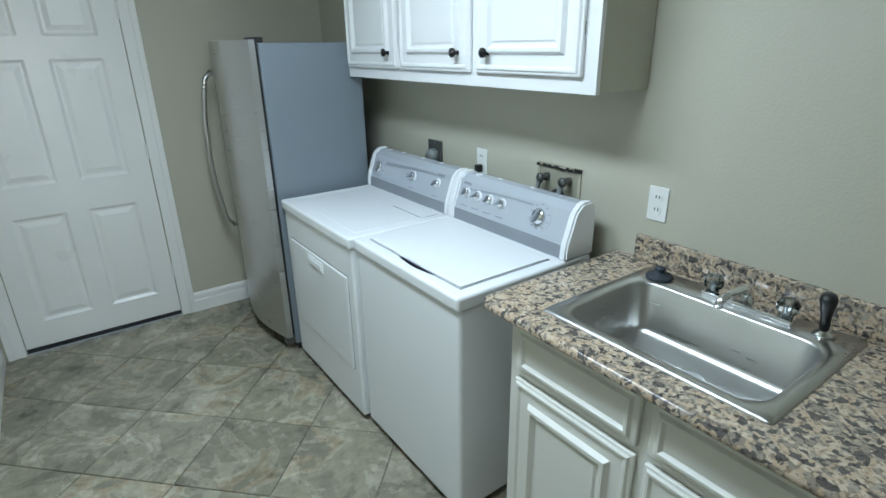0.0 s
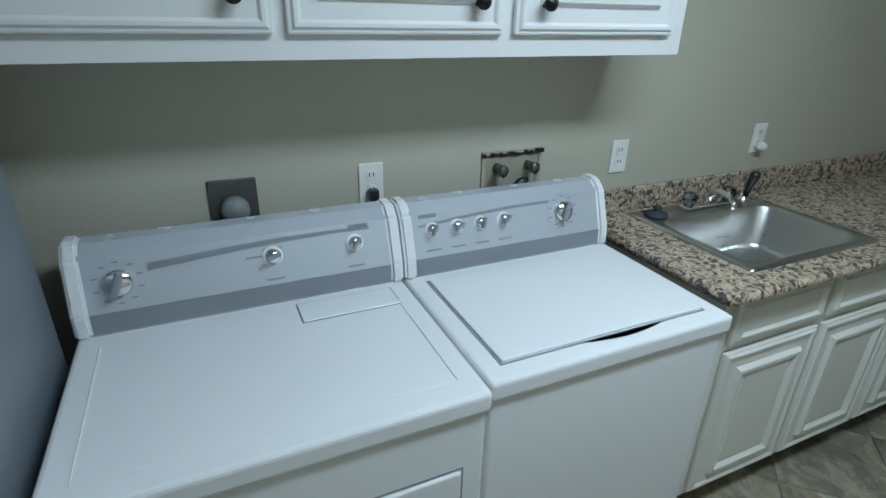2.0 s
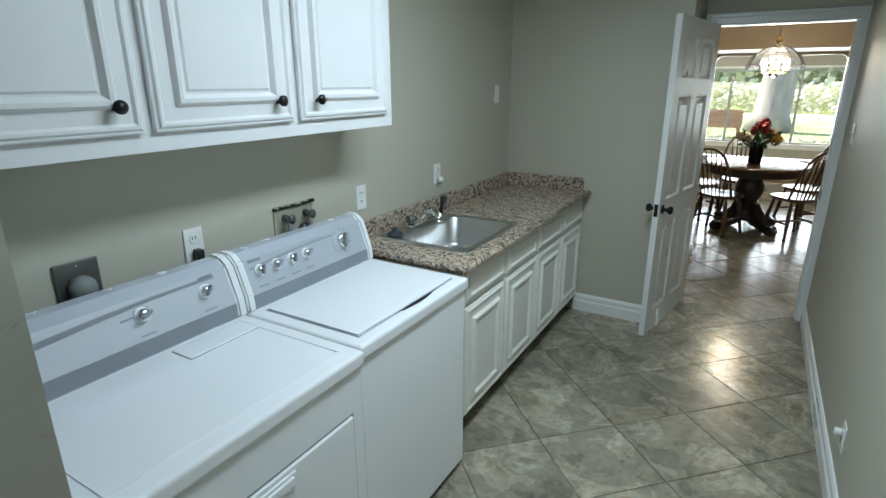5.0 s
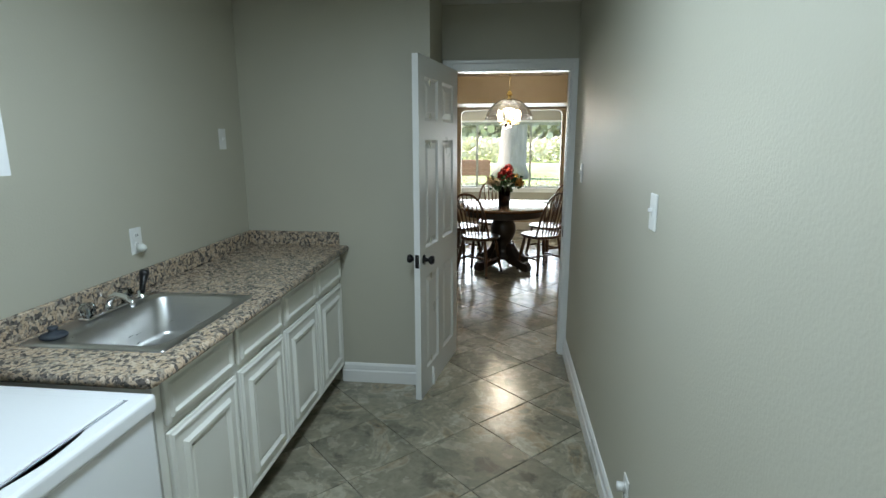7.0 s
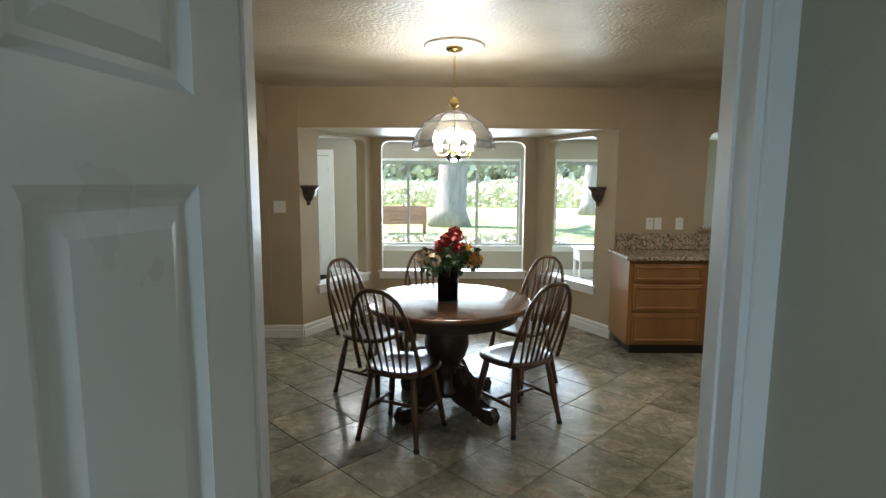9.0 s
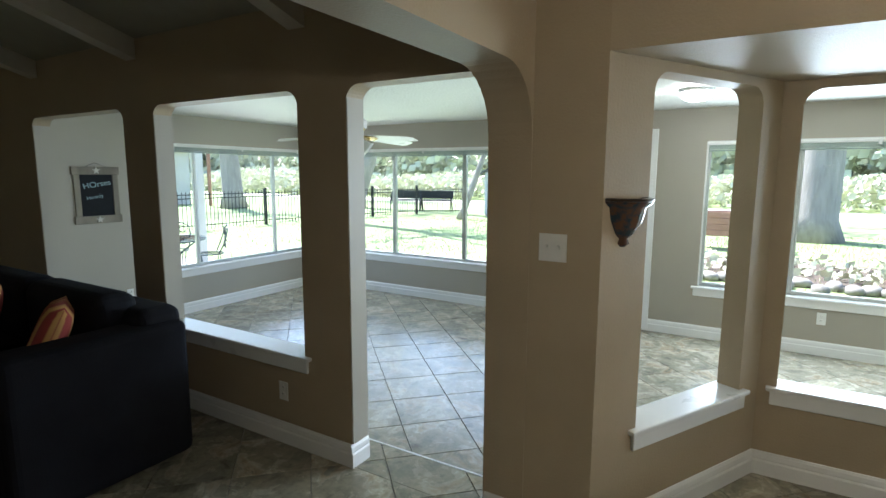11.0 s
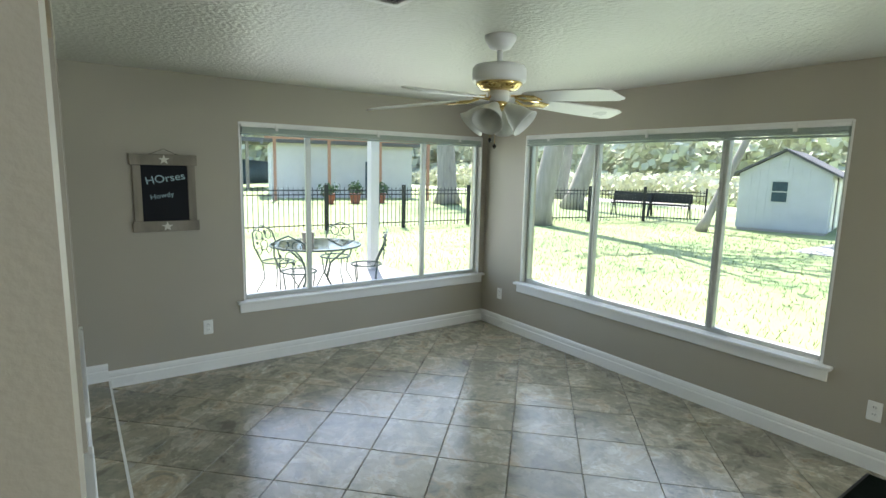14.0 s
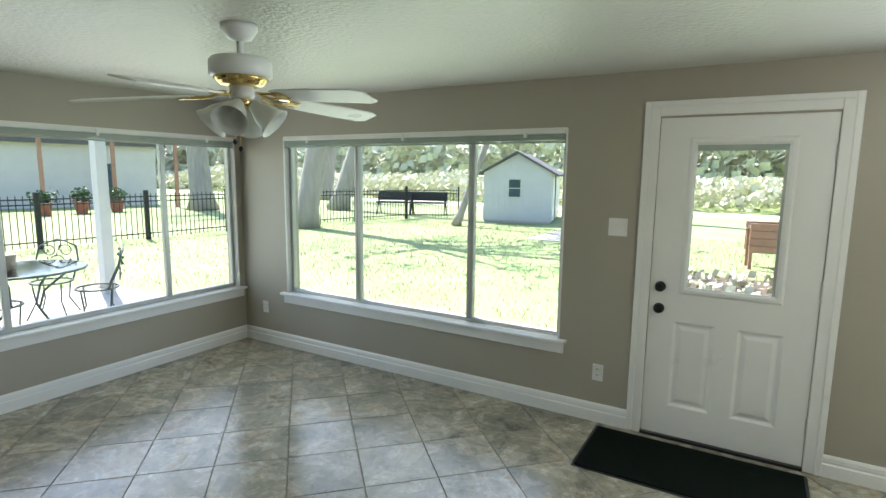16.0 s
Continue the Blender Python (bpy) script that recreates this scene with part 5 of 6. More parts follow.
for r, z in (dome[0], dome[2], dome[4]):
    part("metal_ring", bar([(r * 1.006 * math.cos(i * math.pi / 12), r * 1.006 * math.sin(i * math.pi / 12), z) for i in range(24)], 0.0026, 6, True), M_GREYPLATE, ch)
part("stem", turned([(0.012, 1.72), (0.02, 1.74), (0.035, 1.765), (0.018, 1.79), (0.01, 1.85), (0.01, 2.028)], 16), M_BRASS, ch, "", True)
part("bottom_bowl", turned([(0.001, 1.695), (0.03, 1.698), (0.05, 1.715), (0.055, 1.74), (0.05, 1.742), (0.02, 1.715), (0.001, 1.712)], 20), M_LAMPGLASS, ch, "", True)
for k in range(6):
    a = 2 * math.pi * k / 6 + 0.3
    c, s = math.cos(a), math.sin(a)
    arm = part("arm", bar([(0.02 * c, 0.02 * s, 1.77), (0.06 * c, 0.06 * s, 1.735), (0.11 * c, 0.11 * s, 1.735), (0.13 * c, 0.13 * s, 1.77)], 0.006, 8), M_BRASS, ch, "", True)
    part("candle_socket", turned([(0.014, 1.77), (0.012, 1.82), (0.001, 1.821)], 12, pose(0.13 * c, 0.13 * s, 0)), M_PLATE, arm)
    part("bulb", turned([(0.009, 1.821), (0.017, 1.845), (0.015, 1.868), (0.004, 1.895), (0.001, 1.897)], 12, pose(0.13 * c, 0.13 * s, 0)), M_BULB, arm, "lit candle bulb", True)


def sconce(x, y, ang):
    th = thing("wall_sconce", pose(x, y, 1.47, 0, 0, ang), "small glazed pottery wall pocket with brown and blue pattern", "sconce")
    bm = bmesh.new()
    lathe(bm, [(0.012, -0.15), (0.028, -0.135), (0.02, -0.115), (0.045, -0.095), (0.075, -0.04), (0.085, 0.01), (0.11, 0.03), (0.11, 0.045), (0.095, 0.045), (0.07, 0.0), (0.001, -0.03)], 24)
    bmesh.ops.bisect_plane(bm, geom=bm.verts[:] + bm.edges[:] + bm.faces[:], plane_co=(0, 0.001, 0), plane_no=(0, -1, 0), clear_outer=True)
    part("pocket", bm, M_SCONCE, th, "", True)
    part("rim", bar([(0.108 * math.cos(k * math.pi / 12), 0.003 + 0.106 * math.sin(k * math.pi / 12), 0.043) for k in range(13)], 0.007, 8), M_DARKWOOD, th, "", True)


ca, sa = math.cos(radians(ANG)), math.sin(radians(ANG))
sconce(-0.78 + 0.12 * ca, WY + 0.12 * sa, ANG + 180)
sconce(2.30 - 0.24 * ca, WY + 0.24 * sa, 180 - ANG)
wall_plate("light_switch", pose(-0.977, WY, 1.31, 0, 0, 180), "double", "pale double switch plate on the pier")
wall_plate("outlet", pose(-2.61, WY, 0.325, 0, 0, 180), "outlet", "pale outlet low on the dividing wall")
wall_plate("outlet", pose(0.62, WY + 1.11, 0.3, 0, 0, 180), "outlet", "pale outlet under the bay opening")
for x in (2.64, 2.72, 2.93):
    wall_plate("outlet" if x != 2.72 else "light_switch", pose(x, WY, 1.165, 0, 0, 180), "outlet" if x != 2.72 else "switch", "white plate above the kitchen counter")

# kitchen run
kc = thing("kitchen_cabinet", pose(5.3, 6.36, 0, 0, 0, 180), "honey oak kitchen base cabinets with drawers and doors", "cabinet")
part("body", bx(0.0, 3.02, 0.0, 0.51, 0.1, 0.875), M_HONEY, kc)
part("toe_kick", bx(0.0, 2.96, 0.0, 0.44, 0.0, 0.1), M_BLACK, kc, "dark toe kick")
for z, h in ((0.12, 0.27), (0.415, 0.24), (0.68, 0.16)):
    cab_door(kc, pose(2.36, 0.5105, z), 0.62, h, M_HONEY, None, True)
for i in range(4):
    cab_door(kc, pose(0.1 + 0.56 * i, 0.5105, 0.12), 0.52, 0.535, M_HONEY)
    cab_door(kc, pose(0.1 + 0.56 * i, 0.5105, 0.68), 0.52, 0.16, M_HONEY, None, True)
kt = thing("kitchen_countertop", pose(0, 0, 0), "dark speckled granite kitchen countertop", "countertop")
part("slab", bx(2.24, 5.6, 5.80, WY - 0.002, 0.876, 0.914, 0.012, 3), M_GRANITE, kt)
part("backsplash", bx(2.32, 5.6, WY - 0.024, WY - 0.002, 0.9145, 1.07, 0.002, 1), M_GRANITE, kt)
part("ledge", bx(3.12, 5.2, WY - 0.06, WN + 0.05, 1.105, 1.132, 0.006, 2), M_GRANITE, kt)
bw = thing("glass_bowl", pose(3.95, WY + 0.06, 1.132), "wide shallow teal glass bowl on the ledge", "bowl")
part("bowl", turned([(0.05, 0), (0.055, 0.006), (0.10, 0.06), (0.2, 0.115), (0.205, 0.117), (0.198, 0.12), (0.095, 0.068), (0.04, 0.012), (0.001, 0.01)], 36), M_TEALGLASS, bw, "", True)
rl = thing("recessed_light", pose(3.6, 4.3, 2.455), "round recessed kitchen ceiling light, lit", "ceiling light")
part("trim_ring", turned([(0.1, 0), (0.1, -0.006), (0.08, -0.008), (0.075, 0.0)], 28), M_WHITE, rl)
part("lens", turned([(0.001, -0.003), (0.075, -0.003), (0.075, -0.001), (0.001, -0.001)], 28), M_LEDW, rl, "glowing lens")
ws = thing("wall_shelf", pose(-1.08, 2.72, 1.22, 0, 0, -90), "small black wall shelf holding a glass globe", "shelf")
part("shelf_box", bx(-0.12, 0.12, 0.0, 0.10, -0.08, 0.03, 0.006, 2), M_BLACK, ws)
part("globe", turned([(0.001, 0.03)] + [(0.05 * math.sin(k * math.pi / 10), 0.08 - 0.05 * math.cos(k * math.pi / 10)) for k in range(1, 10)] + [(0.001, 0.13)], 20, pose(0, 0.055, 0)), M_CRYSTAL, ws, "clear glass globe", True)

# ---- living room ----
so = thing("sofa", pose(-4.06, 5.58, 0), "black velvet sofa with a slipcover skirt", "sofa")
part("base", bx(-1.05, 1.05, -0.42, 0.42, 0.02, 0.43, 0.03, 3), M_SOFA, so)
part("backrest", bx(-1.05, 1.05, 0.18, 0.44, 0.3, 0.88, 0.07, 4), M_SOFA, so)
for s in (-1, 1):
    part("arm", bx(min(s * 0.86, s * 1.1), max(s * 0.86, s * 1.1), -0.45, 0.43, 0.02, 0.80, 0.05, 4), M_SOFA, so)
    part("seat_cushion", bx(min(0.01 * s, 0.85 * s), max(0.01 * s, 0.85 * s), -0.43, 0.17, 0.43, 0.57, 0.05, 4), M_SOFA, so)
    part("back_cushion", bx(min(0.01 * s, 0.88 * s), max(0.01 * s, 0.88 * s), 0.06, 0.30, 0.56, 0.96, 0.08, 4), M_SOFA, so)
bm = bmesh.new()
edge = [(-1.09 + 2.18 * i / 60, -0.456 - 0.012 * (i % 2)) for i in range(61)] + [(1.09, -0.448), (-1.09, -0.448)]
lo, hi = [bm.verts.new((x, y, 0.012)) for x, y in edge], [bm.verts.new((x, y, 0.2)) for x, y in edge]
bm.faces.new(lo)
bm.faces.new(hi[::-1])
for i in range(len(edge)):
    j = (i + 1) % len(edge)
    bm.faces.new((lo[i], lo[j], hi[j], hi[i]))
part("skirt", bm, M_SOFA, so, "pleated black skirt")


def cushion(x, y, z, rx, rz):
    th = thing("throw_pillow", pose(x, y, z, rx, 0, rz), "square throw pillow striped red, gold and brown", "pillow", "sofa pillows")
    bm = bmesh.new()
    n = 10
    g = {}
    for sgn in (1, -1):
        for i in range(n + 1):
            for j in range(n + 1):
                u, v = 2 * i / n - 1, 2 * j / n - 1
                t = 0.075 * (max(0, (1 - u ** 4) * (1 - v ** 4))) ** 0.5
                g[sgn, i, j] = bm.verts.new((0.21 * u, sgn * t, 0.21 * v))
        for i in range(n):
            for j in range(n):
                bm.faces.new((g[sgn, i, j], g[sgn, i + 1, j], g[sgn, i + 1, j + 1], g[sgn, i, j + 1]))
    bmesh.ops.remove_doubles(bm, verts=bm.verts[:], dist=0.0005)
    part("cover", bm, M_PILLOW, th, "", True)


cushion(-4.15, 5.42, 0.77, -18, 8)
cushion(-3.40, 5.5, 0.74, -25, -25)
rg = thing("area_rug", pose(0, 0, 0), "floral wool rug in black, red and gold on the tile floor", "rug")
part("field", bx(-4.85, -2.55, 2.9, 5.18, 0.001, 0.009, 0.002, 1), M_RUG, rg)
part("medallion", bx(-4.4, -3.05, 3.4, 4.65, 0.0092, 0.0108), M_RUGGOLD, rg, "gold centre field")
part("medallion_core", bx(-4.0, -3.45, 3.75, 4.3, 0.011, 0.0122), M_RED, rg, "red centre block")
bm = bmesh.new()
for a, b, c, d in cells(-4.9, -2.5, 2.85, 5.23, ((-4.85, -2.55, 2.9, 5.18),)):
    box(bm, a, b, c, d, 0.001, 0.01)
part("binding", bm, M_RUGEDGE, rg, "dark red binding")
pic = thing("wall_picture", pose(-6.598, 5.6, 1.62, 0, 0, -90), "dark tall framed picture on the living room wall", "picture")
part("frame", bx(-0.16, 0.16, 0, 0.03, -0.4, 0.4, 0.006, 2), M_BLACK, pic)
part("canvas", bx(-0.13, 0.13, 0.028, 0.033, -0.37, 0.37), M_TEALWOOD, pic)

# ---- sunroom ----
fn = thing("ceiling_fan", pose(-3.71, 8.32, 2.268) @ Matrix.Scale(1.06, 4), "white five-blade ceiling fan with brass trim and glass shades", "ceiling fan")
part("canopy", turned([(0.075, 0), (0.073, -0.02), (0.05, -0.055), (0.025, -0.065), (0.001, -0.066)], 28), M_WHITE, fn, "", True)
part("downrod", turned([(0.013, -0.06), (0.013, -0.14)], 14), M_WHITE, fn, "", True)
part("motor_housing", turned([(0.03, -0.13), (0.115, -0.135), (0.128, -0.15), (0.128, -0.205), (0.12, -0.212), (0.001, -0.213)], 36), M_WHITE, fn, "", True)
part("brass_vent_ring", turned([(0.11, -0.213), (0.112, -0.22), (0.085, -0.245), (0.06, -0.25), (0.001, -0.251)], 36), M_BRASS, fn, "pierced brass ring", True)
part("switch_housing", turned([(0.05, -0.25), (0.052, -0.29), (0.04, -0.30), (0.001, -0.301)], 24), M_WHITE, fn, "", True)
part("light_fitter", turned([(0.04, -0.30), (0.05, -0.31), (0.03, -0.335), (0.015, -0.35), (0.001, -0.352)], 20), M_BRASS, fn, "", True)
for k in range(5):
    a = 72 * k + 2
    bm = bmesh.new()
    o = [(0.2, -0.045), (0.25, -0.06), (0.42, -0.07), (0.63, -0.072), (0.67, -0.05), (0.67, 0.05), (0.63, 0.072), (0.42, 0.07), (0.25, 0.06), (0.2, 0.045)]
    va, vb = [bm.verts.new((x, y, 0.003)) for x, y in o], [bm.verts.new((x, y, -0.003)) for x, y in o]
    bm.faces.new(va)
    bm.faces.new(vb[::-1])
    for i in range(len(o)):
        bm.faces.new((va[i], va[(i + 1) % len(o)], vb[(i + 1) % len(o)], vb[i]))
    bmesh.ops.transform(bm, matrix=pose(0, 0, -0.28, 0, 0, a) @ pose(0, 0, 0, -12, 4), verts=bm.verts)
    bl = part("blade", bm, M_WHITE, fn)
    bm = bmesh.new()
    for s in (-1, 1):
        tube(bm, [(0.10, 0.012 * s, 0.002), (0.15, 0.035 * s, -0.008), (0.2, 0.03 * s, -0.006), (0.25, 0.018 * s, -0.006)], 0.006, 8)
    box(bm, 0.19, 0.26, -0.03, 0.03, -0.009, -0.004, 0.002, 1)
    bmesh.ops.transform(bm, matrix=pose(0, 0, -0.28, 0, 0, a) @ pose(0, 0, 0, -12, 4), verts=bm.verts)
    part("blade_iron", bm, M_BRASS, bl, "scrolled brass blade iron")
for k in range(4):
    a = 90 * k + 30
    m = pose(0, 0, -0.315, 0, 0, a) @ pose(0.05, 0, 0, 0, 125 - 180, 0)
    sh = part("shade", turned([(0.022, 0.0), (0.03, -0.02), (0.05, -0.06), (0.06, -0.1), (0.075, -0.125), (0.073, -0.126), (0.056, -0.1), (0.044, -0.06), (0.018, -0.004)], 20, pose(0, 0, -0.315, 0, 0, a) @ pose(0.045, 0, -0.005, 0, -48), False), M_FROST, fn, "alabaster glass tulip shade", True)
for x, l in ((0.02, 0.2), (-0.015, 0.17)):
    pc = part("pull_chain", bar([(x, -0.03, -0.3), (x, -0.032, -0.3 - l)], 0.0016, 5), M_BRASS, fn)
    part("pull_bob", turned([(0.001, 0.012), (0.009, 0.004), (0.01, -0.004), (0.001, -0.014)], 12, pose(x, -0.032, -0.31 - l)), M_KNOB, pc, "dark pull bob", True)

cb = thing("chalkboard", pose(WX, 7.093, 1.388, 0, 0, -90) @ Matrix.Diagonal((1, 1, 0.92, 1)), "small chalkboard in a weathered wood frame with two stars", "chalkboard")
part("slate", bx(-0.165, 0.165, 0.004, 0.012, -0.24, 0.22), M_SLATE, cb, "black slate with chalk writing")
part("rail", bx(-0.225, 0.225, 0.002, 0.024, 0.215, 0.30, 0.003, 1), M_WEATHER, cb, "weathered top rail")
part("rail", bx(-0.225, 0.225, 0.002, 0.024, -0.32, -0.235, 0.003, 1), M_WEATHER, cb)
for s in (-1, 1):
    part("stile", bx(min(s * 0.155, s * 0.21), max(s * 0.155, s * 0.21), 0.002, 0.02, -0.235, 0.215, 0.003, 1), M_WEATHER, cb)
for z in (0.26, -0.28):
    bm = bmesh.new()
    prism(bm, [((0.04 if k % 2 == 0 else 0.016) * math.sin(k * math.pi / 5), z + (0.04 if k % 2 == 0 else 0.016) * math.cos(k * math.pi / 5)) for k in range(10)], 0.024, 0.031)
    part("star", bm, M_STAR, cb, "cream wooden star")
part("hanger_wire", bar([(-0.1, 0.012, 0.298), (0, 0.008, 0.345), (0.1, 0.012, 0.298)], 0.002, 6), M_IRON, cb)
for body, z, x, sz in (("HOrses", 0.06, -0.125, 0.085), ("Howdy", -0.06, -0.1, 0.055)):
    cu = bpy.data.curves.new("chalk_writing", "FONT")
    cu.body, cu.size, cu.extrude = body, sz, 0.0004
    ob = new("chalk_writing", cu)
    dg = bpy.context.evaluated_depsgraph_get()
    me = bpy.data.meshes.new_from_object(ob.evaluated_get(dg))
    bpy.data.objects.remove(ob)
    tx = new("chalk_writing", me)
    me.materials.append(M_CHALK)
    tx.parent = cb
    tx.matrix_local = pose(-x, 0.0128, z, 90, 0, 180) @ pose(0, 0, 0, 0, 0, 10)
    tagged(tx, "pale blue handwritten chalk word")

dm = thing("door_mat", pose(-1.885, 9.845, SZ), "dark green-black rectangular mat in front of the outer door", "mat")
bm = bmesh.new()
box(bm, -0.58, 0.58, -0.28, 0.27, 0.001, 0.012, 0.004, 2)
part("mat_surface", bm, M_MAT, dm)
part("border", bx(-0.597, 0.597, -0.295, 0.285, 0.0005, 0.005, 0.002, 1), M_BLACK, dm, "black rubber border")
wall_plate("light_switch", pose(-2.428, NY, 1.295, 0, 0, 180), "double", "white double switch plate beside the outer door")
wall_plate("outlet", pose(-2.506, NY, 0.29, 0, 0, 180), "outlet", "white outlet low beside the outer door")
wall_plate("outlet", pose(-5.768, NY, 0.30, 0, 0, 180), "outlet", "white outlet near the sunroom corner")
wall_plate("outlet", pose(WX, 7.35, 0.30, 0, 0, -90), "outlet", "white outlet under the chalkboard")
wall_plate("outlet", pose(0.3, NY, 0.29, 0, 0, 180), "outlet", "white outlet under the sunroom window")
vt = thing("ceiling_vent", pose(-3.405, 7.555, 2.268) @ Matrix.Diagonal((0.93, 0.82, 1, 1)), "white louvred ceiling air vent", "vent")
bm = bmesh.new()
for a, b, c, d in cells(-0.2, 0.2, -0.13, 0.13, ((-0.165, 0.165, -0.095, 0.095),)):
    box(bm, a, b, c, d, -0.012, 0.0, 0.003, 1)
part("frame", bm, M_PLATE, vt)
# Black sheet gives the unlit duct's shade between the slats.
part("backing", bx(-0.165, 0.165, -0.095, 0.095, -0.002, -0.0005), M_BLACK, vt, "black sheet for the duct's shade behind the slats")
for k in range(9):
    bm = bmesh.new()
    box(bm, -0.165, 0.165, -0.009, 0.009, -0.001, 0.001, 0, 1, pose(0, -0.085 + 0.0212 * k, -0.008, 35))
    part("slat", bm, M_PLATE, vt)
sl = thing("ceiling_light", pose(-0.75, 8.9, 2.268), "round lit flush sunroom ceiling light", "ceiling light")
part("base", turned([(0.13, 0), (0.13, -0.02), (0.12, -0.025), (0.001, -0.025)], 28), M_WHITE, sl, "", True)
part("bowl", turned([(0.12, -0.025), (0.11, -0.06), (0.07, -0.085), (0.001, -0.092)], 28), M_LEDW, sl, "glowing frosted bowl", True)
wt = thing("side_table", pose(2.65, 8.3, SZ), "white painted side table with a drawer in the sunroom", "table")
part("tabletop", bx(-0.25, 0.25, -0.2, 0.2, 0.72, 0.745, 0.005, 2), M_CAB, wt)
part("drawer_box", bx(-0.22, 0.22, -0.17, 0.17, 0.58, 0.72), M_CAB, wt)
part("knob", turned([(0.001, 0), (0.012, 0.01), (0.001, 0.02)], 12, pose(0, -0.17, 0.65, 90)), M_KNOB, wt)
for x in (-0.2, 0.2):
    for y in (-0.15, 0.15):
        part("leg", bar([(x, y, 0.58), (x, y, 0.3), (x * 1.08, y * 1.08, 0)], [0.02, 0.018, 0.014], 10), M_CAB, wt, "", True)
# pale lining of the passage
bm = bmesh.new()
box(bm, -2.087, -2.079, WY + 0.004, WN + 0.004, 0.13, 2.0)
box(bm, -1.278, -1.27, WY + 0.004, WN + 0.004, 0.0, 2.0)
for a, b, c, d in HOLES[:2]:
    box(bm, a - 0.002, a + 0.006, WY + 0.004, WN + 0.004, 0.575, 2.0)
    box(bm, b - 0.006, b + 0.002, WY + 0.004, WN + 0.004, 0.575, 2.0)
structure("passage_lining", bm, M_GREIGE, "greige painted sides of the passage", "wall")

# ---- outdoors ----
G = -0.2
bm = bmesh.new()
n = 60
gv = {}
for i in range(n + 1):
    for j in range(n + 1):
        x, y = -900 + 1800 * i / n, -700 + 1800 * j / n
        gv[i, j] = bm.verts.new((x, y, G - 0.01))
for i in range(n):
    for j in range(n):
        bm.faces.new((gv[i, j], gv[i + 1, j], gv[i + 1, j + 1], gv[i, j + 1]))
structure("ground", bm, M_GRASS, "wide mown lawn reaching the horizon", "ground")
np.random.seed(3)
nb = 26000
bx_, by_ = np.random.uniform(-16, 6, nb), np.random.uniform(10.6, 24, nb)
verts, faces = [], []
for i in range(nb):
    a, hgt = np.random.uniform(0, 6.28), np.random.uniform(0.03, 0.075)
    dx, dy, lx, ly = 0.006 * math.cos(a), 0.006 * math.sin(a), 0.03 * math.cos(a * 3.1), 0.03 * math.sin(a * 3.1)
    o = len(verts)
    verts += [(bx_[i] - dx, by_[i] - dy, G - 0.01), (bx_[i] + dx, by_[i] + dy, G - 0.01), (bx_[i] + lx, by_[i] + ly, G + hgt)]
    faces.append((o, o + 1, o + 2))
me = bpy.data.meshes.new("grass_blades")
me.from_pydata(verts, [], faces)
me.materials.append(M_GRASS)
tagged(new("grass_blades", me), "short green lawn grass", "grass", "", "stuff")
structure("patio", bx(-10.6, -6.25, 5.0, 11.1, G - 0.009, G + 0.03), M_CONC, "pale concrete patio slab", "pavement")
structure("garden_path", bx(-7.2, -5.0, 20.8, 24.4, G - 0.009, G + 0.004), M_CONC, "pale curved garden path", "pavement")
structure("shore_road", bx(-80, 40, 33.5, 36.5, G - 0.009, G + 0.005), M_CONC, "pale strip of sand and road by the water", "road")


def tree(x, y, h, r, lean, crown_r, seed, bare=0.45, leaves=1800):
    random.seed(seed)
    th = thing("tree", pose(x, y, G - 0.01), "tall tree with grey-brown trunk and thin spring foliage", "tree", "garden trees")
    top = Vector((lean, lean * 0.4, h * bare))
    part("trunk", bar([(0, 0, 0), (lean * 0.15, 0, h * bare * 0.12), (lean * 0.5, lean * 0.2, h * bare * 0.5), top, (lean * 1.3, lean * 0.6, h * 0.85)], [r * 1.5, r * 1.05, r * 0.9, r * 0.7, r * 0.15], 12), M_BARK, th, "", True)
    tips = []
    bm = bmesh.new()
    for k in range(9):
        a = random.random() * 6.28
        b = top.lerp(Vector((lean * 1.3, lean * 0.6, h * 0.85)), random.random() * 0.8)
        e = b + Vector((math.cos(a) * crown_r * 0.8, math.sin(a) * crown_r * 0.8, h * (0.08 + 0.2 * random.random())))
        md = b.lerp(e, 0.5) + Vector((0, 0, 0.3))
        tube(bm, [b, md, e], [r * 0.4, r * 0.22, r * 0.06], 6)
        tips += [md, e, b.lerp(e, 0.8)]
    part("limbs", bm, M_BARK, th, "", True)
    bm = bmesh.new()
    for _ in range(leaves):
        c = random.choice(tips) + Vector((random.gauss(0, 1), random.gauss(0, 1), random.gauss(0, 0.8))) * crown_r * 0.28
        q = 0.04 + 0.07 * random.random()
        d = Vector((random.gauss(0, 1), random.gauss(0, 1), random.gauss(0, 1))).normalized()
        t = d.orthogonal() * q
        s = d.cross(t)
        bm.faces.new([bm.verts.new(c + v) for v in (-t, s * 0.6, t, -s * 0.6)])
    part("crown", bm, M_CROWN, th)
    return th


for a in ((0.9, 22.5, 12, 0.62, 0.3, 3.6, 1), (-19.2, 26.5, 12, 0.42, 1.6, 3.4, 2), (-10.7, 23.0, 8, 0.13, 1.2, 2.0, 4), (-24, 22.5, 12, 0.5, -0.3, 3.5, 5), (-4.5, 29, 11, 0.35, 0.5, 3.3, 6), (8.5, 30, 12, 0.4, 0.4, 3.5, 7), (-26, 33, 12, 0.4, 0.6, 3.6, 8), (-14.5, 19.5, 13, 0.35, 1.0, 3.8, 12)):
    tree(*a)
random.seed(21)


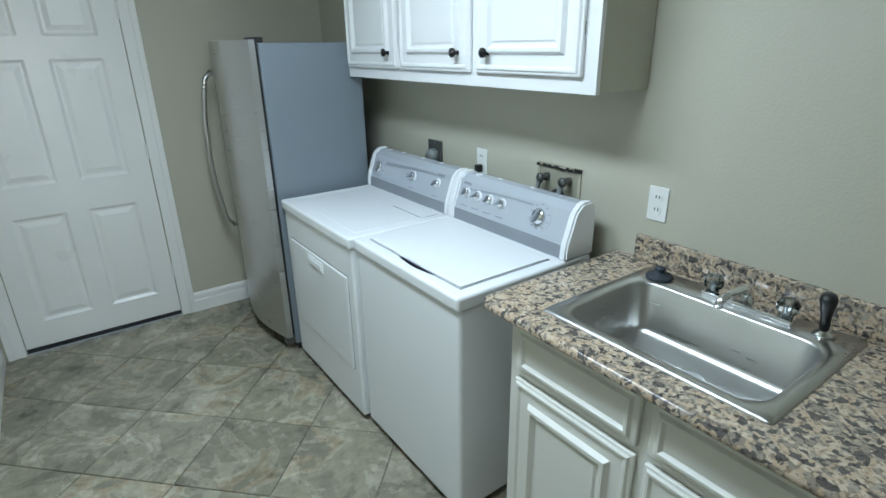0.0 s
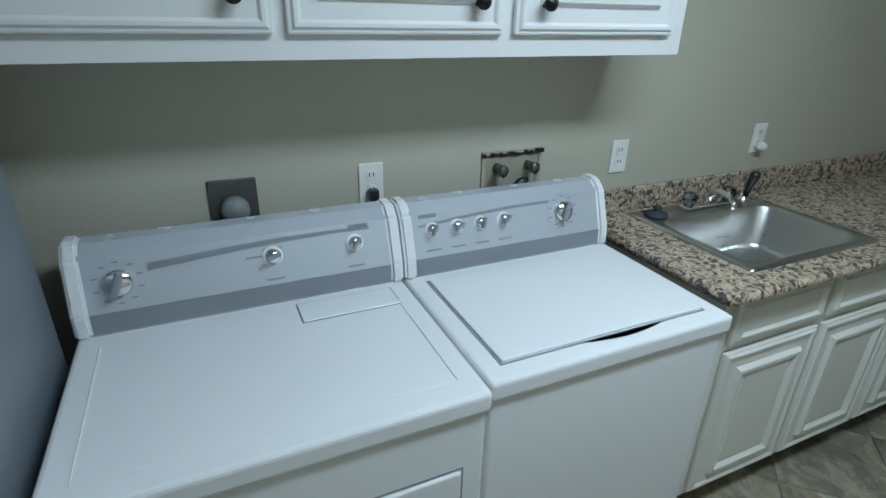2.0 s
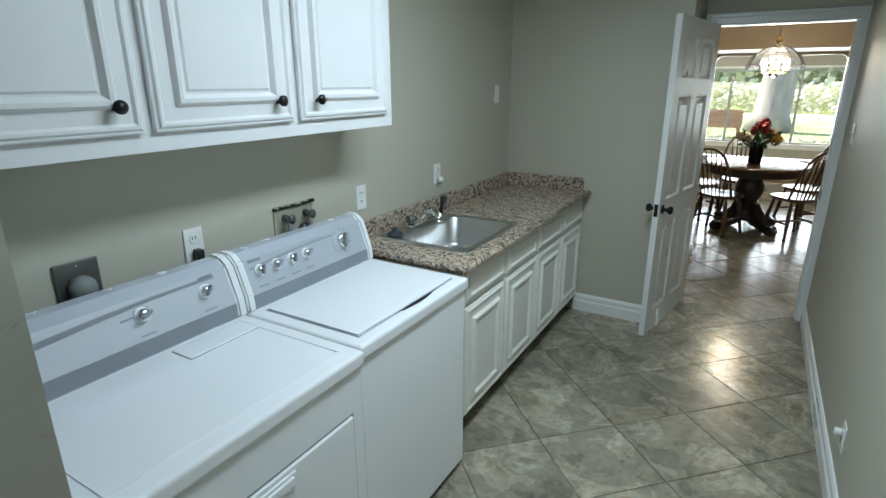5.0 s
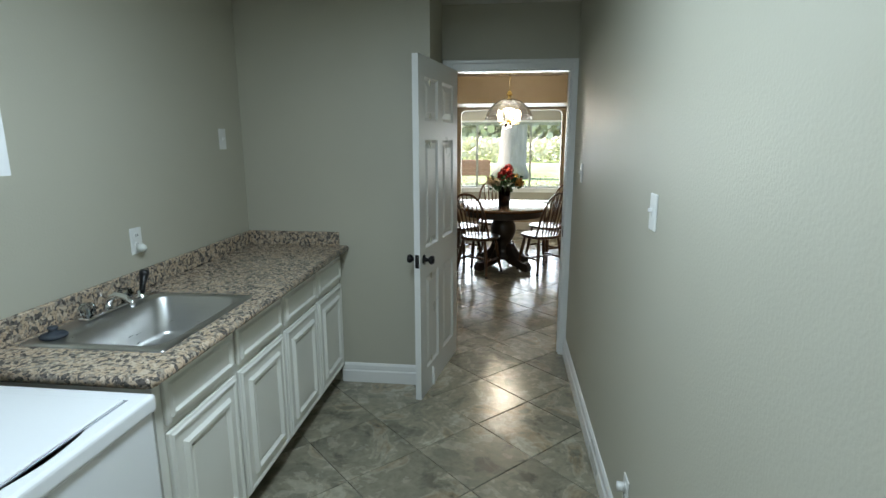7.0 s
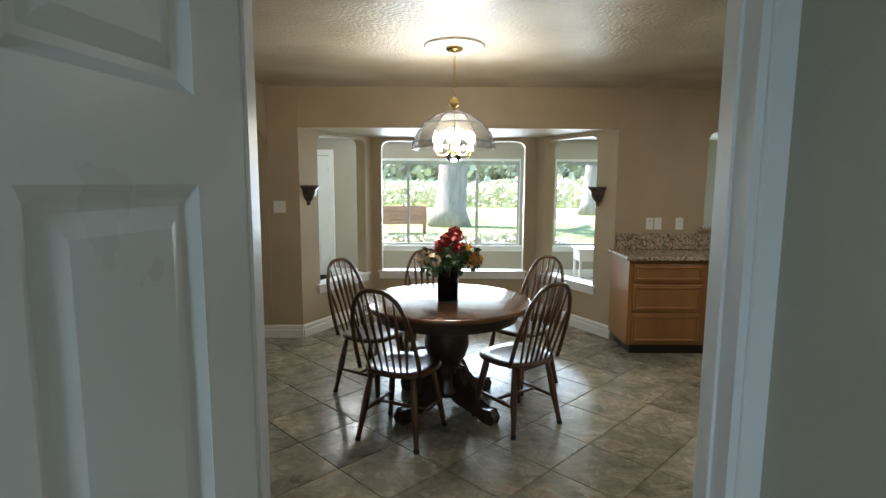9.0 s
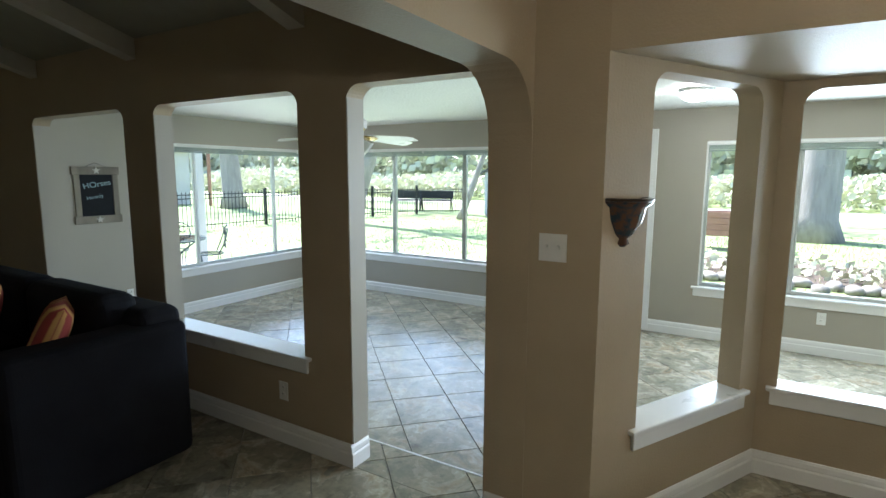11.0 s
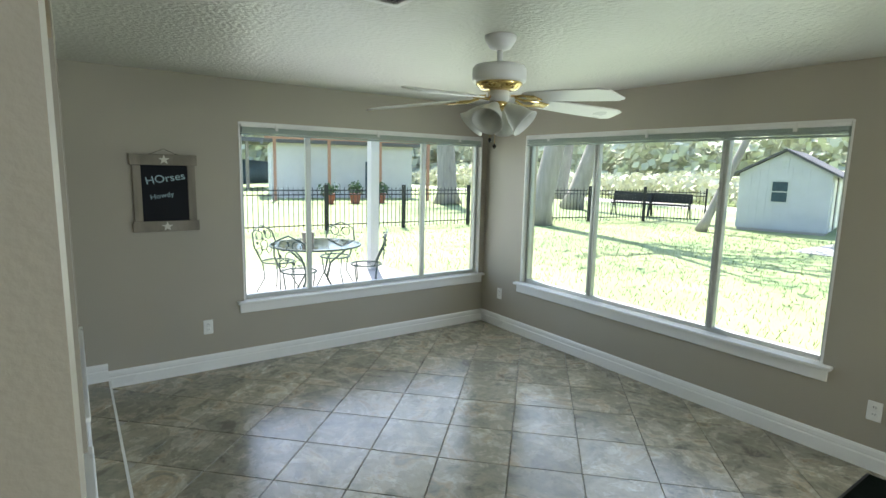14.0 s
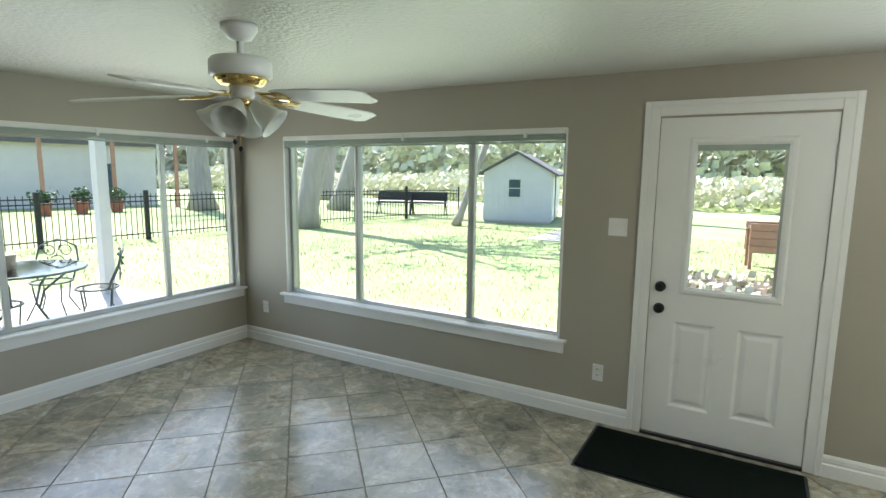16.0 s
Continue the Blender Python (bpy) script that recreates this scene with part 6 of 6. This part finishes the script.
def brush(name, x0, x1, y0, y1, h0, h1, count, q, label, material):
    verts, faces = [], []
    for _ in range(count):
        x, y = random.uniform(x0, x1), random.uniform(y0, y1)
        hh = h0 + (h1 - h0) * (0.55 + 0.45 * noise.noise(Vector((x * 0.11, y * 0.11, 3.0)))) * random.random() ** 0.6
        c = Vector((x, y, G + hh))
        d = Vector((random.gauss(0, 1), random.gauss(0, 1), random.gauss(0, 1))).normalized()
        t = d.orthogonal() * q * (0.5 + random.random())
        s = d.cross(t)
        o = len(verts)
        verts += [tuple(c + v) for v in (-t, s * 0.7, t, -s * 0.7)]
        faces.append((o, o + 1, o + 2, o + 3))
    me = bpy.data.meshes.new(name)
    me.from_pydata(verts, [], faces)
    me.materials.append(material)
    tagged(new(name, me), label, "bushes", "", "stuff")


# Paleness of brush and woods stands in for haze over the distance.
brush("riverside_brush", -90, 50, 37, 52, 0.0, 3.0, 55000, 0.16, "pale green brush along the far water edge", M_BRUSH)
brush("far_woods", -150, 90, 62, 95, 0.0, 13, 90000, 0.42, "far woods with haze put into their colour", M_WOODS)
brush("far_woods", -95, -55, -20, 62, 0.0, 12, 50000, 0.4, "far woods beside the neighbours with haze put into their colour", M_WOODS)


def fence(x0, y0, x1, y1, n):
    """A black iron picket fence panel."""
    L = math.hypot(x1 - x0, y1 - y0)
    th = thing("iron_fence", pose(x0, y0, G - 0.01, 0, 0, math.degrees(math.atan2(y1 - y0, x1 - x0))), "black iron picket fence panel along the lawn", "fence", "garden fence panels")
    for x in (0.0, L - 0.06):
        part("post", bx(x, x + 0.06, -0.03, 0.03, 0, 1.3, 0.006, 1), M_IRON, th)
    for z in (0.15, 1.0, 1.12):
        part("rail", bx(0.06, L - 0.06, -0.012, 0.012, z, z + 0.03), M_IRON, th)
    for k in range(n):
        x = 0.06 + (L - 0.12) * (k + 0.5) / n
        part("picket", bx(x - 0.008, x + 0.008, -0.008, 0.008, 0.04, 1.22), M_IRON, th)


pts = [(-15.9, 7.6), (-15.8, 10.0), (-15.7, 12.4), (-15.5, 14.8), (-15.4, 17.2), (-15.0, 19.6), (-14.4, 22.0), (-13.7, 24.3), (-12.0, 25.6)]
for a, b in zip(pts, pts[1:]):
    fence(*a, *b, 17)

# shed
SA = 14
sd = thing("garden_shed", pose(-9.6, 26.2, G - 0.01, 0, 0, SA) @ Matrix.Scale(0.82, 4), "pale sided garden shed with a grey gable roof", "shed")
bm = bmesh.new()
prism(bm, [(-1.55, 0.1), (1.55, 0.1), (1.55, 2.3), (0, 3.15), (-1.55, 2.3)], -1.2, 3.6)
part("wall", bm, M_SIDING, sd, "pale vertical siding")
part("foundation", bx(-1.5, 1.5, -1.15, 3.5, 0.0, 0.1), M_CONC, sd)
bm = bmesh.new()
for k in range(11):
    x = -1.4 + 0.28 * k
    box(bm, x - 0.008, x + 0.008, -1.212, -1.199, 0.12, 2.3 + 0.85 * (1 - abs(x) / 1.55) - 0.04)
part("battens", bm, M_SIDING, sd)
for s in (-1, 1):
    bm = bmesh.new()
    prism(bm, [(0, 3.18), (s * 1.85, 2.16), (s * 1.85, 2.24), (0, 3.27)], -1.45, 3.8)
    part("roof", bm, M_SHINGLE, sd, "grey shingle roof slope")
wi = part("window", bx(-0.42, 0.22, -1.235, -1.2, 1.15, 2.05), M_ALU, sd, "small dark double-hung window")
part("pane", bx(-0.36, 0.16, -1.242, -1.236, 1.62, 1.99), M_TEALWOOD, wi)
part("pane", bx(-0.36, 0.16, -1.242, -1.236, 1.21, 1.58), M_TEALWOOD, wi)
part("gable_vent", bx(-0.12, 0.12, -1.222, -1.2, 2.5, 2.82), M_ALU, sd, "grey gable vent")
for y in (-0.6, 1.3, 2.4):
    part("side_door", bx(1.551, 1.585, y, y + 0.85, 0.12, 2.1, 0.006, 1), M_WHITE, sd, "pale side door")
part("side_trim", bx(1.551, 1.60, 0.45, 0.6, 0.12, 2.2), M_GREYPLATE, sd, "dark corner board")
# swing bench and smoker silhouettes by the fence, both given the bench shape
for x, y in ((-15.6, 26.2), (-14.2, 26.8)):
    bb = thing("garden_bench", pose(x, y, G - 0.01, 0, 0, 20), "dark bench shape beyond the fence, for swing bench and smoker", "bench", "garden benches")
    part("seat", bx(-0.8, 0.8, -0.25, 0.25, 0.5, 0.56, 0.01, 1), M_IRON, bb)
    part("backrest", bx(-0.8, 0.8, 0.2, 0.26, 0.6, 1.0, 0.01, 1), M_IRON, bb)
    for s in (-1, 1):
        part("leg", bar([(s * 0.75, -0.3, 0), (s * 0.75, 0, 0.9), (s * 0.75, 0.3, 0)], 0.03, 6), M_IRON, bb)
# neighbour's building and pergola beyond the patio fence
nh = thing("neighbour_building", pose(-30, 19.5, G - 0.01, 0, 0, 75), "pale tan outbuilding with a timber pergola beyond the fence", "building")
part("wall", bx(-4, 4, 0, 5, 0, 3.0), M_SIDING, nh)
part("roof", bx(-4.4, 4.4, -0.4, 5.4, 3.0, 3.2), M_SHINGLE, nh)
part("door", bx(1.2, 2.1, -0.04, 0.0, 0, 2.1), M_TEALWOOD, nh, "dark door")
for k in range(4):
    part("pergola_post", bx(-4 + 2.7 * k, -3.85 + 2.7 * k, -2.6, -2.45, 0, 3.1), M_REDWOOD, nh)
for z in (3.1,):
    part("pergola_beam", bx(-4.4, 4.6, -2.62, -2.43, z, z + 0.18), M_REDWOOD, nh)
dk = thing("boat_dock", pose(-44, 17, G - 0.01), "far covered boat dock with a dark boat", "dock")
part("roof", bx(-3, 3, -5, 5, 3.4, 3.7), M_SHINGLE, dk)
for x in (-2.8, 2.6):
    for y in (-4.8, 0, 4.6):
        part("post", bx(x, x + 0.2, y, y + 0.2, 0, 3.4), M_WEATHER, dk)
part("boat", turned([(0.1, -4), (0.8, -3), (1.0, 0), (0.9, 3), (0.3, 4)], 14, pose(0, 0, 1.2, 90)), M_TEALWOOD, dk, "dark boat hull", True)
random.seed(8)
for x, y in ((-26.3, 16.65), (-26.3, 18.0), (-26.3, 19.4)):
    po = thing("flower_pot", pose(x + 0.8, y, G - 0.01) @ Matrix.Scale(1.4, 4), "terracotta pot with a green plant beyond the fence", "pot", "garden pots")
    part("pot", turned([(0.14, 0), (0.2, 0.32), (0.22, 0.34), (0.2, 0.36), (0.17, 0.34), (0.001, 0.33)], 18), M_TERRA, po)
    bm = bmesh.new()
    for _ in range(60):
        petals(bm, (random.gauss(0, 0.12), random.gauss(0, 0.12), 0.5 + random.gauss(0, 0.1)), 0.06, 3, size=1.2)
    part("plant", bm, M_LEAF, po)
# raised cedar planter, rocks and shrubs before the outer door
pb = thing("raised_planter", pose(-0.85, 19.2, G - 0.01, 0, 0, 8), "raised cedar board planter on the lawn", "planter")
for k in range(4):
    part("board", bx(-0.9, 0.9, -0.32, -0.28, 0.34 + 0.15 * k, 0.48 + 0.15 * k, 0.004, 1), M_REDWOOD, pb)
    part("board", bx(-0.9, 0.9, 0.28, 0.32, 0.34 + 0.15 * k, 0.48 + 0.15 * k, 0.004, 1), M_REDWOOD, pb)
for x in (-0.88, 0.82):
    for y in (-0.27, 0.21):
        part("leg", bx(x, x + 0.06, y, y + 0.06, 0, 0.93), M_REDWOOD, pb)
part("soil", bx(-0.88, 0.88, -0.28, 0.28, 0.8, 0.86), M_SOIL, pb)
structure("flower_bed", bx(-3.2, 4.2, 14.6, 17.4, G - 0.009, G + 0.02), M_SOIL, "dark garden bed soil", "ground")
random.seed(31)
for k in range(34):
    x, y = -3.2 + 7.4 * k / 33, 14.5 + random.gauss(0, 0.12)
    bm = bmesh.new()
    bmesh.ops.create_icosphere(bm, subdivisions=2, radius=1)
    for v in bm.verts:
        v.co = v.co * (1 + 0.3 * noise.noise(v.co * 1.7 + Vector((k, 0, 0))))
        v.co = Vector((v.co.x * 0.17, v.co.y * 0.13, v.co.z * 0.1 + 0.05))
    r = thing("border_rock", pose(x, y, G, 0, 0, random.random() * 360), "pale rounded rock edging the flower bed", "rock", "bed edging rocks")
    part("stone", bm, M_ROCK, r, "", True)
brush("bed_shrubs", -3, 4, 14.9, 17.2, 0.0, 0.32, 700, 0.06, "low green shrubs in the flower bed", M_BRUSH)

# patio set
pt = thing("patio_table", pose(-8.42, 9.2, G + 0.03), "round verdigris iron patio table with a glass top", "table")
part("rim", bar([(0.6 * math.cos(k * math.pi / 18), 0.6 * math.sin(k * math.pi / 18), 0.72) for k in range(36)], 0.014, 8, True), M_VERDI, pt, "", True)
gp = part("glass_top", turned([(0.001, 0.722), (0.59, 0.722), (0.59, 0.73), (0.001, 0.73)], 36), M_CRYSTAL, pt)
for k in range(4):
    a = k * math.pi / 2 + 0.5
    c, s = math.cos(a), math.sin(a)
    part("leg", bar([(0.52 * c, 0.52 * s, 0.71), (0.25 * c, 0.25 * s, 0.5), (0.18 * c, 0.18 * s, 0.3), (0.35 * c, 0.35 * s, 0.05), (0.42 * c, 0.42 * s, 0.0)], 0.013, 8), M_VERDI, pt, "", True)
pot = thing("table_pot", pose(-8.5, 9.12, G + 0.76), "small tan pot standing on the patio table", "pot")
part("pot", turned([(0.07, 0), (0.09, 0.15), (0.085, 0.155), (0.001, 0.15)], 18), M_WEATHER, pot, "", True)


def patio_chair(m):
    th = thing("patio_chair", m, "verdigris wrought iron patio chair with a scrolled leaf back", "chair", "patio chairs")
    part("seat_ring", bar([(0.22 * math.cos(k * math.pi / 10), 0.22 * math.sin(k * math.pi / 10), 0.43) for k in range(20)], 0.011, 8, True), M_VERDI, th, "", True)
    bm = bmesh.new()
    for k in range(6):
        x = -0.18 + 0.072 * k
        yy = math.sqrt(0.22 ** 2 - x * x)
        tube(bm, [(x, -yy, 0.43), (x, yy, 0.43)], 0.004, 5)
    part("seat_mesh", bm, M_VERDI, th)
    for sx in (-1, 1):
        for sy in (-1, 1):
            part("leg", bar([(0.15 * sx, 0.15 * sy, 0.43), (0.13 * sx, 0.13 * sy, 0.2), (0.21 * sx, 0.21 * sy, 0.0)], 0.01, 6), M_VERDI, th, "", True)
    part("back_hoop", bar([(-0.19, -0.12, 0.43), (-0.23, -0.22, 0.65), (-0.2, -0.27, 0.83), (-0.1, -0.29, 0.88), (0, -0.29, 0.92), (0.1, -0.29, 0.88), (0.2, -0.27, 0.83), (0.23, -0.22, 0.65), (0.19, -0.12, 0.43)], 0.011, 8), M_VERDI, th, "", True)
    for cx, cz, r in ((-0.09, 0.78, 0.075), (0.09, 0.78, 0.075), (0, 0.64, 0.085), (-0.1, 0.56, 0.06), (0.1, 0.56, 0.06)):
        part("scroll", bar([(cx + r * math.cos(t) * (1 - 0.05 * t), -0.24 - 0.04 * (cz - 0.6), cz + r * math.sin(t) * (1 - 0.05 * t)) for t in [i * 0.5 for i in range(14)]], 0.006, 6), M_VERDI, th, "", True)
    bm = bmesh.new()
    random.seed(2)
    for k in range(14):
        petals(bm, (random.uniform(-0.16, 0.16), -0.25, random.uniform(0.5, 0.85)), 0.02, 1, size=1.8)
    part("leaf_ornament", bm, M_VERDI, th)
    return th


pc0 = patio_chair(pose(-8.98, 8.86, G + 0.03, 0, 0, -57))
for x, y, a in ((-8.13, 8.86, 45), (-9.02, 9.74, -133), (-8.22, 9.86, 150)):
    copy_thing(pc0, pose(x, y, G + 0.03, 0, 0, a))
structure("patio_post", bx(-9.85, -9.7, 10.7, 10.85, G, 2.6), M_SIDING, "pale patio roof post", "post")


# ---- floors, tile by tile ----
def clip(poly, keep):
    """Cut a polygon by half planes (nx, ny, d): keeps nx*x + ny*y <= d."""
    for nx, ny, d in keep:
        out = []
        for i, p in enumerate(poly):
            q = poly[(i + 1) % len(poly)]
            a, b = nx * p[0] + ny * p[1] - d, nx * q[0] + ny * q[1] - d
            if a <= 0:
                out.append(p)
            if (a < 0) != (b < 0) and abs(a - b) > 1e-9:
                k = a / (a - b)
                out.append((p[0] + (q[0] - p[0]) * k, p[1] + (q[1] - p[1]) * k))
        poly = out
        if len(poly) < 3:
            return []
    return poly


def tile_mesh(poly, t=0.011, e=0.0025):
    cx, cy = sum(p[0] for p in poly) / len(poly), sum(p[1] for p in poly) / len(poly)
    me = bpy.data.meshes.new("tile")
    n = len(poly)
    sh = [(cx + (x - cx) * (1 - e / max(0.03, math.hypot(x - cx, y - cy))), cy + (y - cy) * (1 - e / max(0.03, math.hypot(x - cx, y - cy)))) for x, y in poly]
    vs = [(x, y, -t) for x, y in poly] + [(x, y, -e) for x, y in poly] + [(x, y, 0) for x, y in sh]
    fs = [tuple(range(2 * n, 3 * n))]
    for k in range(n):
        j = (k + 1) % n
        fs += [(k, j, n + j, n + k), (n + k, n + j, 2 * n + j, 2 * n + k)]
    me.from_pydata(vs, [], fs)
    me.materials.append(M_TILE)
    return me


def tiled(name, label, keep, x0, x1, y0, y1, z, ox, oy, slab, limit=300, pick=None):
    """A tiled floor: diagonal square tiles, the pieces kept inside half planes, over a slab of grout."""
    fl = structure(name, slab, M_GROUT, label, "floor")
    h, g = 0.29, 0.0032
    whole = tile_mesh([(h - g, 0), (0, h - g), (-h + g, 0), (0, -h + g)])
    rest, count = [], 0
    for i in range(math.floor((x0 - ox) / h) - 1, math.ceil((x1 - ox) / h) + 2):
        for j in range(math.floor((y0 - oy) / h) - 1, math.ceil((y1 - oy) / h) + 2):
            if (i + j) % 2 == 0:
                continue
            cx, cy = ox + i * h, oy + j * h
            full = [(cx + h - g, cy), (cx, cy + h - g), (cx - h + g, cy), (cx, cy - h + g)]
            p = clip(full, keep)
            if not p:
                continue
            area = 0.5 * abs(sum(a[0] * b[1] - b[0] * a[1] for a, b in zip(p, p[1:] + p[:1])))
            if area < 0.003:
                continue
            near = pick is None or pick(cx, cy)
            me = whole if abs(area - 2 * (h - g) ** 2) < 1e-4 else tile_mesh([(x - cx, y - cy) for x, y in p])
            if near and count < limit:
                ob = new("tile", me)
                ob.parent = fl
                ob.location = (cx, cy, z)
                count += 1
            else:
                rest.append((me, cx, cy))
    if rest:
        vs, fs = [], []
        for me, cx, cy in rest:
            o = len(vs)
            vs += [(v.co.x + cx, v.co.y + cy, v.co.z + z) for v in me.vertices]
            fs += [tuple(o + q for q in f.vertices) for f in me.polygons]
        me = bpy.data.meshes.new("far_tiles")
        me.from_pydata(vs, [], fs)
        me.materials.append(M_TILE)
        ob = tagged(new("far_tiles", me), "", "", "", "stuff")
        ob.parent = fl
    return fl


def rect(x0, x1, y0, y1):
    return [(1, 0, x1), (-1, 0, -x0), (0, 1, y1), (0, -1, -y0)]


OX, OY = -1.11, 5.65
GZ = 0.0075
tiled("floor_laundry", "diagonal slate-look ceramic tile floor of the laundry", rect(LX, RX, BY, DD), LX, RX, BY, DD, 0, 0.82, 0.641, bx(LX - T, RX + T, BY - T, DD, -0.05, -GZ))
tiled("floor_dining", "diagonal slate-look ceramic tile floor of the dining room", rect(-1.28, 5.7, DD, WY), -1.28, 5.7, DD, WY, 0, OX, OY, bx(-1.28, 5.7, DD, WY, -0.05, -GZ), 300, lambda x, y: x < 3.4)
tiled("floor_living", "diagonal slate-look ceramic tile floor of the living room", rect(-6.6, -1.28, DD, WY), -6.6, -1.28, DD, WY, 0, OX, OY, bx(-6.6, -1.28, DD, WY, -0.05, -GZ), 300, lambda x, y: x > -4.2 and y > 3.4)
bayk = [(0, 1, WY + 1.11), (0, -1, -WY), (-1.11, 0.58, 0.78 * 1.11 + 0.58 * WY), (1.11, 0.58, 2.30 * 1.11 + 0.58 * WY)]
bs = bmesh.new()
prism(bs, [(-0.78, 0), (2.30, 0), (1.72, 1.11), (-0.2, 1.11)], 0, 0.03)
bmesh.ops.transform(bs, matrix=Matrix(((1, 0, 0, 0), (0, 0, 1, WY), (0, 1, 0, -GZ - 0.03), (0, 0, 0, 1))), verts=bs.verts)
bmesh.ops.transform(bs, matrix=Matrix(((1, 0, 0, 0), (0, 1, 0, 0), (0, 0, 1, 0), (0, 0, 0, 1))), verts=bs.verts)
tiled("floor_bay", "diagonal slate-look ceramic tile floor of the bay", bayk, -0.8, 2.3, WY, WY + 1.11, 0, OX, OY, bs)
tiled("floor_step", "raised strip of slate-look tile at the sunroom edge", rect(WX, -0.8, WY, 6.65), WX, -0.8, WY, 6.65, 0, OX, OY, bx(WX, -0.8, WY, 6.65, -0.05, -GZ))
structure("step_nosing", bx(WX, -0.85, 6.646, 6.66, SZ, 0.002), M_PLATE, "pale metal edging of the shallow step", "trim")
tiled("floor_sunroom", "diagonal slate-look ceramic tile floor of the sunroom", rect(WX, 7.6, 6.66, NY), WX, 7.6, 6.66, NY, SZ, -3.95, 8.745, bx(WX - 0.1, 7.6, 6.66, NY + 0.05, SZ - 0.05, SZ - GZ), 300, lambda x, y: x < 1.0)
